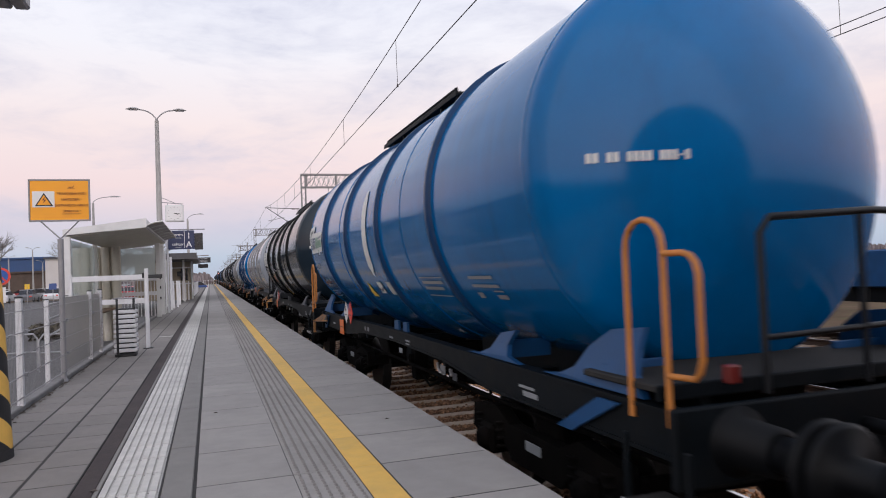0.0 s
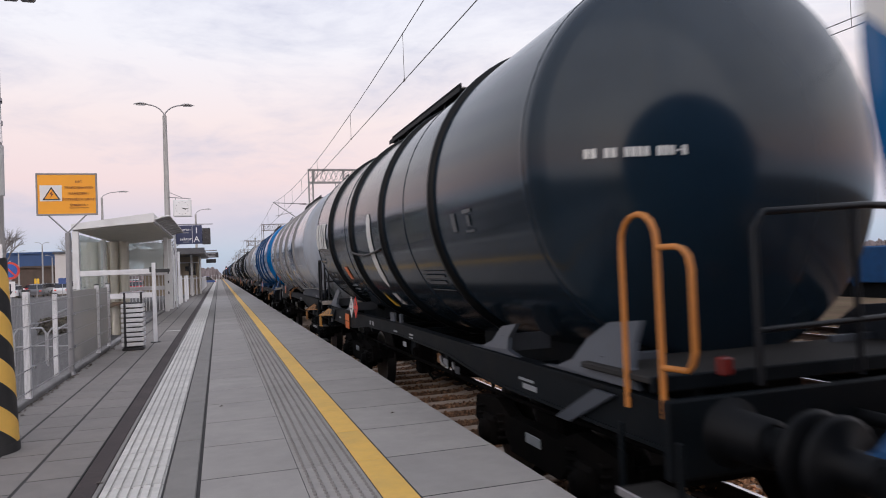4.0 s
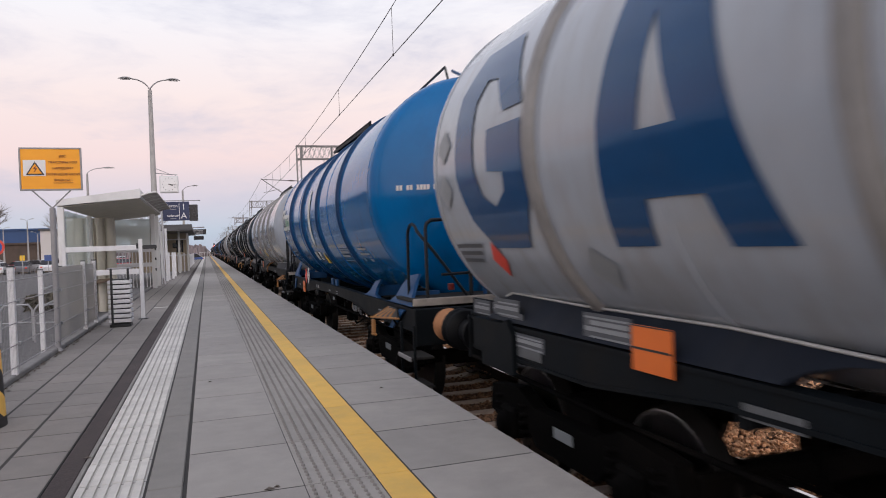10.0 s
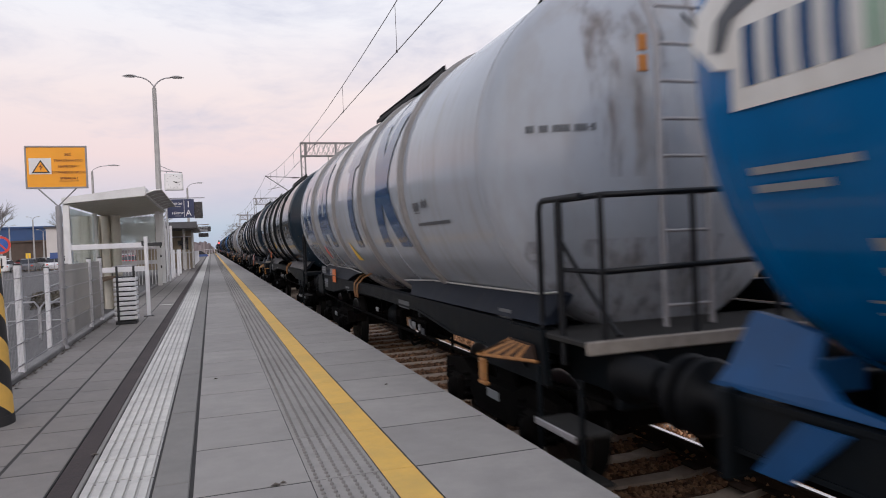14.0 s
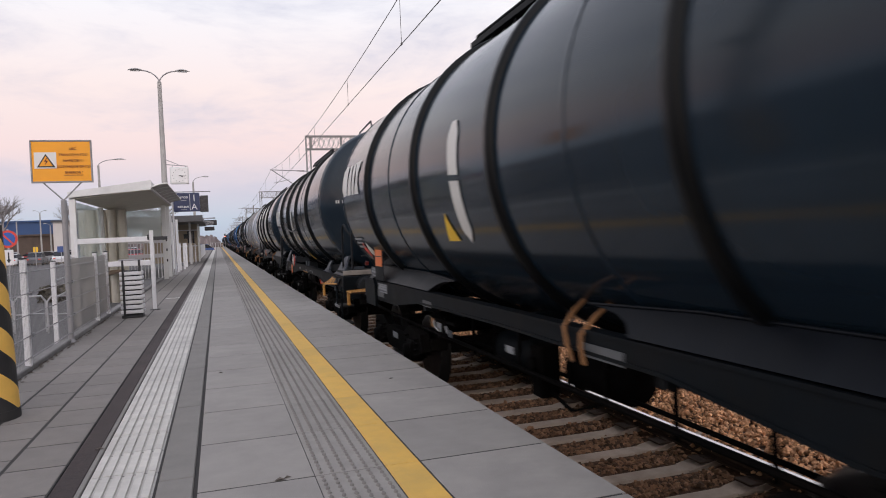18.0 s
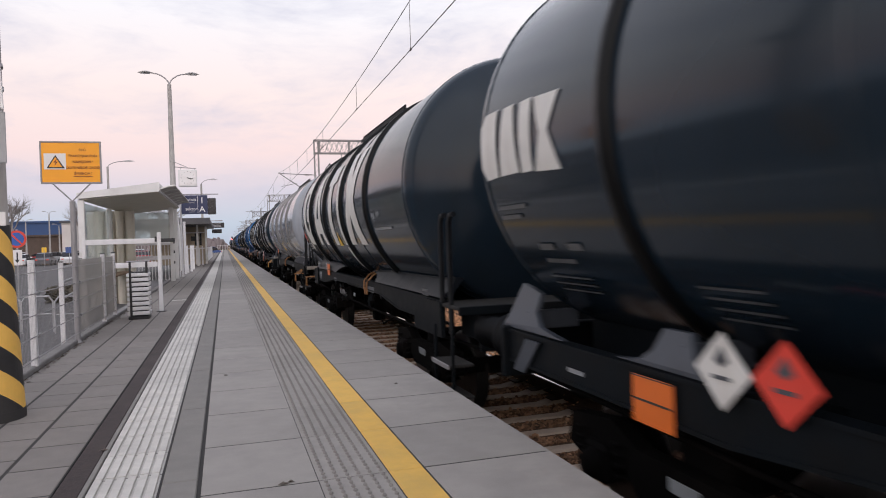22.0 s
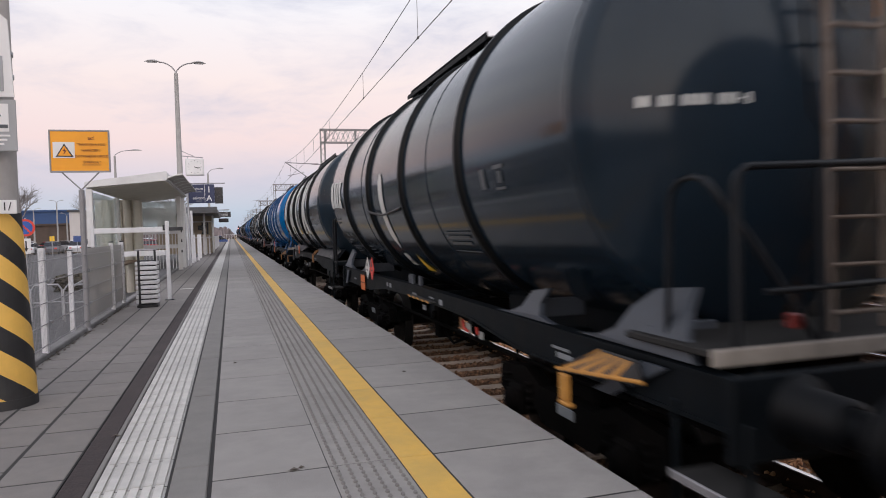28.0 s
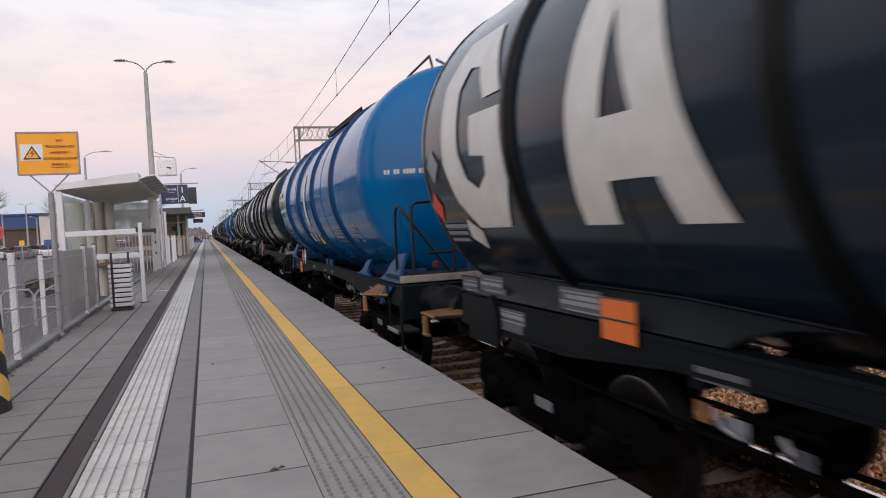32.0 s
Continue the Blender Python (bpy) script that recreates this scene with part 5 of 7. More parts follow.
car(-8.6, 84, 92, PAINTS[4], NAMES[4])
for k in range(9):
    i = (0, 2, 0, 0, 5, 0, 2, 0, 0)[k]
    car(-31.5 + 2.65 * k, 96.5 + 0.4 * (k % 2), 90 + 2 * (k % 3), PAINTS[i], NAMES[i], 1.45 + 0.08 * (k % 3))

# yellow works sign and orange marker posts in the car park
for k, (x, y) in enumerate(((-19.6, 90), (-25.5, 96))):
    ms = thing("marker_post", "short orange marker post in the car park", "post", "marker posts", at=pose(x, y, PZ))
    part("shaft", Shape().tube([(0, 0, 0), (0, 0, 2.2)], 0.06, 8), GREY_STEEL, ms)
    part("disc", Shape().box(-0.25, 0.25, -0.05, 0.0, 1.6, 2.2, 0.05), MARK_YELLOW, ms)


pb2 = thing("parking_sign", "small blue car park sign on a post", "road sign", at=pose(-17.4, 92, PZ))
part("post", Shape().tube([(0, 0, 0), (0, 0, 2.2)], 0.04, 8), GALVANISED, pb2)
part("panel", Shape().box(-0.4, 0.4, -0.06, -0.041, 1.45, 2.15, 0.01), PAINTS[3], pb2)


def block(name, label, x0, x1, y0, y1, z1, mat, rows, cols, roof=ROOF_DARK):
    b = thing(name, label, "building", at=pose(0, 0, -1.25))
    part("wall", Shape().box(x0, x1, y0, y1, 0, z1, 0.02), mat, b)
    part("roof", Shape().box(x0 - 0.3, x1 + 0.3, y0 - 0.3, y1 + 0.3, z1, z1 + 0.35, 0.02), roof, b)
    for r in range(rows):
        for c in range(cols):
            xa = x0 + (x1 - x0) * (c + 0.2) / cols
            xb = x0 + (x1 - x0) * (c + 0.8) / cols
            za = z1 * (r + 0.3) / rows
            zb = z1 * (r + 0.75) / rows
            w = part("window", Shape().box(xa, xb, y0 - 0.06, y0 - 0.01, za, zb), BOARD_BLACK, b)
            part("sill", Shape().box(xa - 0.1, xb + 0.1, y0 - 0.2, y0 - 0.062, za - 0.15, za), PLATE_GREY, w)


WALL_BLUE = material("blue_sheet_cladding", (0.018, 0.06, 0.17), 0.5, vary=0.12, scale=0.4)
WALL_PALE = material("pale_render", (0.55, 0.52, 0.50), 0.8, vary=0.08, scale=0.3)
WALL_BROWN = material("brown_brick", (0.085, 0.062, 0.05), 0.9, vary=0.25, scale=0.8)
block("blue_hall", "distant blue sheet-clad hall with a flat roof", -44, -28.4, 150, 175, 7.7, WALL_BLUE, 0, 0, WALL_BLUE)
block("brick_annex", "low brown building before the blue hall", -41.0, -28.8, 146, 149, 5.0, WALL_BROWN, 0, 0, WALL_BROWN)
block("pale_block", "pale rendered building beside the car park", -28.6, -26.3, 145, 149, 7.4, WALL_PALE, 0, 0)


def bare_tree(x, y, z, h, seed, name="bare_tree", label="leafless winter tree with a fine twiggy crown"):
    rnd = random.Random(seed)
    t = thing(name, label, "tree", "bare trees", at=pose(x, y, z))
    limbs, twigs = Shape(), Shape()

    def grow(p, d, length, r, level):
        q = p + d * length
        mid = p + d * length * 0.5 + Vector((rnd.uniform(-1, 1), rnd.uniform(-1, 1), 0)) * length * 0.06
        (limbs if level < 3 else twigs).tube([p, mid, q], r, 6 if level < 2 else 3, r_end=r * 0.6)
        if level >= 5:
            return
        for k in range(4 if level < 4 else 3):
            a = rnd.uniform(0, 6.28)
            bend = rnd.uniform(0.35, 0.85)
            nd = (d + bend * Vector((math.cos(a), math.sin(a), rnd.uniform(-0.1, 0.4)))).normalized()
            grow(p + d * length * rnd.uniform(0.55, 1.0), nd, length * rnd.uniform(0.55, 0.75), r * 0.55, level + 1)

    grow(Vector((0, 0, 0)), Vector((0, 0, 1)), h * 0.36, h * 0.022, 0)
    part("trunk", limbs, LIMB_BARK, t)
    part("crown", twigs, TWIGS, t)
    return t


tree_1 = bare_tree(-23.6, 92, -1.25, 12.5, 3)
tree_2 = bare_tree(-12.0, 105, -1.25, 8.0, 8)
for k, (x, y, s) in enumerate(((-31, 100, 1), (-35, 96, 2), (-9.0, 112, 1), (-15.5, 110, 2), (-18, 108, 1), (-7.0, 125, 2))):
    copy_thing(tree_1 if s == 1 else tree_2, pose(x, y, -1.25, 0, 0, 50 * k))

# far woods: upright ragged clumps along the horizon
wood = Shape()
rnd = random.Random(11)
for k in range(2600):
    a = rnd.uniform(-0.42, 0.95)
    d = rnd.uniform(420, 620)
    x, y = d * math.sin(a), d * math.cos(a)
    if 0 < x < 22:
        continue
    h, w = rnd.uniform(2.5, 6.5), rnd.uniform(1.2, 3.0)
    b = rnd.uniform(0, 3.14)
    for q in (b, b + 1.57):
        c, s = math.cos(q) * w, math.sin(q) * w
        wood.add([(x - c * 0.5, y - s * 0.5, -1.25), (x + c * 0.5, y + s * 0.5, -1.25), (x + c, y + s, h * 0.55), (x + c * 0.3, y + s * 0.3, h), (x - c * 0.5, y - s * 0.5, h * 0.9), (x - c, y - s, h * 0.5)], [(0, 1, 2, 3, 4, 5)])
tagged(part("far_woods", wood, FAR_WOOD), "brownish winter woods along the horizon", "woods", kind="stuff")
hedge = Shape()
for k in range(2600):
    x, y = rnd.uniform(-6.0, -4.4), rnd.uniform(27.5, 29.0)
    z, s = PZ + rnd.uniform(0.0, 0.5), rnd.uniform(0.05, 0.13)
    a, b = rnd.uniform(0, 6.28), rnd.uniform(-0.8, 0.8)
    c, d = math.cos(a) * s, math.sin(a) * s
    hedge.add([(x - c, y - d, z - s * b), (x + d * 0.5, y - c * 0.5, z), (x + c, y + d, z + s), (x - d * 0.5, y + c * 0.5, z + s * 0.3)], [(0, 1, 2, 3)])
tagged(part("hedge", hedge, HEDGE), "brown winter hedge below the platform", "hedge", kind="stuff")


# ---- tank wagons ----
# In a wagon's own space y runs from its leading coupling plane to its trailing one, z from the rail head, and the platform lies towards -x.
R_TANK, Z_TANK = 1.49, 2.60
TILT = [0.017, 6.95]  # rise of the tank axis per metre towards both ends, and the low point where it drains


def tank_axis(y):
    return Z_TANK + TILT[0] * abs(y - TILT[1])


R_CROWN, R_KNUCKLE = 2.60, 0.22
HEAD = math.sqrt((R_CROWN - R_KNUCKLE) ** 2 - (R_TANK - R_KNUCKLE) ** 2)


def tank_shape(y0, y1, n=72):
    """A cylinder between the two given seams, closed by shallow dished heads with a tight knuckle."""
    joint = math.atan2(HEAD, R_TANK - R_KNUCKLE)
    half = math.asin((R_TANK - R_KNUCKLE) / (R_CROWN - R_KNUCKLE))
    head = [(R_CROWN * math.cos(half * k / 10) - HEAD, max(0.0005, R_CROWN * math.sin(half * k / 10))) for k in range(11)]
    head += [(R_KNUCKLE * math.sin(joint * (1 - k / 8)), R_TANK - R_KNUCKLE + R_KNUCKLE * math.cos(joint * (1 - k / 8))) for k in range(1, 9)]
    sh = Shape().lathe([(y0 - d, r) for d, r in head] + [(TILT[1], R_TANK)] + [(y1 + d, r) for d, r in head[::-1]], "y", (0, 0, 0), n)
    sh.v = [(x, y, z + tank_axis(y)) for x, y, z in sh.v]
    return sh


def hoop(y, w, proud, n=64):
    r0, r1, c = R_TANK - 0.02, R_TANK + proud, min(0.02, proud * 0.6)
    return Shape().lathe([(y - w / 2, r0), (y - w / 2, r1 - c), (y - w / 2 + c, r1), (y + w / 2 - c, r1), (y + w / 2, r1 - c), (y + w / 2, r0)], "y", (0, 0, tank_axis(y)), n)


def decal(outlines, lift=0.010, step=0.05, r=R_TANK):
    """Flat marks, drawn as outlines in y and height, laid on the platform side of the tank."""
    s = Shape()
    for pts in outlines:
        bm = bmesh.new()
        bm.faces.new([bm.verts.new((y, z, 0)) for y, z in pts])
        lo, hi = (math.asin(max(-0.99, min(0.99, (f(p[1] for p in pts) - Z_TANK) / r))) for f in (min, max))
        n = int((hi - lo) / step)
        for k in range(1, n + 1):
            z = Z_TANK + r * math.sin(lo + (hi - lo) * k / (n + 1))
            bmesh.ops.bisect_plane(bm, geom=bm.verts[:] + bm.edges[:] + bm.faces[:], plane_co=(0, z, 0), plane_no=(0, 1, 0))
        bmesh.ops.triangulate(bm, faces=bm.faces[:])
        bm.verts.index_update()
        laid = []
        for v in bm.verts:
            axis = tank_axis(v.co.x)
            h = max(-r * 0.995, min(r * 0.995, v.co.y - axis))
            q = (r + lift) / r
            laid.append((-math.sqrt(r * r - h * h) * q, v.co.x, axis + h * q))
        s.add(laid, [tuple(v.index for v in f.verts) for f in bm.faces], True)
        bm.free()
    return s


def bars(y, z, widths, h=0.05, gap=0.085):
    """Lines of unreadable lettering as plain bars."""
    out = []
    for k, w in enumerate(widths):
        out.append([(y, z - k * gap), (y - w, z - k * gap), (y - w, z - k * gap + h), (y, z - k * gap + h)])
    return out


def bogie(w, yc, detail):
    bg = part("bogie", Shape().box(-0.93, 0.93, yc - 0.22, yc + 0.22, 0.55, 0.82, 0.03), BOGIE, w, "grimy bogie with sprung side frames, darkened for shade")
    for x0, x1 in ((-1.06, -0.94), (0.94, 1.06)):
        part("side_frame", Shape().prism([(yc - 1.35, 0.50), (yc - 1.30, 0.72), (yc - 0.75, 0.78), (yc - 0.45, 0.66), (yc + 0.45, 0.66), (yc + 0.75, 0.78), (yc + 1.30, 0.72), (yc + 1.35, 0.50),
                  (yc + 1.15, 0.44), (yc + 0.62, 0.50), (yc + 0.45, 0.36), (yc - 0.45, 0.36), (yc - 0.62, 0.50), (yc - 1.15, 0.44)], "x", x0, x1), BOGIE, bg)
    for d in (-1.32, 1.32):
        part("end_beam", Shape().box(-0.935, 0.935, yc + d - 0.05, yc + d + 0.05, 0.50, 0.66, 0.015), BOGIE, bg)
    if detail:
        for d in (-0.42, 0.42):
            part("brake_block", Shape().box(-0.80, -0.70, yc + d - 0.04, yc + d + 0.04, 0.26, 0.62, 0.015), RUST, bg)
        part("bogie_plate", Shape().box(-1.072, -1.062, yc - 0.15, yc + 0.12, 0.52, 0.60, 0.003), MARK_GREY, bg)
    for d in (-0.9, 0.9):
        ws = Shape()
        for s in (-1, 1):
            ws.lathe([(s * 0.68, 0.49), (s * 0.71, 0.49), (s * 0.725, 0.463), (s * 0.81, 0.458), (s * 0.815, 0.40), (s * 0.775, 0.37), (s * 0.765, 0.18), (s * 0.80, 0.12), (s * 0.70, 0.12), (s * 0.70, 0.37)],
                     "x", (0, 0, 0), 28, closed=True)
        ws.lathe([(-1.02, 0.07), (-0.85, 0.08), (0.85, 0.08), (1.02, 0.07)], "x", (0, 0, 0), 12)
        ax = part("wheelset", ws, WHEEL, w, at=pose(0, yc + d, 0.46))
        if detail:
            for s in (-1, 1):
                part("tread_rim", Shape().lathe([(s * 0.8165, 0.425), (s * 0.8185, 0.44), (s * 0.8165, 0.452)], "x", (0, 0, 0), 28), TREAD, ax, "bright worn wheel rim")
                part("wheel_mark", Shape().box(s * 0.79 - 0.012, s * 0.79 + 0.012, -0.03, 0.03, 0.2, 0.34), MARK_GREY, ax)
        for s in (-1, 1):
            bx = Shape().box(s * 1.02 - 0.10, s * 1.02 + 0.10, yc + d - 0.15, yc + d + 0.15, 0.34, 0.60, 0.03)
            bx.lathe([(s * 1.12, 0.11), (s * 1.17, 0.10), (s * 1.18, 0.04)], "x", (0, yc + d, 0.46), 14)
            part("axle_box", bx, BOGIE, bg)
            if detail and s < 0:
                for e in (-0.24, 0.24):
                    sp = Shape()
                    turns = [(s * 1.02 + 0.075 * math.cos(q * 1.05), yc + d + e + 0.075 * math.sin(q * 1.05), 0.40 + 0.0115 * q) for q in range(26)]
                    sp.tube(turns, 0.016, 5)
                    part("spring", sp, BOGIE, bg)
    return bg


def buffers(w, length, rust, detail=True):
    for end, (y, s) in enumerate(((0.0, 1), (length, -1))):
        for x in (-0.875, 0.875):
            b = Shape().lathe([(y + s * 0.02, 0.02), (y + s * 0.03, 0.20), (y + s * 0.055, 0.225), (y + s * 0.085, 0.20), (y + s * 0.095, 0.09), (y + s * 0.30, 0.09)], "y", (x, 0, 1.06), 22)
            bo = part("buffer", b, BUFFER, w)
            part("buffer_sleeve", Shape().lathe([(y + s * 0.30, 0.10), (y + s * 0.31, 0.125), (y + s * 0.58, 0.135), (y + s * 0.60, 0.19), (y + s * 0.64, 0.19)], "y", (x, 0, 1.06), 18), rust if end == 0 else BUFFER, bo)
        cp = Shape().tube([(0, y + s * 0.62, 1.06), (0, y + s * 0.10, 1.05), (0, y - s * 0.05, 0.98), (0.0, y + s * 0.05, 0.90)], 0.045, 8)
        cp.box(-0.10, 0.10, y + s * 0.25 - 0.03, y + s * 0.25 + 0.03, 1.0, 1.1, 0.01)
        part("coupling", cp, BUFFER, w)
        for x in (-0.35, 0.35) if detail else ():
            ho = Shape().tube([(x, y + s * 0.60, 0.95), (x, y + s * 0.40, 0.80), (x * 0.9, y + s * 0.18, 0.62), (x * 0.6, y + s * 0.02, 0.60)], 0.022, 6)
            part("brake_hose", ho, BLACK_PLASTIC, w)


def frame_parts(w, length, top, bottom, half, rise, camber, mat=FRAME, inset=0.0):
    """Solebars, deeper over the bogies than in the middle, with their sill and cross beams; inset sets their ends back."""
    e, m = (1.30 if inset else 0.64), length / 2
    for s in (-1, 1) if inset else ():
        for ya, yb in ((0.64, 1.34), (length - 1.34, length - 0.64)):
            so = part("solebar", Shape().box(min(s * (half - inset), s * (half - inset - 0.03)), max(s * (half - inset), s * (half - inset - 0.03)), ya, yb, bottom - 0.12, top - 0.05, 0.006), mat, w)
            part("upper_flange", Shape().box(min(s * (half - inset + 0.02), s * (half - inset - 0.10)), max(s * (half - inset + 0.02), s * (half - inset - 0.10)), ya, yb, top - 0.049, top - 0.025, 0.005), mat, so)
    low = [(e, bottom), (3.3, bottom), (4.5, bottom + rise), (m, bottom + rise + camber), (length - 4.5, bottom + rise), (length - 3.3, bottom), (length - e, bottom)]
    high = [(length - e, top), (length - 3.5, top + 0.01), (m, top + camber), (3.5, top + 0.01), (e, top)]
    for s in (-1, 1):
        so = part("solebar", Shape().prism(low + high, "x", min(s * half, s * (half - 0.02)), max(s * half, s * (half - 0.02))), mat, w)
        for edge, d, nm in ((low, 0.012, "lower_flange"), (high, -0.012, "upper_flange")):
            fl = Shape().prism([(y, z + d - 0.012) for y, z in edge] + [(y, z + d + 0.012) for y, z in edge[::-1]], "x", min(s * (half + 0.012), s * (half - 0.10)), max(s * (half + 0.012), s * (half - 0.10)))
            part(nm, fl, mat, so)
    for ya, yb in ((0.62, 3.4), (length - 3.4, length - 0.62)):
        part("centre_sill", Shape().box(-0.26, 0.26, ya, yb, 0.80, 0.98, 0.02), mat, w)
    for y in (0.60, length - 0.66):
        part("headstock", Shape().box(inset * 1.1 - 1.27, 1.27 - inset * 1.1, y, y + 0.06, 0.84, 1.26, 0.012), mat, w)
    for y in (3.3, 4.6, length - 4.6, length - 3.3):
        part("cross_beam", Shape().box(-half + 0.03, half - 0.03, y - 0.05, y + 0.05, bottom + 0.04, bottom + 0.14, 0.01), mat, w)
    part("cross_beam", Shape().box(-half + 0.03, half - 0.03, m - 0.05, m + 0.05, bottom + rise + 0.02, bottom + rise + 0.1, 0.01), mat, w)


def underparts(w, length, detail, tank=(7.45, 8.2), cylinder=(5.75, 6.35), valve=7.15, lever=5.15, red=False):
    """Brake gear and tanks hung between the bogies; tank, cylinder, valve and lever say where along the frame."""
    m = length / 2
    a, b = cylinder
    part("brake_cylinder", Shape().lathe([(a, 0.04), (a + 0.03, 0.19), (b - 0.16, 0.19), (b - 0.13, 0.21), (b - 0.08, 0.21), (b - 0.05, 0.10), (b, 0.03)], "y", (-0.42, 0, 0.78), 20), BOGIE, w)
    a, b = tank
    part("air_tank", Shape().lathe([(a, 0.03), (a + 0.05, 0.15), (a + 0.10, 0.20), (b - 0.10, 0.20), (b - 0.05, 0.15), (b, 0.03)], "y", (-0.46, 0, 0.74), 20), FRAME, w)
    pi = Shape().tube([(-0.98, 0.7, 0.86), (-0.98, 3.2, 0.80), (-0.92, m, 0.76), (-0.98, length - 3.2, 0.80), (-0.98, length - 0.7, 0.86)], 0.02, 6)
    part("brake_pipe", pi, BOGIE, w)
    if detail:
        for y in (tank[0] + 0.12, tank[1] - 0.12, cylinder[0] + 0.1, cylinder[1] - 0.2):
            part("hanger_strap", Shape().box(-0.66, -0.22, y - 0.02, y + 0.02, 0.90, 1.10, 0.006).box(-0.67, -0.645, y - 0.02, y + 0.02, 0.66, 0.90, 0.004), BOGIE, w)
        rod = Shape().tube([(-0.5, 3.6, 0.62), (-0.5, m - 1.3, 0.66), (-0.5, m + 1.5, 0.66), (-0.5, length - 3.6, 0.62)], 0.018, 6)
        for y in (m - 2.4, m - 1.5, m + 1.3, m + 2.5):
            rod.box(-0.512, -0.488, y - 0.03, y + 0.03, 0.50, 1.05, 0.004)
        part("brake_rigging", rod, BOGIE, w)
        vb = Shape().box(-0.80, -0.60, valve - 0.11, valve + 0.11, 0.50, 0.96, 0.02).lathe([(-0.85, 0.06), (-0.80, 0.07)], "x", (0, valve, 0.80), 14)
        vb.tube([(-0.70, valve - 0.1, 0.56), (-0.72, valve - 0.5, 0.48), (-0.60, valve - 0.9, 0.62)], 0.018, 6)
        part("distributor_valve", vb, BOGIE, w)
        part("lever_plate", Shape().box(-1.235, -1.225, m - 0.42, m - 0.28, 1.0, 1.06, 0.003), MARK_GREY, w)
        part("changeover_plate", Shape().box(-1.05, -1.04, lever - 0.17, lever - 0.01, 0.86, 0.96, 0.004), MARK_PLATE if red else MARK_GREY, w, "pale brake changeover plate")
        part("changeover_plate", Shape().box(-1.05, -1.04, lever - 0.56, lever - 0.42, 0.84, 0.92, 0.004), MARK_PLATE if red else MARK_DARK, w, "pale brake changeover plate")
        for bend in ([(-1.06, lever + 0.05, 0.97), (-1.07, lever - 0.02, 0.90), (-1.07, lever - 0.14, 0.88)], [(-1.06, lever - 0.40, 0.95), (-1.07, lever - 0.46, 0.89)]):
            part("changeover_lever", Shape().tube(bend, 0.016, 6), MARK_RED if red else GREY_STEEL, w)
        part("pull_handle", Shape().box(-1.05, -1.035, lever + 0.10, lever + 0.22, 0.88, 0.99, 0.004), PIPE_OCHRE, w)
        part("lever_bracket", Shape().box(-1.03, -1.0, lever - 0.60, lever + 0.24, 0.97, 1.0, 0.005).box(-1.035, -1.005, lever - 0.30, lever - 0.26, 0.80, 1.05, 0.005), BOGIE, w)
        part("bottom_outlet", Shape().lathe([(0.55, 0.10), (0.62, 0.13), (0.95, 0.12), (1.25, 0.18)], "z", (0, m, 0), 16), BOGIE, w)


def step(w, y, striped=True, paint=None, dark=None, deep=False):
    """A tread on a leg with slanting stripes: deep ones lie level behind the end of the frame, the others lean on the frame at their far side."""
    paint, dark = paint or STEP_YELLOW, dark or STEP_BROWN
    if deep:
        a, b, c, d = Vector((-1.37, y + 0.20, 1.06)), Vector((-1.37, y - 0.24, 1.06)), Vector((-0.99, y - 0.42, 1.08)), Vector((-0.99, y + 0.20, 1.08))
    else:
        a, b, c, d = Vector((-1.45, y, 1.06)), Vector((-1.27, y - 0.72, 1.09)), Vector((-1.27, y - 0.66, 1.20)), Vector((-1.27, y - 0.26, 1.20))

    def strip(u, v, slant, up, thick):
        """Part of the tread between two shares of its length."""
        over = min(1.0, v + slant), min(1.0, u + slant)
        top = [q + Vector((0, 0, up)) for q in (a.lerp(b, u), a.lerp(b, v), d.lerp(c, over[0]), d.lerp(c, over[1]))]
        return Shape().add(top + [q - Vector((0, 0, thick)) for q in top], [(0, 1, 2, 3), (7, 6, 5, 4), (0, 4, 5, 1), (1, 5, 6, 2), (2, 6, 7, 3), (3, 7, 4, 0)])

    st = part("foot_step", Shape().tube([a, b, c, d, a], 0.010, 6), dark if striped else DECK, w, "worn orange step with brown hazard stripes" if striped else "")
    n = 5
    for k in range(n):
        part("tread_plank", strip(k / n, (k + 1) / n, 0.0, 0.0, 0.02), dark if striped else DECK, st)
        if striped and k < n - 1:
            part("tread_bar", strip((k + 0.10) / n, (k + 0.58) / n, 0.16, 0.003, 0.004), paint, st)
    if striped:
        part("step_edge", Shape().tube([d, a, b], 0.014, 6), paint, st)
        x = a.x
        part("step_leg", Shape().box(x - 0.005, x + 0.035, a.y - 0.12, a.y - 0.02, 0.86, 1.035, 0.008).box(x - 0.01, x + 0.04, a.y - 0.16, a.y - 0.01, 0.83, 0.859, 0.008), paint, st)
    if not deep:
        part("step_hanger", Shape().tube([(-1.30, y - 0.5, 1.10), (-1.22, y - 0.5, 0.98), (-1.18, y - 0.5, 1.1)], 0.018, 6), FRAME, st)


def low_steps(w, y0, y1):
    for z in (0.40, 0.72):
        fs = part("foot_step", Shape().box(-1.38, -1.12, y0, y1, z, z + 0.03, 0.006), DECK, w)
        part("step_edge", Shape().box(-1.40, -1.381, y0, y1, z - 0.01, z + 0.035, 0.004), GREY_STEEL, fs)
    for y in (y0 - 0.03, y1):
        part("step_frame", Shape().box(-1.36, -1.33, y, y + 0.03, 0.38, 1.1, 0.005), FRAME, w)


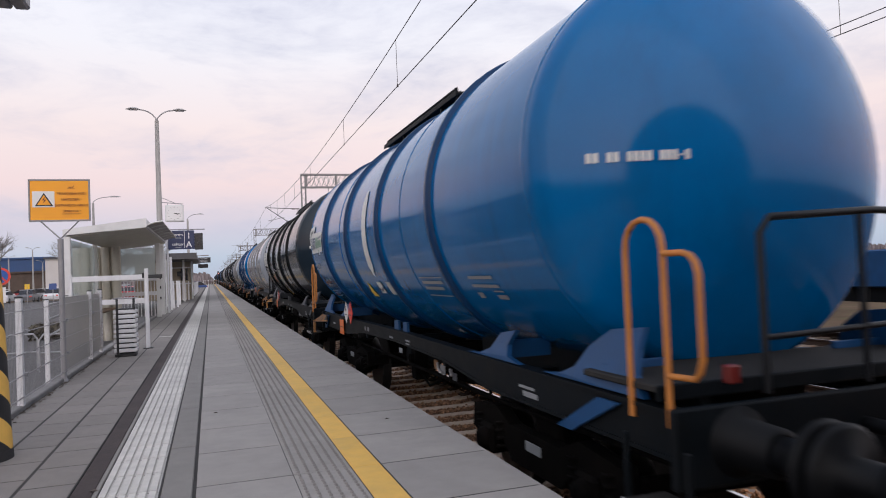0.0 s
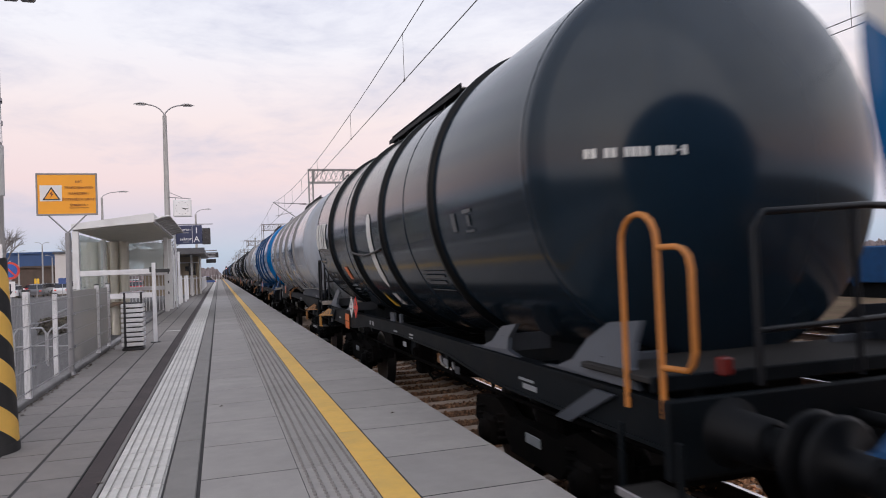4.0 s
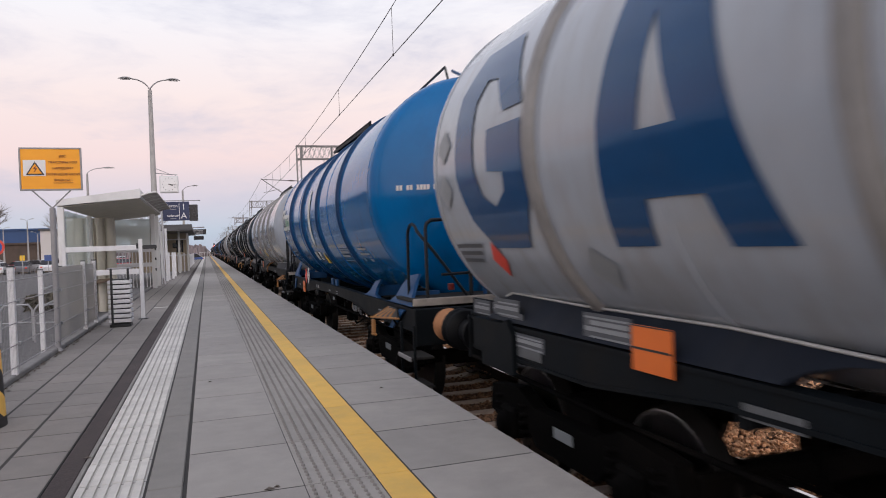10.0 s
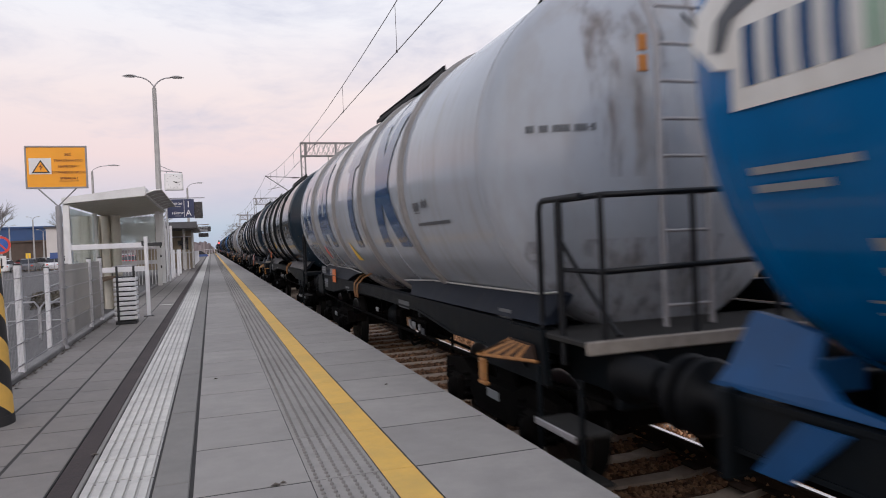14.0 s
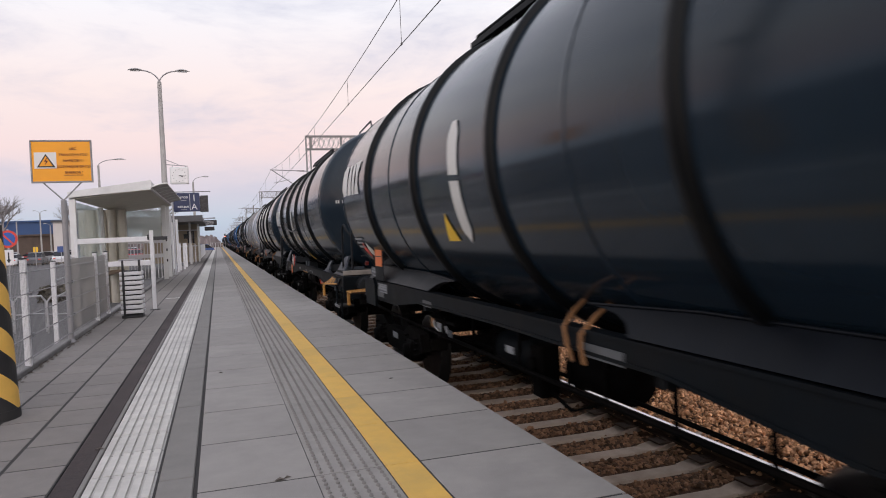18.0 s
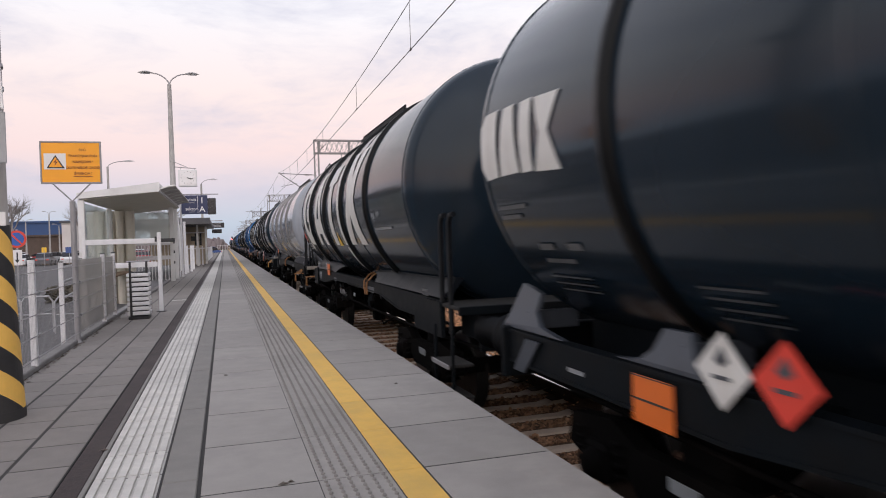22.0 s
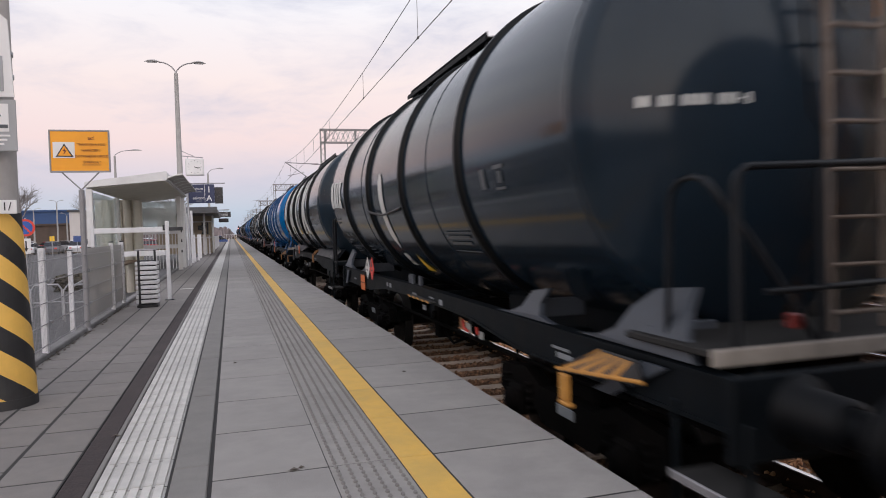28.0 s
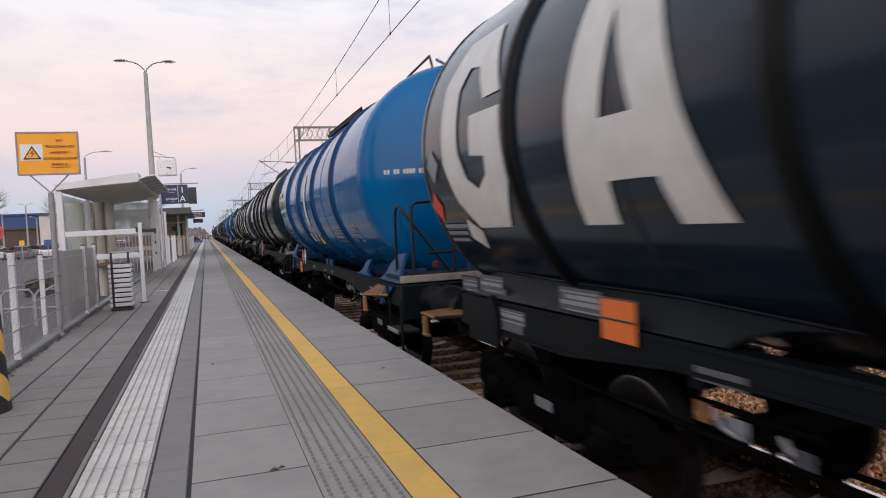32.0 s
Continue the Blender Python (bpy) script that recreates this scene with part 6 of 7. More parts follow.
def walkway(w, y0, y1, pale, up=0.0, detail=True):
    wk = part("walkway", Shape().box(-0.55, 0.55, y0, y1, 4.11 + up, 4.14 + up, 0.006), DECK, w)
    edge = Shape()
    for x in (-0.57, 0.55):
        edge.box(x, x + 0.02, y0, y1, 4.085 + up, 4.15 + up, 0.004)
    part("walkway_edge", edge, FRAME, wk)
    n = 6 if detail else 2
    for k in range(n):
        y = y0 + (y1 - y0) * (k + 0.1) / n
        part("walkway_bracket", Shape().box(-0.54, -0.50, y, y + 0.05, 3.92, 4.10 + up, 0.004), FRAME, wk)
        part("walkway_bracket", Shape().box(0.50, 0.54, y, y + 0.05, 3.92, 4.10 + up, 0.004), FRAME, wk)
    part("manhole", Shape().lathe([(3.98, 0.30), (4.13 + up, 0.30), (4.14 + up, 0.34), (4.18 + up, 0.34), (4.20 + up, 0.28)], "z", (0, (y0 + y1) / 2, 0), 22), pale, w)
    part("folded_rail", Shape().tube([(-0.52, y0 + 0.1, 4.15 + up), (-0.52, y0 + 0.1, 4.20 + up), (-0.52, y1 - 0.1, 4.20 + up), (-0.52, y1 - 0.1, 4.15 + up)], 0.016, 6), FRAME, w)


def top_rail(w, y0, y1):
    part("ladder_top_rail", Shape().tube([(-0.30, y0, 4.10), (-0.30, y0 + 0.15, 4.36), (-0.30, y1 - 0.4, 4.30), (-0.30, y1, 4.12)], 0.018, 6), HAND_BLACK, w)


def end_ladder(w, x, tank_y, mat, side):
    ld = Shape()
    for s in (-0.2, 0.2):
        ld = Shape().tube([(x + s, tank_y - 0.42, 1.30), (x + s, tank_y - 0.42, 3.4), (x + s, tank_y - 0.10, 4.05), (x + s, tank_y + 0.45, 4.28)], 0.022, 6)
        la = part("ladder_rail", ld, mat, w)
    for k in range(9):
        part("rung", Shape().tube([(x - 0.2, tank_y - 0.42, 1.45 + k * 0.27), (x + 0.2, tank_y - 0.42, 1.45 + k * 0.27)], 0.014, 6), mat, la)
    if side > 0:
        part("lamp_box", Shape().box(x + 0.34, x + 0.46, tank_y - 0.40, tank_y - 0.28, 2.70, 2.87, 0.01), BOX_CREAM, w, "cream enamel lamp box")
    for z in (3.15, 3.30):
        part("warning_plate", Shape().box(x + side * 0.27 - 0.035, x + side * 0.27 + 0.035, tank_y - 0.36, tank_y - 0.34, z, z + 0.12, 0.004), RAIL_ORANGE, w, "orange hanging warning plate")
    part("conduit", Shape().tube([(x - side * 0.32, tank_y + 0.1, 3.85), (x - side * 0.30, tank_y - 0.34, 3.4), (x - side * 0.26, tank_y - 0.36, 2.6), (x - side * 0.2, tank_y - 0.40, 2.45)], 0.010, 6), BOGIE, w)


def dome_layer(w, x0, x1, z0, z1, seam, mat, lift=0.006):
    """Rust that ran down the dished end, a pale film, or sky sheen painted on it."""
    nx, nz, v = 16, 18, []
    for k in range(nz + 1):
        for i in range(nx + 1):
            x, z = x0 + (x1 - x0) * i / nx, z0 + (z1 - z0) * k / nz - tank_axis(seam)
            q = min(1.0, R_TANK * 0.965 / max(0.01, math.hypot(x, z)))
            v.append((x * q, tank_end_y(x * q, z * q + tank_axis(seam), seam) - lift, z * q + tank_axis(seam)))
    f = [(k * (nx + 1) + i, k * (nx + 1) + i + 1, (k + 1) * (nx + 1) + i + 1, (k + 1) * (nx + 1) + i) for k in range(nz) for i in range(nx)]
    part("rust_sheen_layer", Shape().add(v, f, True), mat, w, "thin layer of rust runs, pale film or painted sheen")


def end_deck(w, y0, y1, pale_edge, up=0.0):
    dk = part("end_platform", Shape().box(-1.22, 1.22, y0, y1, 1.26 + up, 1.30 + up, 0.008), DECK, w)
    part("deck_edge", Shape().box(-1.24, 1.24, y0 - 0.03, y0 - 0.002, 1.22 + up, 1.31 + up, 0.008), DECK_EDGE if pale_edge else FRAME, dk)
    for x in (-0.9, 0.9):
        part("deck_bracket", Shape().box(x - 0.03, x + 0.03, y0 + 0.02, y1, 1.1, 1.259 + up, 0.005), FRAME, dk)


def end_rails(w, y, yb):
    """Black guard rails round the end platform."""
    for z in (2.24, 1.74):
        part("guard_rail", Shape().tube([(-1.06, yb, z - (0.5 if z < 2 else 0)), (-1.06, yb - 0.05, z), (-1.06, y, z), (0.2, y, z + 0.03), (1.06, y, z), (1.06, yb, z)], 0.021, 8), HAND_BLACK, w)
    for x, yy in ((-1.06, y), (-0.35, y), (0.35, y), (1.06, y), (-1.06, yb)):
        part("guard_post", Shape().tube([(x, yy, 1.28), (x, yy, 2.25)], 0.021, 8), HAND_BLACK, w)
    part("guard_brace", Shape().tube([(-1.06, yb + 0.02, 2.0), (-1.0, (y + yb) / 2, 1.62), (-0.95, y, 1.32)], 0.018, 6), HAND_BLACK, w)
    part("brake_wheel", Shape().tube([(0.55 + 0.2 * math.cos(k * 0.5236), y + 0.14, 2.0 + 0.2 * math.sin(k * 0.5236)) for k in range(12)], 0.016, 6, closed=True), HAND_BLACK, w)


def flat_plate(y0, y1, z0, z1, x=-1.222, t=0.008):
    return Shape().box(x - t, x, y0, y1, z0, z1, 0.003)


def diamond(w, y, z, mat, mark):
    d = part("hazard_placard", Shape().prism([(y, z - 0.185), (y + 0.19, z), (y, z + 0.185), (y - 0.19, z)], "x", -1.262, -1.252), mat, w)
    s = Shape().prism([(y, z + 0.02), (y + 0.05, z + 0.05), (y, z + 0.12), (y - 0.05, z + 0.05)], "x", -1.267, -1.2625)
    s.box(-1.267, -1.2625, y - 0.06, y + 0.06, z - 0.04, z - 0.02)
    part("placard_mark", s, mark, d)


def orange_plate(w, y0, y1, z0, z1, x=-1.232):
    zm = (z0 + z1) / 2
    o = part("hazard_plate", flat_plate(y0, y1, z0, z1, x), MARK_ORANGE, w, "orange two-field hazard plate")
    part("plate_divider", flat_plate(y0 + 0.01, y1 - 0.01, zm - 0.006, zm + 0.006, x - 0.0085, 0.003), BLACK_PAINT, o)
    part("plate_divider", flat_plate(y0, y1, z1 - 0.008, z1 - 0.001, x - 0.0085, 0.003), BLACK_PAINT, o)


LEN_A, LEN_B = 13.037, 13.80


def wagon_a(label, paint, band, saddle, detail=True, orange_rails=False, logo="blue", red_first=False, conduit=False, swapped=False, primed=False):
    """Tank wagon with an end platform, carried on flared saddles."""
    L = LEN_A
    TILT[:] = [0.017, 6.95]
    w = thing("tank_wagon", label, "tank wagon", "tank wagons of the goods train")
    part("tank", tank_shape(1.77, 12.14), paint, w)
    for y in (3.90, 6.10, 8.19, 10.30):
        part("stiffening_ring", hoop(y, 0.11, 0.045), band, w)
    for y in (1.80, 5.0, 8.78, 12.10):
        part("weld_seam", hoop(y, 0.03, 0.006), paint, w)
    frame_parts(w, L, 1.235, 0.97, 1.21, 0.11, 0.03)
    buffers(w, L, BUFFER_ORANGE if primed else BUFFER, detail)
    bogie(w, 2.75, detail)
    bogie(w, 10.3, detail)
    underparts(w, L, detail, red=logo == "dark")
    # flared saddle plates that rise outwards under both tank ends
    saddles = (
        [(2.25, 1.250), (1.98, 1.275), (1.80, 1.34), (1.70, 1.48), (1.50, 1.60), (1.16, 1.63), (1.15, 1.50), (1.10, 1.36), (0.98, 1.250)],
        [(3.80, 1.250), (3.48, 1.270), (3.28, 1.33), (3.18, 1.46), (2.90, 1.50), (2.96, 1.38), (2.90, 1.29), (2.65, 1.250)],
        [(10.75, 1.250), (10.50, 1.275), (10.40, 1.34), (10.36, 1.46), (10.12, 1.46), (10.04, 1.34), (9.90, 1.275), (9.65, 1.250)],
        [(12.56, 1.250), (12.52, 1.275), (12.47, 1.36), (12.42, 1.60), (12.24, 1.58), (12.02, 1.54), (12.0, 1.40), (11.84, 1.30), (11.45, 1.250)],
    )
    for ya, yb in ((1.55, 5.1), (9.3, 12.2)):
        part("tank_support", Shape().box(-0.55, 0.55, ya, yb, 1.00, 1.31, 0.02), FRAME, w)
    for out in saddles:
        for s in (-1, 1):
            sh = Shape().prism(out, "x", min(s * 1.195, s * 1.15), max(s * 1.195, s * 1.15))
            sh.v = [(x * (1 - 0.36 * max(0.0, z - 1.28)), y, z) for x, y, z in sh.v]
            so = part("saddle", sh, saddle, w)
            yc = (out[2][0] + out[-2][0]) / 2
            part("saddle_web", Shape().box(min(s * 1.15, s * 0.70), max(s * 1.15, s * 0.70), yc - 0.02, yc + 0.02, 1.25, 1.40, 0.006), saddle, so)
    walkway(w, 5.55, 9.3, paint, 0.05, detail)
    end_deck(w, 0.80, 1.60, not orange_rails, 0.05)
    if not orange_rails:
        step(w, 2.06, paint=STEP_YELLOW if logo == "blue" else STEP_ORANGE, dark=BLACK_PAINT, striped=detail)
    if logo == "black" or orange_rails:
        step(w, 12.50, paint=STEP_YELLOW if logo == "blue" else STEP_ORANGE, dark=BLACK_PAINT)
    low_steps(w, 0.42, 0.92)
    if detail:
        for ya, yb in (((6.54, 6.66), (6.93, 7.17)) if logo != "blue" else ((6.11, 6.31), (6.56, 6.77)) if swapped else ((6.05, 6.25), (6.47, 6.69))):
            part("outlet_guard", Shape().prism([(ya, 1.262), (yb, 1.262), (yb - 0.01, 1.38), (ya + 0.01, 1.38)], "x", -1.17, -1.14), saddle, w)
        for ya, yb, za, zb in ((8.30, 8.39, 1.13, 1.19), (8.08, 8.20, 1.13, 1.19), (6.60, 6.80, 1.14, 1.165), (5.80, 5.98, 1.16, 1.18), (5.80, 5.98, 1.12, 1.14), (2.35, 2.62, 1.09, 1.11), (2.30, 2.55, 1.03, 1.07), (11.12, 11.34, 1.06, 1.09)):
            part("frame_marking", flat_plate(ya, yb, za, zb, -1.2145, 0.003), MARK_GREY, w)
        if logo == "dark":
            part("frame_notice", flat_plate(5.44, 5.58, 1.11, 1.18, -1.2145, 0.004), MARK_GREY, w)
            bar = part("foot_board", Shape().box(-1.30, -1.225, 5.68, 6.72, 1.125, 1.145, 0.004), BLACK_PAINT, w)
            for k in range(5):
                part("hazard_dash", Shape().prism([(5.72 + 0.21 * k, 1.122), (5.82 + 0.21 * k, 1.122), (5.86 + 0.21 * k, 1.148), (5.76 + 0.21 * k, 1.148)], "x", -1.304, -1.3005), STEP_ORANGE, bar)
    # slanting strut from the solebar to the headstock
    for ya, yb in ((1.30, 1.95), (L - 1.15, L - 0.80)):
        part("corner_strut", Shape().prism([(ya + 0.10, 1.20), (yb, 0.93), (yb - 0.20, 0.93), (ya - 0.14, 1.20)], "x", -1.245, -1.2225), saddle, w)
    if orange_rails:
        part("grab_rail", Shape().tube([(-1.22, 1.05, 1.15), (-1.22, 1.05, 2.08), (-1.22, 1.037, 2.15), (-1.22, 1.0, 2.205), (-1.22, 0.945, 2.24), (-1.22, 0.875, 2.253), (-1.22, 0.805, 2.24), (-1.22, 0.75, 2.205), (-1.22, 0.713, 2.15), (-1.22, 0.70, 2.08), (-1.22, 0.70, 1.15)], 0.018, 8), RAIL_ORANGE, w, "orange grab rail")
        part("grab_rail", Shape().tube([(-1.22, 0.70, 2.06), (-1.22, 0.54, 2.06), (-1.22, 0.48, 2.045), (-1.22, 0.44, 2.01), (-1.22, 0.42, 1.95), (-1.22, 0.42, 1.53), (-1.22, 0.44, 1.47), (-1.22, 0.48, 1.43), (-1.22, 0.70, 1.42)], 0.017, 8), RAIL_ORANGE, w, "orange grab rail")
        part("guard_rail", Shape().tube([(-0.62, 0.66, 1.28), (-0.62, 0.66, 2.15), (-0.55, 0.66, 2.24), (0.2, 0.66, 2.27), (1.0, 0.66, 2.24), (1.06, 0.66, 2.15), (1.06, 0.66, 1.28)], 0.022, 8), HAND_BLACK, w)
        part("guard_rail", Shape().tube([(-0.62, 0.66, 1.58), (1.06, 0.66, 1.62)], 0.018, 8), HAND_BLACK, w)
        part("guard_post", Shape().tube([(0.1, 0.66, 1.28), (0.1, 0.66, 2.25)], 0.02, 8), HAND_BLACK, w)
        part("tail_lens", Shape().box(-0.92, -0.84, 0.60, 0.66, 1.36, 1.46, 0.01), TAIL_RED, w)
    else:
        part("guard_rail", Shape().tube([(-1.04, 0.84, 1.33), (-1.04, 0.84, 2.16), (-1.025, 0.84, 2.22), (-0.97, 0.84, 2.26), (0.2, 0.84, 2.29), (1.0, 0.84, 2.27), (1.06, 0.84, 2.2), (1.06, 0.84, 1.33)], 0.021, 8), HAND_BLACK, w)
        part("guard_rail", Shape().tube([(-0.86, 0.84, 1.62), (1.06, 0.84, 1.66)], 0.018, 8), HAND_BLACK, w)
        part("guard_post", Shape().tube([(-0.50, 0.84, 1.33), (-0.50, 0.84, 2.27)], 0.026, 8), HAND_BLACK, w)
        part("grab_rail", Shape().tube([(-1.14, 1.29, 1.33), (-1.14, 1.25, 2.08), (-1.14, 1.22, 2.16), (-1.14, 1.15, 2.21), (-1.14, 1.05, 2.225), (-1.14, 0.94, 2.20), (-1.13, 0.87, 2.13), (-0.95, 0.85, 1.90), (-0.74, 0.85, 1.62), (-0.55, 0.85, 1.36)], 0.019, 8), HAND_BLACK, w)
        end_ladder(w, -0.04, 1.47, LADDER_TAN if logo != "blue" else BLUE_STEEL, 1)
        dome_layer(w, -0.15, 1.3, 1.35, 3.85, 1.77, STAIN)
        if logo != "blue":
            dome_layer(w, -1.42, 1.42, 1.2, 4.0, 1.77, END_FILM, 0.011)
            dome_layer(w, 0.05, 1.42, 1.3, 4.0, 1.77, TAN_SHEEN, 0.016)
        part("tail_lens", Shape().box(-0.82, -0.75, 0.72, 0.768, 1.44, 1.52, 0.01), TAIL_RED, w)
        top_rail(w, 1.9, 3.6)
    # markings on the tank side
    dark = logo != "blue"
    sy, dz = ((0.44 if dark else 0.30) if swapped else 0.0), (-0.24 if dark else 0.0)
    ty, py, ny = ((6.56, 7.68, 7.24) if dark else (6.48, 7.51, 7.04)) if swapped else (7.45, 6.16, 6.78)
    if dark:
        py = 6.70
    part("identification_slash", decal([[(7.02 + sy, 2.12 + dz), (6.89 + sy, 1.97 + dz), (6.76 + sy, 2.12 + dz), (6.76 + sy, 2.95 + 1.25 * dz), (6.84 + sy, 3.12 + 1.55 * dz), (6.94 + sy, 3.12 + 1.55 * dz), (7.02 + sy, 2.95 + 1.25 * dz)]]), MARK_WHITE, w)
    part("warning_triangle", decal([[(ty + 0.34, 1.68 + dz), (ty + 0.02, 1.68 + dz), (ty + 0.18, 1.91 + dz)]]), MARK_YELLOW, w)
    if not dark:
        part("notice_plate", decal([[(py + 0.34, 1.73), (py, 1.73), (py, 1.90), (py + 0.34, 1.90)]]), MARK_PLATE, w)
    no = part("notice_plate", decal([[(ny + 0.24, 1.74 + dz), (ny, 1.74 + dz), (ny, 1.90 + dz), (ny + 0.24, 1.90 + dz)]]), MARK_WHITE, w)
    part("notice_mark", decal([[(ny + 0.24, 1.83 + dz), (ny + 0.12, 1.79 + dz), (ny, 1.84 + dz), (ny, 1.81 + dz), (ny + 0.12, 1.765 + dz), (ny + 0.24, 1.80 + dz)]], 0.014, 0.02), MARK_DARK, no)
    table = bars(4.88, 1.945, (0.76,), 0.012) + bars(4.84, 1.885, (0.66, 0.60), 0.032, 0.062) + bars(4.86, 1.755, (0.74,), 0.012)
    if dark:
        table += bars(3.38, 2.30, (0.11,), 0.16) + bars(3.06, 2.28, (0.20,), 0.02) + bars(3.06, 2.44, (0.20,), 0.03) + bars(2.99, 2.33, (0.07,), 0.09)
    else:
        table += bars(3.39, 1.935, (0.53,), 0.028) + bars(3.40, 1.862, (0.58,), 0.026) + bars(3.38, 1.765, (0.11,), 0.05) + bars(2.99, 1.825, (0.20,), 0.012) + bars(2.97, 1.765, (0.19,), 0.036)
    for line in table:
        part("table_line", decal([line]), MARK_FAINT if dark else MARK_GREY, w)
    part("notice_text", decal(bars(12.0, 2.20, (0.5, 0.36), 0.03, 0.07) + bars(11.57, 1.90, (0.23,), 0.045) + bars(11.14, 1.90, (0.19,), 0.045) + bars(11.58, 1.81, (0.44,), 0.03) + bars(11.72, 1.70, (0.62, 0.60, 0.58), 0.012, 0.05) + (bars(9.98, 1.715, (0.46, 0.46, 0.46, 0.46), 0.014, 0.056) if dark else [])), MARK_FAINT if dark else MARK_GREY, w)
    # number on the dished end
    if detail:
        number_bars(w, -1.20, 0.039, 2.655, 0.062, 1.77, MARK_WHITE)
    if logo == "blue":
        lg = part("maker_mark", decal([[(12.02, 2.45), (12.0, 2.61), (12.10, 2.63), (12.23, 2.76), (12.20, 2.88), (12.10, 2.97), (11.55, 2.99), (11.62, 2.845), (10.64, 2.82), (10.69, 2.455), (11.0, 2.455), (11.03, 2.405), (11.14, 2.405), (11.17, 2.453)]]), MARK_WHITE, w, "pale maker's panel with navy and green bars")
        part("mark_bar", decal([[(11.93 - 0.13 * k, 2.53), (11.86 - 0.13 * k, 2.53), (11.86 - 0.13 * k, 2.755), (11.93 - 0.13 * k, 2.755)] for k in range(4)], 0.014), MARK_BLUE, lg)
        part("mark_bar", decal([[(11.40 - 0.085 * k, 2.535), (11.345 - 0.085 * k, 2.535), (11.345 - 0.085 * k, 2.745), (11.40 - 0.085 * k, 2.745)] for k in range(3)]
                               + [[(11.13 - 0.11 * k, 2.545), (11.05 - 0.11 * k, 2.545), (11.05 - 0.11 * k, 2.675), (11.13 - 0.11 * k, 2.675)] for k in range(4)] + [[(11.13, 2.43), (11.05, 2.43), (11.05, 2.50), (11.13, 2.50)]], 0.014), MARK_GREEN, lg)
        part("mark_bar", decal([[(11.14, 2.70), (10.70, 2.715), (10.70, 2.765), (11.14, 2.735)]], 0.014), MARK_GREY, lg)
        part("mark_swirl", decal([[(12.10, 2.70), (12.04, 2.68), (11.98, 2.80), (11.72, 2.90), (11.98, 2.90), (12.08, 2.82)], [(11.95, 2.83), (11.72, 2.85), (11.74, 2.87), (11.95, 2.87)]], 0.014), MARK_DARK, lg)
    else:
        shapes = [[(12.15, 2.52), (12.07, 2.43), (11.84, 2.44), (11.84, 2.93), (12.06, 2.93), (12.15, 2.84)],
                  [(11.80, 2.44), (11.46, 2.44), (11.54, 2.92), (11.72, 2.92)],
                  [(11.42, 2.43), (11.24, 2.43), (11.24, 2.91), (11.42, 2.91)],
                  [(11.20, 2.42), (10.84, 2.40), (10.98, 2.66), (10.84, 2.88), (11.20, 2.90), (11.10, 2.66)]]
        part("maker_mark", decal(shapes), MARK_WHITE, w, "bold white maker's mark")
        if logo == "black":
            part("upper_plate", decal([[(9.60, 1.84), (9.32, 1.84), (9.34, 2.05), (9.62, 2.05)]]), MARK_ORANGE, w)
            part("small_text", decal(bars(9.7, 1.72, (0.30, 0.28), 0.035, 0.07)), MARK_GREY, w)
    if conduit:
        part("conduit", Shape().tube([(-1.50, 8.25, 2.27), (-1.49, 7.7, 2.215), (-1.49, 7.25, 2.19), (-1.49, 6.9, 2.20), (-1.50, 6.15, 2.245)], 0.016, 6), band, w)
    a, b = ((MARK_RED, MARK_WHITE) if red_first else (MARK_WHITE, MARK_RED))
    orange_plate(w, 10.12, 10.50, 0.93, 1.20)
    diamond(w, 9.71, 1.345, a, MARK_DARK)
    diamond(w, 9.32, 1.355, b, MARK_DARK)
    return w


def tank_end_y(x, z, seam):
    """How far along the dished head lies at a point of its face."""
    r = min(R_TANK - 0.002, math.hypot(x, z - tank_axis(seam)))
    if r > R_CROWN * (R_TANK - R_KNUCKLE) / (R_CROWN - R_KNUCKLE):
        return seam - math.sqrt(R_KNUCKLE ** 2 - (r - R_TANK + R_KNUCKLE) ** 2)
    return seam + HEAD - math.sqrt(R_CROWN ** 2 - r * r)


def number_bars(w, x, pitch, z, h, seam, mat):
    """The vehicle number on the dished end, one plain bar for each figure."""
    for k, mark in enumerate("xx xx xxxx xxx-x"):
        if mark == " ":
            continue
        a, b = x + k * pitch, x + (k + 0.72) * pitch
        za, zb = (z, z + h) if mark == "x" else (z + h * 0.42, z + h * 0.58)
        v = [(q, tank_end_y(q, zz, seam) - lift, zz) for lift in (0.008, 0.0) for zz in (za, zb) for q in (a, b)]
        part("number_bar", Shape().add(v, [(0, 1, 3, 2), (4, 6, 7, 5), (0, 2, 6, 4), (1, 5, 7, 3), (2, 3, 7, 6), (0, 4, 5, 1)]), mat, w)


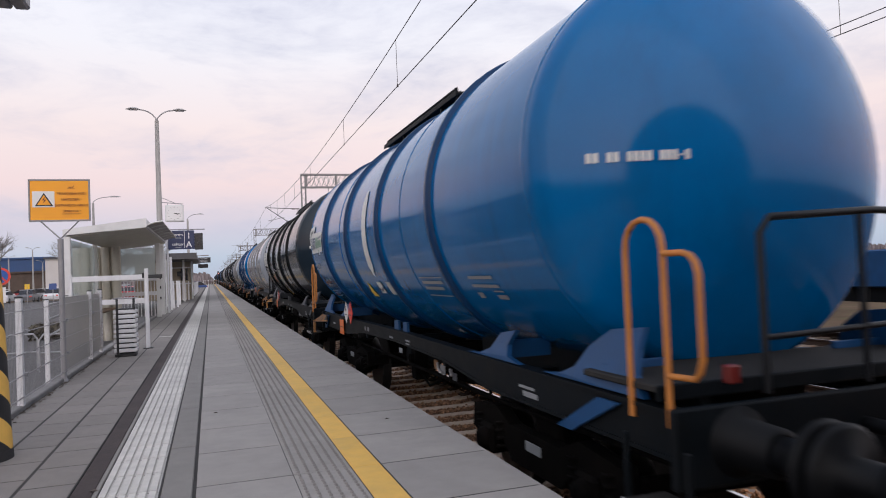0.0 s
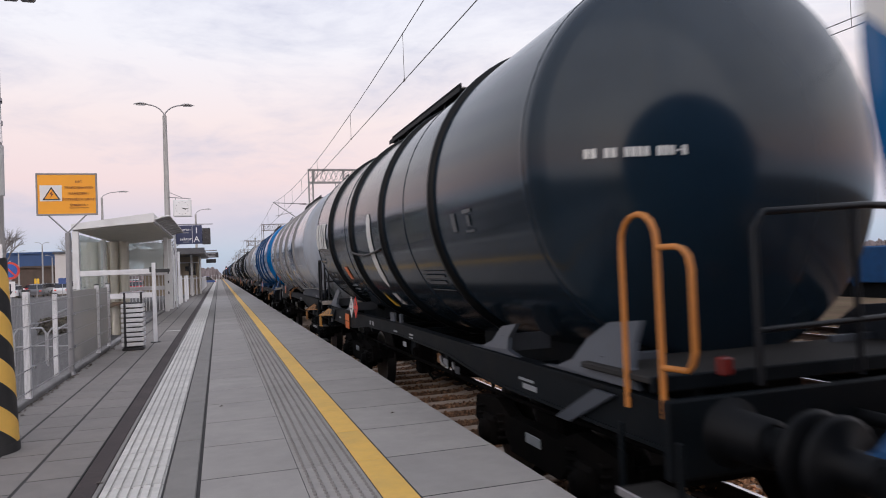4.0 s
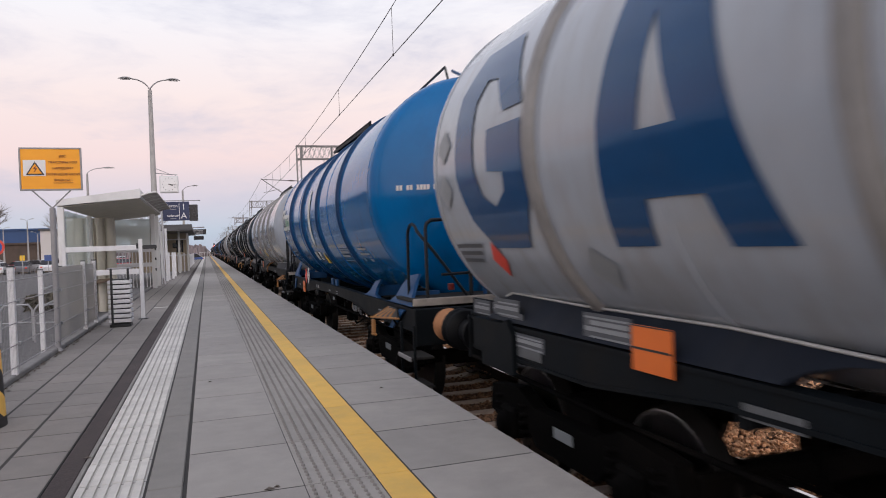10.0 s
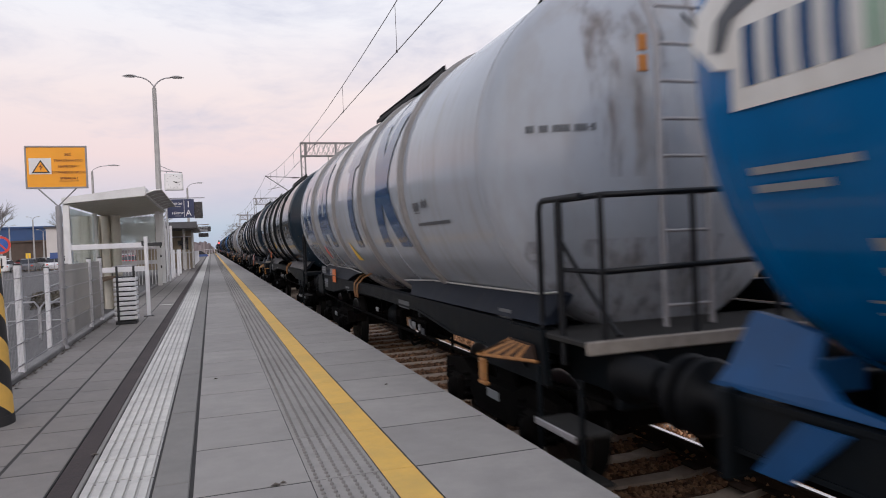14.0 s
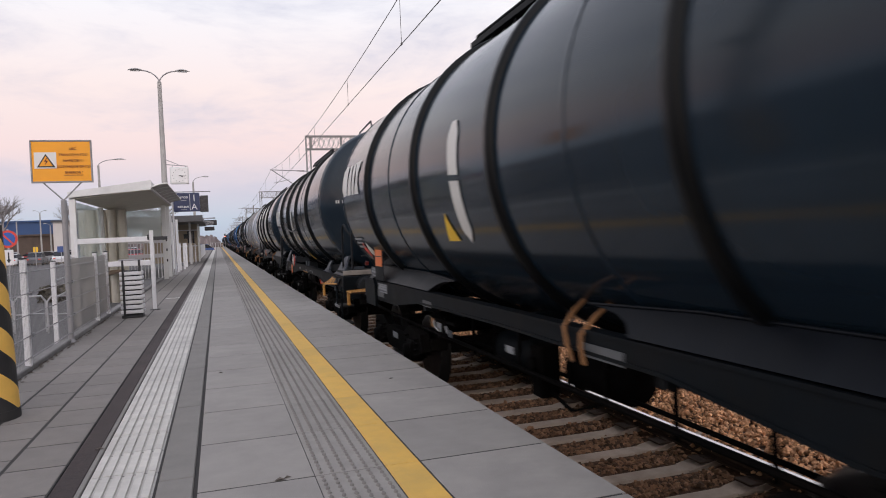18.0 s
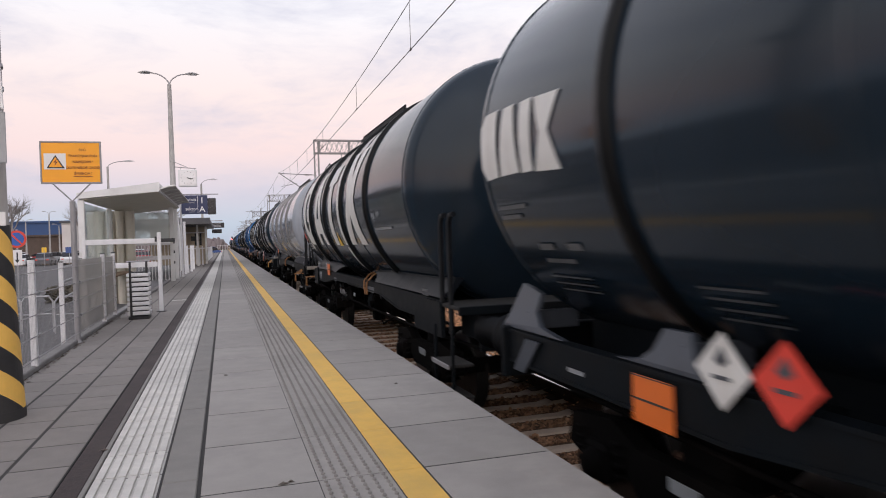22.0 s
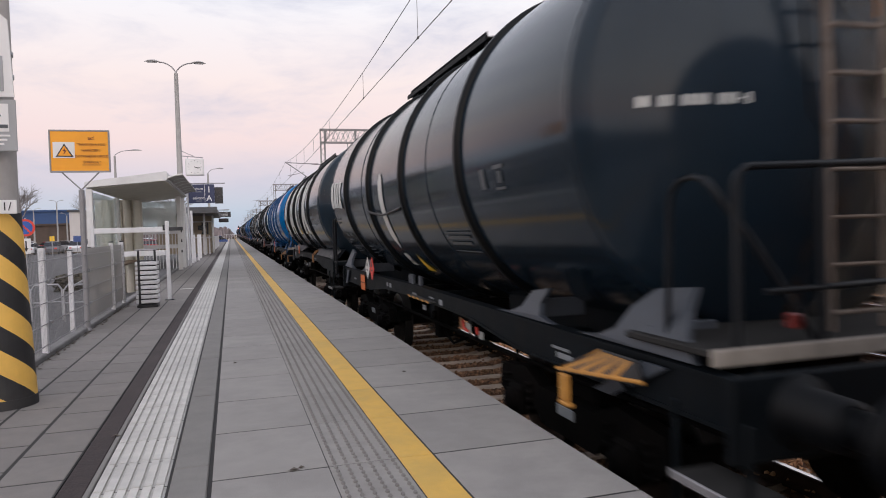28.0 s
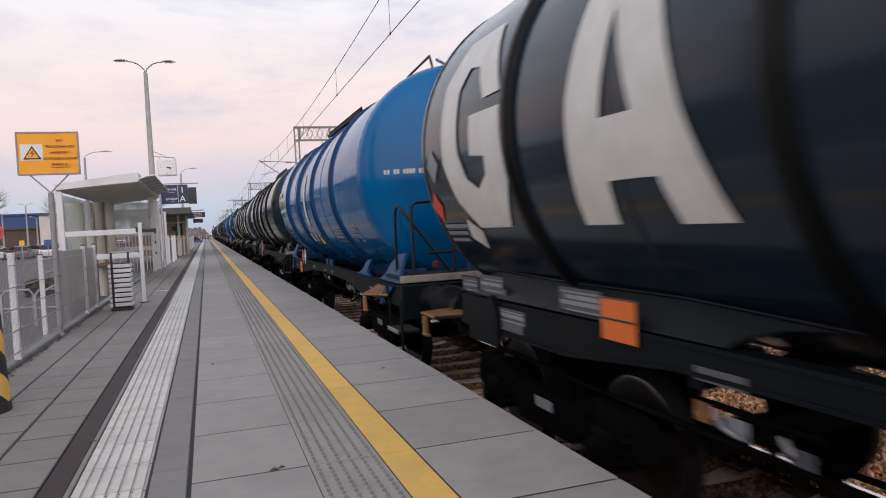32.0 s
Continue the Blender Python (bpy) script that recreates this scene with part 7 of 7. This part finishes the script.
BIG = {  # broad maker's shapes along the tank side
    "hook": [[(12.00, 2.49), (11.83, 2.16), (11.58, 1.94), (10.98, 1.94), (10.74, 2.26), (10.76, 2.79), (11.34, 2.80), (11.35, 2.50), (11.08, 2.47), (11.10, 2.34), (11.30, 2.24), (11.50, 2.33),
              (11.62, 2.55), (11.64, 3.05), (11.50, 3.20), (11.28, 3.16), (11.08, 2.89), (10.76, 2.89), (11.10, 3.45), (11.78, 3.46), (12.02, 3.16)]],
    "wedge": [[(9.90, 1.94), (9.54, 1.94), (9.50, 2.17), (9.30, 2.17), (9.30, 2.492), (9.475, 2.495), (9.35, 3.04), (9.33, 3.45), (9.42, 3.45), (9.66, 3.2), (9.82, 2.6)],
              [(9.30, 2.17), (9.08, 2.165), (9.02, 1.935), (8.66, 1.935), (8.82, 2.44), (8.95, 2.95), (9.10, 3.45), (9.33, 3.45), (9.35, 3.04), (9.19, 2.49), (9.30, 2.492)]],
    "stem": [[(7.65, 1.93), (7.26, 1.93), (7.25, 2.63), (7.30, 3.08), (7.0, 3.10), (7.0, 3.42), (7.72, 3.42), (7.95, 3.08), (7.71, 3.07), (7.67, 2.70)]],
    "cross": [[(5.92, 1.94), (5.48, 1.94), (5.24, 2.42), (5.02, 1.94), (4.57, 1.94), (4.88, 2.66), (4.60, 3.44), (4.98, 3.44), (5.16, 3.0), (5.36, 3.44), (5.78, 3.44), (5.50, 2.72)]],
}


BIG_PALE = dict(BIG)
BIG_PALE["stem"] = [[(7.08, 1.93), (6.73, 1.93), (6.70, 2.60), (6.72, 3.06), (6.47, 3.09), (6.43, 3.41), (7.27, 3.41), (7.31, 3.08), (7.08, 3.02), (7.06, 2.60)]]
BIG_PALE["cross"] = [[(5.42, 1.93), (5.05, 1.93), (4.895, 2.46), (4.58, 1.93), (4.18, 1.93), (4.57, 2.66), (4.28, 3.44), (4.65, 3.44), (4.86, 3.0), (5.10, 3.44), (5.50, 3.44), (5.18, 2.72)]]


def wagon_b(label, paint, band, mark, detail=True, big=True, slash=False, high_plate=False, pale=False, posts=False, longer=0.0):
    """Tank wagon carried in side cradles, with broad marks along its tank; longer moves the tail of the tank back."""
    L = LEN_B
    lead = 0.0 if big else 0.20

    def back(shape):
        shape.v = [(x, y + (longer if y > 8.45 else 0.0), z) for x, y, z in shape.v]
        return shape

    TILT[:] = [0.006, 7.10]
    w = thing("tank_wagon", label, "tank wagon", "tank wagons of the goods train")
    part("tank", tank_shape(1.70 + lead, 12.58 + longer), paint, w)
    for y in (3.95, 6.15, 8.29, 10.62):
        part("stiffening_ring", back(hoop(y, 0.12, 0.045)), band, w)
    for y in (1.73 + lead, 5.0, 9.4, 12.54):
        part("weld_seam", back(hoop(y, 0.035, 0.008)), paint, w)
    frame_parts(w, L, 1.32, 1.05, 1.20, 0.12, 0.02, inset=0.24)
    buffers(w, L, BUFFER, detail)
    bogie(w, 2.65, detail)
    bogie(w, L - 2.65, detail)
    underparts(w, L, detail, (7.55, 8.45), (5.95, 6.85), 7.0, 5.40 if pale else 9.15)
    for y0, sgn in ((0.0, 1), (L, -1)):
        edge = [(1.29, 1.545), (1.40, 1.560), (1.62, 1.535), (3.0, 1.525), (4.4, 1.522), (5.1, 1.495), (5.5, 1.480)]
        arch = [(5.30, 1.468), (5.12, 1.450), (4.98, 1.415), (4.90, 1.375), (4.87, 1.345), (1.26, 1.345)]
        if sgn < 0:
            edge, arch = [(1.72, 1.515), (1.80, 1.545)] + edge[3:], arch[:-1] + [(1.66, 1.345)]
        for s in (-1, 1):
            cr = Shape().prism([(y0 + sgn * y, z) for y, z in edge + arch], "x", min(s * 1.20, s * 1.10), max(s * 1.20, s * 1.10))
            cr.v = [(x * (1 - 0.75 * (z - 1.345)), y, z) for x, y, z in cr.v]
            co = part("cradle", cr, CRADLE if pale else CRADLE_DARK, w)
            part("cradle_lip", Shape().tube([(s * (1.205 - 0.90 * (z - 1.345)), y0 + sgn * y, z + 0.004) for y, z in edge], 0.010, 6), CRADLE_LIP if pale else CRADLE_DARK, co)
        y0, y1 = y0 + sgn * 1.30, y0 + sgn * 4.35
        part("cradle_seat", Shape().box(-1.05, 1.05, min(y0, y1) + 0.1, max(y0, y1) - 0.1, 1.20, 1.26, 0.01), FRAME, w)
    for hood in ([(2.27, 0.93), (2.27, 1.10), (1.80, 1.312), (1.20, 1.312), (1.15, 0.93)], [(12.20, 0.95), (12.20, 1.15), (11.66, 1.37), (11.56, 1.25), (11.56, 0.95)]):
        part("end_bracket", Shape().prism(hood, "x", -1.25, -1.207), FRAME, w)
    walkway(w, 5.1, 8.9, paint, 0.0, detail)
    end_deck(w, 0.60, 1.42, pale)
    if pale:
        step(w, 1.97, striped=detail)
    if posts:
        step(w, 13.09, striped=detail, paint=STEP_YELLOW if big else STEP_ORANGE, deep=True)
    low_steps(w, 0.50, 1.05)
    if posts:
        for y in (0.95, 1.25):
            part("guard_post", Shape().tube([(-1.2, y, 1.0), (-1.2, y, 2.15), (-1.2, y - 0.06, 2.24), (-1.2, y - 0.16, 2.24)], 0.03, 8), HAND_BLACK, w)
    else:
        end_rails(w, 0.66, 1.26)
        part("guard_rail", Shape().tube([(-1.18, 1.32, 1.10), (-1.18, 1.31, 2.16), (-1.18, 1.29, 2.215), (-1.18, 1.24, 2.24), (-1.18, 0.70, 2.24)], 0.022, 8), HAND_BLACK, w)
        part("guard_rail", Shape().tube([(-1.18, 1.0, 1.10), (-1.18, 1.0, 2.23)], 0.022, 8), HAND_BLACK, w)
        end_ladder(w, -0.16, 1.40, GREY_STEEL if pale else GALVANISED, -1)
        dome_layer(w, -1.2, 1.2, 1.25, 1.95, 1.70, STAIN)
        dome_layer(w, -0.75, -0.10, 2.4, 3.95, 1.70, STAIN)
        top_rail(w, 1.7, 3.2)
    if not pale:
        dome_layer(w, -1.42, 1.42, 1.2, 4.0, 1.70 + lead, END_FILM, 0.011)
    if detail:
        off = 0.0 if pale else -2.60
        for bend in (((8.36, 1.48), (8.24, 1.42), (8.20, 1.32), (8.14, 1.22), (8.09, 1.11)), ((8.02, 1.48), (7.93, 1.42), (7.97, 1.30), (7.95, 1.22), (7.93, 1.11))):
            part("drain_pipe", Shape().tube([(x, y + off, z) for x, (y, z) in zip((-0.97, -1.13, -1.225, -1.24, -1.23), bend)], 0.017, 8), PIPE_OCHRE, w, "ochre curved drain pipe")
        # notice plates along the tail of the frame
        plates = [(12.66, 13.08, 1.29, 1.43, -0.965, 3), (12.18, 12.60, 1.29, 1.43, -0.965, 2), (11.56, 12.06, 1.38, 1.52, -1.174, 3), (11.10, 11.88, 1.17, 1.28, -1.2045, 3)]
        if not high_plate:
            plates.append((10.42, 10.98, 1.36, 1.50, -1.178, 4) if longer else (10.04, 10.58, 1.36, 1.52, -1.178, 4))
        elif not pale:
            plates[3] = (10.92, 11.50, 1.17, 1.31, -1.2045, 4)
        part("plate_bracket", Shape().box(-0.964, -0.94, 12.16, 13.12, 1.26, 1.44, 0.006), FRAME, w)
        for ya, yb, za, zb, x, lines in plates:
            pl = part("frame_plate", flat_plate(ya, yb, za, zb, x, 0.004), MARK_DARK, w)
            for k in range(lines):
                z = za + (zb - za) * (k + 0.15) / lines
                part("plate_text", flat_plate(ya + 0.02, yb - (0.02 if k % 2 else 0.09), z, z + (0.012 if k in (0, lines - 1) else 0.028), x - 0.0045, 0.003), MARK_GREY, pl)
        part("frame_text", flat_plate(11.5, 11.95, 1.37, 1.42, -1.174, 0.003), MARK_FAINT, w)
        part("frame_marking", flat_plate(4.9, 5.4, 1.16, 1.25, -1.2045, 0.003), MARK_FAINT, w)
        part("frame_marking", flat_plate(8.8, 9.15, 1.16, 1.23, -1.2045, 0.003), MARK_FAINT, w)
        part("frame_marking", flat_plate(1.9, 2.15, 1.30, 1.40, -1.1725, 0.003), MARK_FAINT, w)
        part("frame_marking", flat_plate(11.15, 11.8, 1.10, 1.2, -1.2045, 0.003), MARK_FAINT, w)
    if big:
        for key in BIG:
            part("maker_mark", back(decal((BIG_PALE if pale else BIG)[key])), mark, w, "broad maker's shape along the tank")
    else:
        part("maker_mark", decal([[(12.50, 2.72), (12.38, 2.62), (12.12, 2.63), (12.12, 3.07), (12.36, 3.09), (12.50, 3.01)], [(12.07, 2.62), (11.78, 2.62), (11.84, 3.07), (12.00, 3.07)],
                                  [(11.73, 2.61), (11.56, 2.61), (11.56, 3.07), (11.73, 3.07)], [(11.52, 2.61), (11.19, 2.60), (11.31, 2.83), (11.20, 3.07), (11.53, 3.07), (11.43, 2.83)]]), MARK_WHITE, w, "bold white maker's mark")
        part("notice_text", decal(bars(2.76, 2.42, (0.20,), 0.09) + bars(2.69, 2.17, (0.10,), 0.14) + bars(2.57, 2.24, (0.06,), 0.08) + bars(2.68, 2.02, (0.62,), 0.02)), MARK_GREY, w)
    if slash and not big:
        part("identification_slash", decal([[(7.14, 2.50), (6.90, 2.48), (6.88, 2.84), (6.96, 2.95), (7.08, 2.95), (7.15, 2.84)], [(7.14, 2.02), (7.04, 1.90), (6.92, 2.02), (6.90, 2.43), (7.14, 2.45)]]), MARK_WHITE, w)
    elif slash:
        part("identification_slash", decal([[(6.56, 1.94), (6.30, 1.93), (6.36, 2.7), (6.42, 3.2), (6.50, 3.34), (6.58, 3.34), (6.66, 3.2), (6.62, 2.7)], [(6.55, 1.55), (6.44, 1.42), (6.32, 1.50), (6.30, 1.87), (6.55, 1.89)]]), MARK_WHITE, w)
    part("warning_triangle", decal([[(7.24 + (0.42 if not big else 0), 1.92), (6.91 + (0.42 if not big else 0), 1.92), (7.06 + (0.42 if not big else 0), 2.18)]]) if not pale else decal([[(7.78, 1.72), (7.42, 1.72), (7.76, 2.02)]]), MARK_YELLOW, w)
    if big:
        part("notice_text", decal([q for k in range(4) for q in bars(3.62 - 0.052 * k, 2.29, (0.036,), 0.085)] + [q for k in range(4) for q in bars(3.33 - 0.052 * k, 2.31 + 0.02 * (k % 2), (0.036,), 0.065)] + bars(3.62, 2.265, (0.21,), 0.008) + bars(3.60, 2.14, (1.0,), 0.03)), MARK_DARK if pale else MARK_GREY, w)
    part("notice_text", back(decal(bars(12.45, 1.945, (0.58, 0.50, 0.44), 0.032, 0.062))), MARK_DARK if pale else MARK_GREY, w)
    for z in (() if high_plate and not pale else (2.85,) if high_plate else (2.23, 2.57) if longer else (2.42, 2.80) if pale else (2.50,)):
        part("worn_placard", back(decal([[(12.46, z), (12.30, z - 0.15), (12.14, z), (12.30, z + 0.15)]])), MARK_GREY, w)
    ry, rz = (12.18, 1.82) if pale and high_plate else (10.49, 1.83) if longer else (11.66, 1.85) if pale else (12.07, 1.78) if high_plate else (12.42, 2.14)
    part("placard", decal([[(ry + 0.13, rz), (ry, rz - 0.14), (ry - 0.13, rz), (ry, rz + 0.14)]]), MARK_RED, w)
    ry, rz = (11.78, 1.84) if pale and high_plate else (10.17, 1.80) if pale else (11.75, 1.77) if high_plate else (11.75, 1.88)
    part("placard", decal([[(ry + 0.17, rz - 0.02), (ry - 0.06, rz - 0.12), (ry - 0.16, rz + 0.03), (ry + 0.07, rz + 0.14)]]), MARK_WHITE if not pale else MARK_GREY, w)
    if detail:
        number_bars(w, *((-1.06, 0.031, 2.89) if pale and high_plate else (-1.21, 0.030, 2.75) if pale else (-0.62, 0.031, 2.88)), 0.052, 1.70 + lead, MARK_DARK if pale else MARK_GREY)
    if high_plate:
        oy = 11.28 if pale else 11.09
        part("plate_backing", flat_plate(oy - 0.06, oy + 0.48, 1.34, 1.88, -1.2165), FRAME, w)
        orange_plate(w, oy, oy + 0.42, 1.55, 1.835, -1.225)
    else:
        oy = 10.03 if longer else 9.61
        orange_plate(w, oy, oy + 0.36, 1.25, 1.505, -1.222)
    return w


BLUE_LABEL = "glossy blue tank wagon with dark blue rings"
BLACK_LABEL = "anthracite tank wagon with a white slash"
PALE_LABEL = "grimy pale grey tank wagon with broad navy marks"
DARK_LABEL = "anthracite tank wagon with broad white marks"
PLAIN_LABEL = "anthracite tank wagon with a small white maker's mark"
MAKE = {
    "a_blue_first": lambda: wagon_a(BLUE_LABEL + " and orange grab rails", BLUE, BLUE_BAND, BLUE_STEEL, orange_rails=True),
    "a_blue": lambda: wagon_a(BLUE_LABEL + " and end ladder", BLUE, BLUE_BAND, BLUE_STEEL, red_first=True, swapped=True),
    "a_blue_primed": lambda: wagon_a(BLUE_LABEL + " and primed buffers", BLUE, BLUE_BAND, BLUE_STEEL, red_first=True, swapped=True, primed=True),
    "a_black_first": lambda: wagon_a(BLACK_LABEL + " and orange grab rails", BLACK, BLACK_BAND, BLACK_SADDLE, orange_rails=True, logo="black", conduit=True),
    "a_black": lambda: wagon_a(BLACK_LABEL + " and end ladder", BLACK, BLACK_BAND, BLACK_SADDLE, logo="dark", conduit=True, swapped=True),
    "b_pale": lambda: wagon_b(PALE_LABEL, PALE, PALE_BAND, MARK_BLUE, pale=True),
    "b_pale_high": lambda: wagon_b("grimy pale grey tank wagon with a raised hazard plate", PALE, PALE_BAND, MARK_BLUE, pale=True, high_plate=True, longer=0.32),
    "b_pale_long": lambda: wagon_b("grimy pale grey tank wagon with two worn placards", PALE, PALE_BAND, MARK_BLUE, pale=True, longer=0.24),
    "b_plain": lambda: wagon_b(PLAIN_LABEL, BLACK, BLACK_BAND, MARK_WHITE, big=False, slash=True, high_plate=True, posts=True),
    "b_dark": lambda: wagon_b(DARK_LABEL, BLACK, BLACK_BAND, MARK_WHITE, slash=True, posts=True),
    "far_blue": lambda: wagon_a(BLUE_LABEL, BLUE, BLUE_BAND, BLUE_STEEL, detail=False),
    "far_black": lambda: wagon_a(BLACK_LABEL, BLACK, BLACK_BAND, BLACK_SADDLE, detail=False, logo="dark"),
    "far_pale": lambda: wagon_b(PALE_LABEL, PALE, PALE_BAND, MARK_BLUE, detail=False, pale=True),
    "far_dark": lambda: wagon_b(DARK_LABEL, BLACK, BLACK_BAND, MARK_WHITE, detail=False, slash=True),
}
# (template, leading coupling plane at 0 s)
TRAIN = [("b_dark", -25.2), ("b_pale", -11.4), ("a_blue_first", 2.39), ("a_black_first", 15.46), ("b_pale", 28.42), ("a_blue_primed", 41.96), ("b_pale_long", 55.04), ("b_plain", 68.75),
         ("a_black", 82.34), ("b_dark", 95.37), ("b_pale_high", 108.92), ("a_black", 122.66), ("b_dark", 135.51), ("a_blue", 149.3)]
FAR = ["far_black", "far_dark", "far_dark", "far_blue", "far_blue", "far_black", "far_dark", "far_black", "far_pale", "far_dark", "far_blue", "far_black", "far_dark", "far_pale", "far_black", "far_dark", "far_blue", "far_black"]
y_next = TRAIN[-1][1] + LEN_A
for kind_of in FAR:
    TRAIN.append((kind_of, y_next))
    y_next += LEN_A if kind_of in ("far_black", "far_blue") else LEN_B
made_first, WAGONS = {}, []
for kind_of, y in TRAIN:
    spot = pose(AXIS, y, RAIL_Z)
    if kind_of in made_first:
        ob = copy_thing(made_first[kind_of], spot)
    else:
        ob = MAKE[kind_of]()
        ob.matrix_basis = spot
        made_first[kind_of] = ob
    WAGONS.append((ob, y))

# distance that the train has run at each full second
RUN = [0.0, 3.12, 6.33, 9.61, 12.96, 16.38, 19.91, 23.56, 27.31, 31.11, 35.03, 39.06, 43.21, 47.43, 51.73, 56.13, 60.66, 65.32, 70.06, 74.85, 79.69, 84.57, 89.32, 94.2,
       99.19, 104.36, 109.68, 115.11, 120.55, 125.89, 131.22, 136.52, 141.78]


def run_at(t):
    """Smooth distance between the full seconds."""
    k = min(int(t), 31)
    f = t - k
    p = [RUN[max(0, min(32, k + d))] for d in (-1, 0, 1, 2)]
    m0 = (p[2] - p[0]) / (2 if k else 1)
    m1 = (p[3] - p[1]) / (2 if k < 31 else 1)
    return (2 * f**3 - 3 * f**2 + 1) * p[1] + (f**3 - 2 * f**2 + f) * m0 + (-2 * f**3 + 3 * f**2) * p[2] + (f**3 - f**2) * m1


def motions():
    half_seconds = [k / 2 for k in range(65)]
    for ob, y in WAGONS:
        walk(ob, [(t, pose(AXIS, y - run_at(t), RAIL_Z)) for t in half_seconds])
    # wheels of the wagons that pass near: less than a quarter turn from row to row
    turns = [k / 10 for k in range(321)]
    for ob, y in WAGONS[1:13]:
        for o in ob.children:
            if o.name.startswith("wheelset"):
                at = o.matrix_basis.translation.copy()
                walk(o, [(t, Matrix.Translation(at) @ Matrix.Rotation(run_at(t) / 0.46, 4, "X")) for t in turns])


motions()
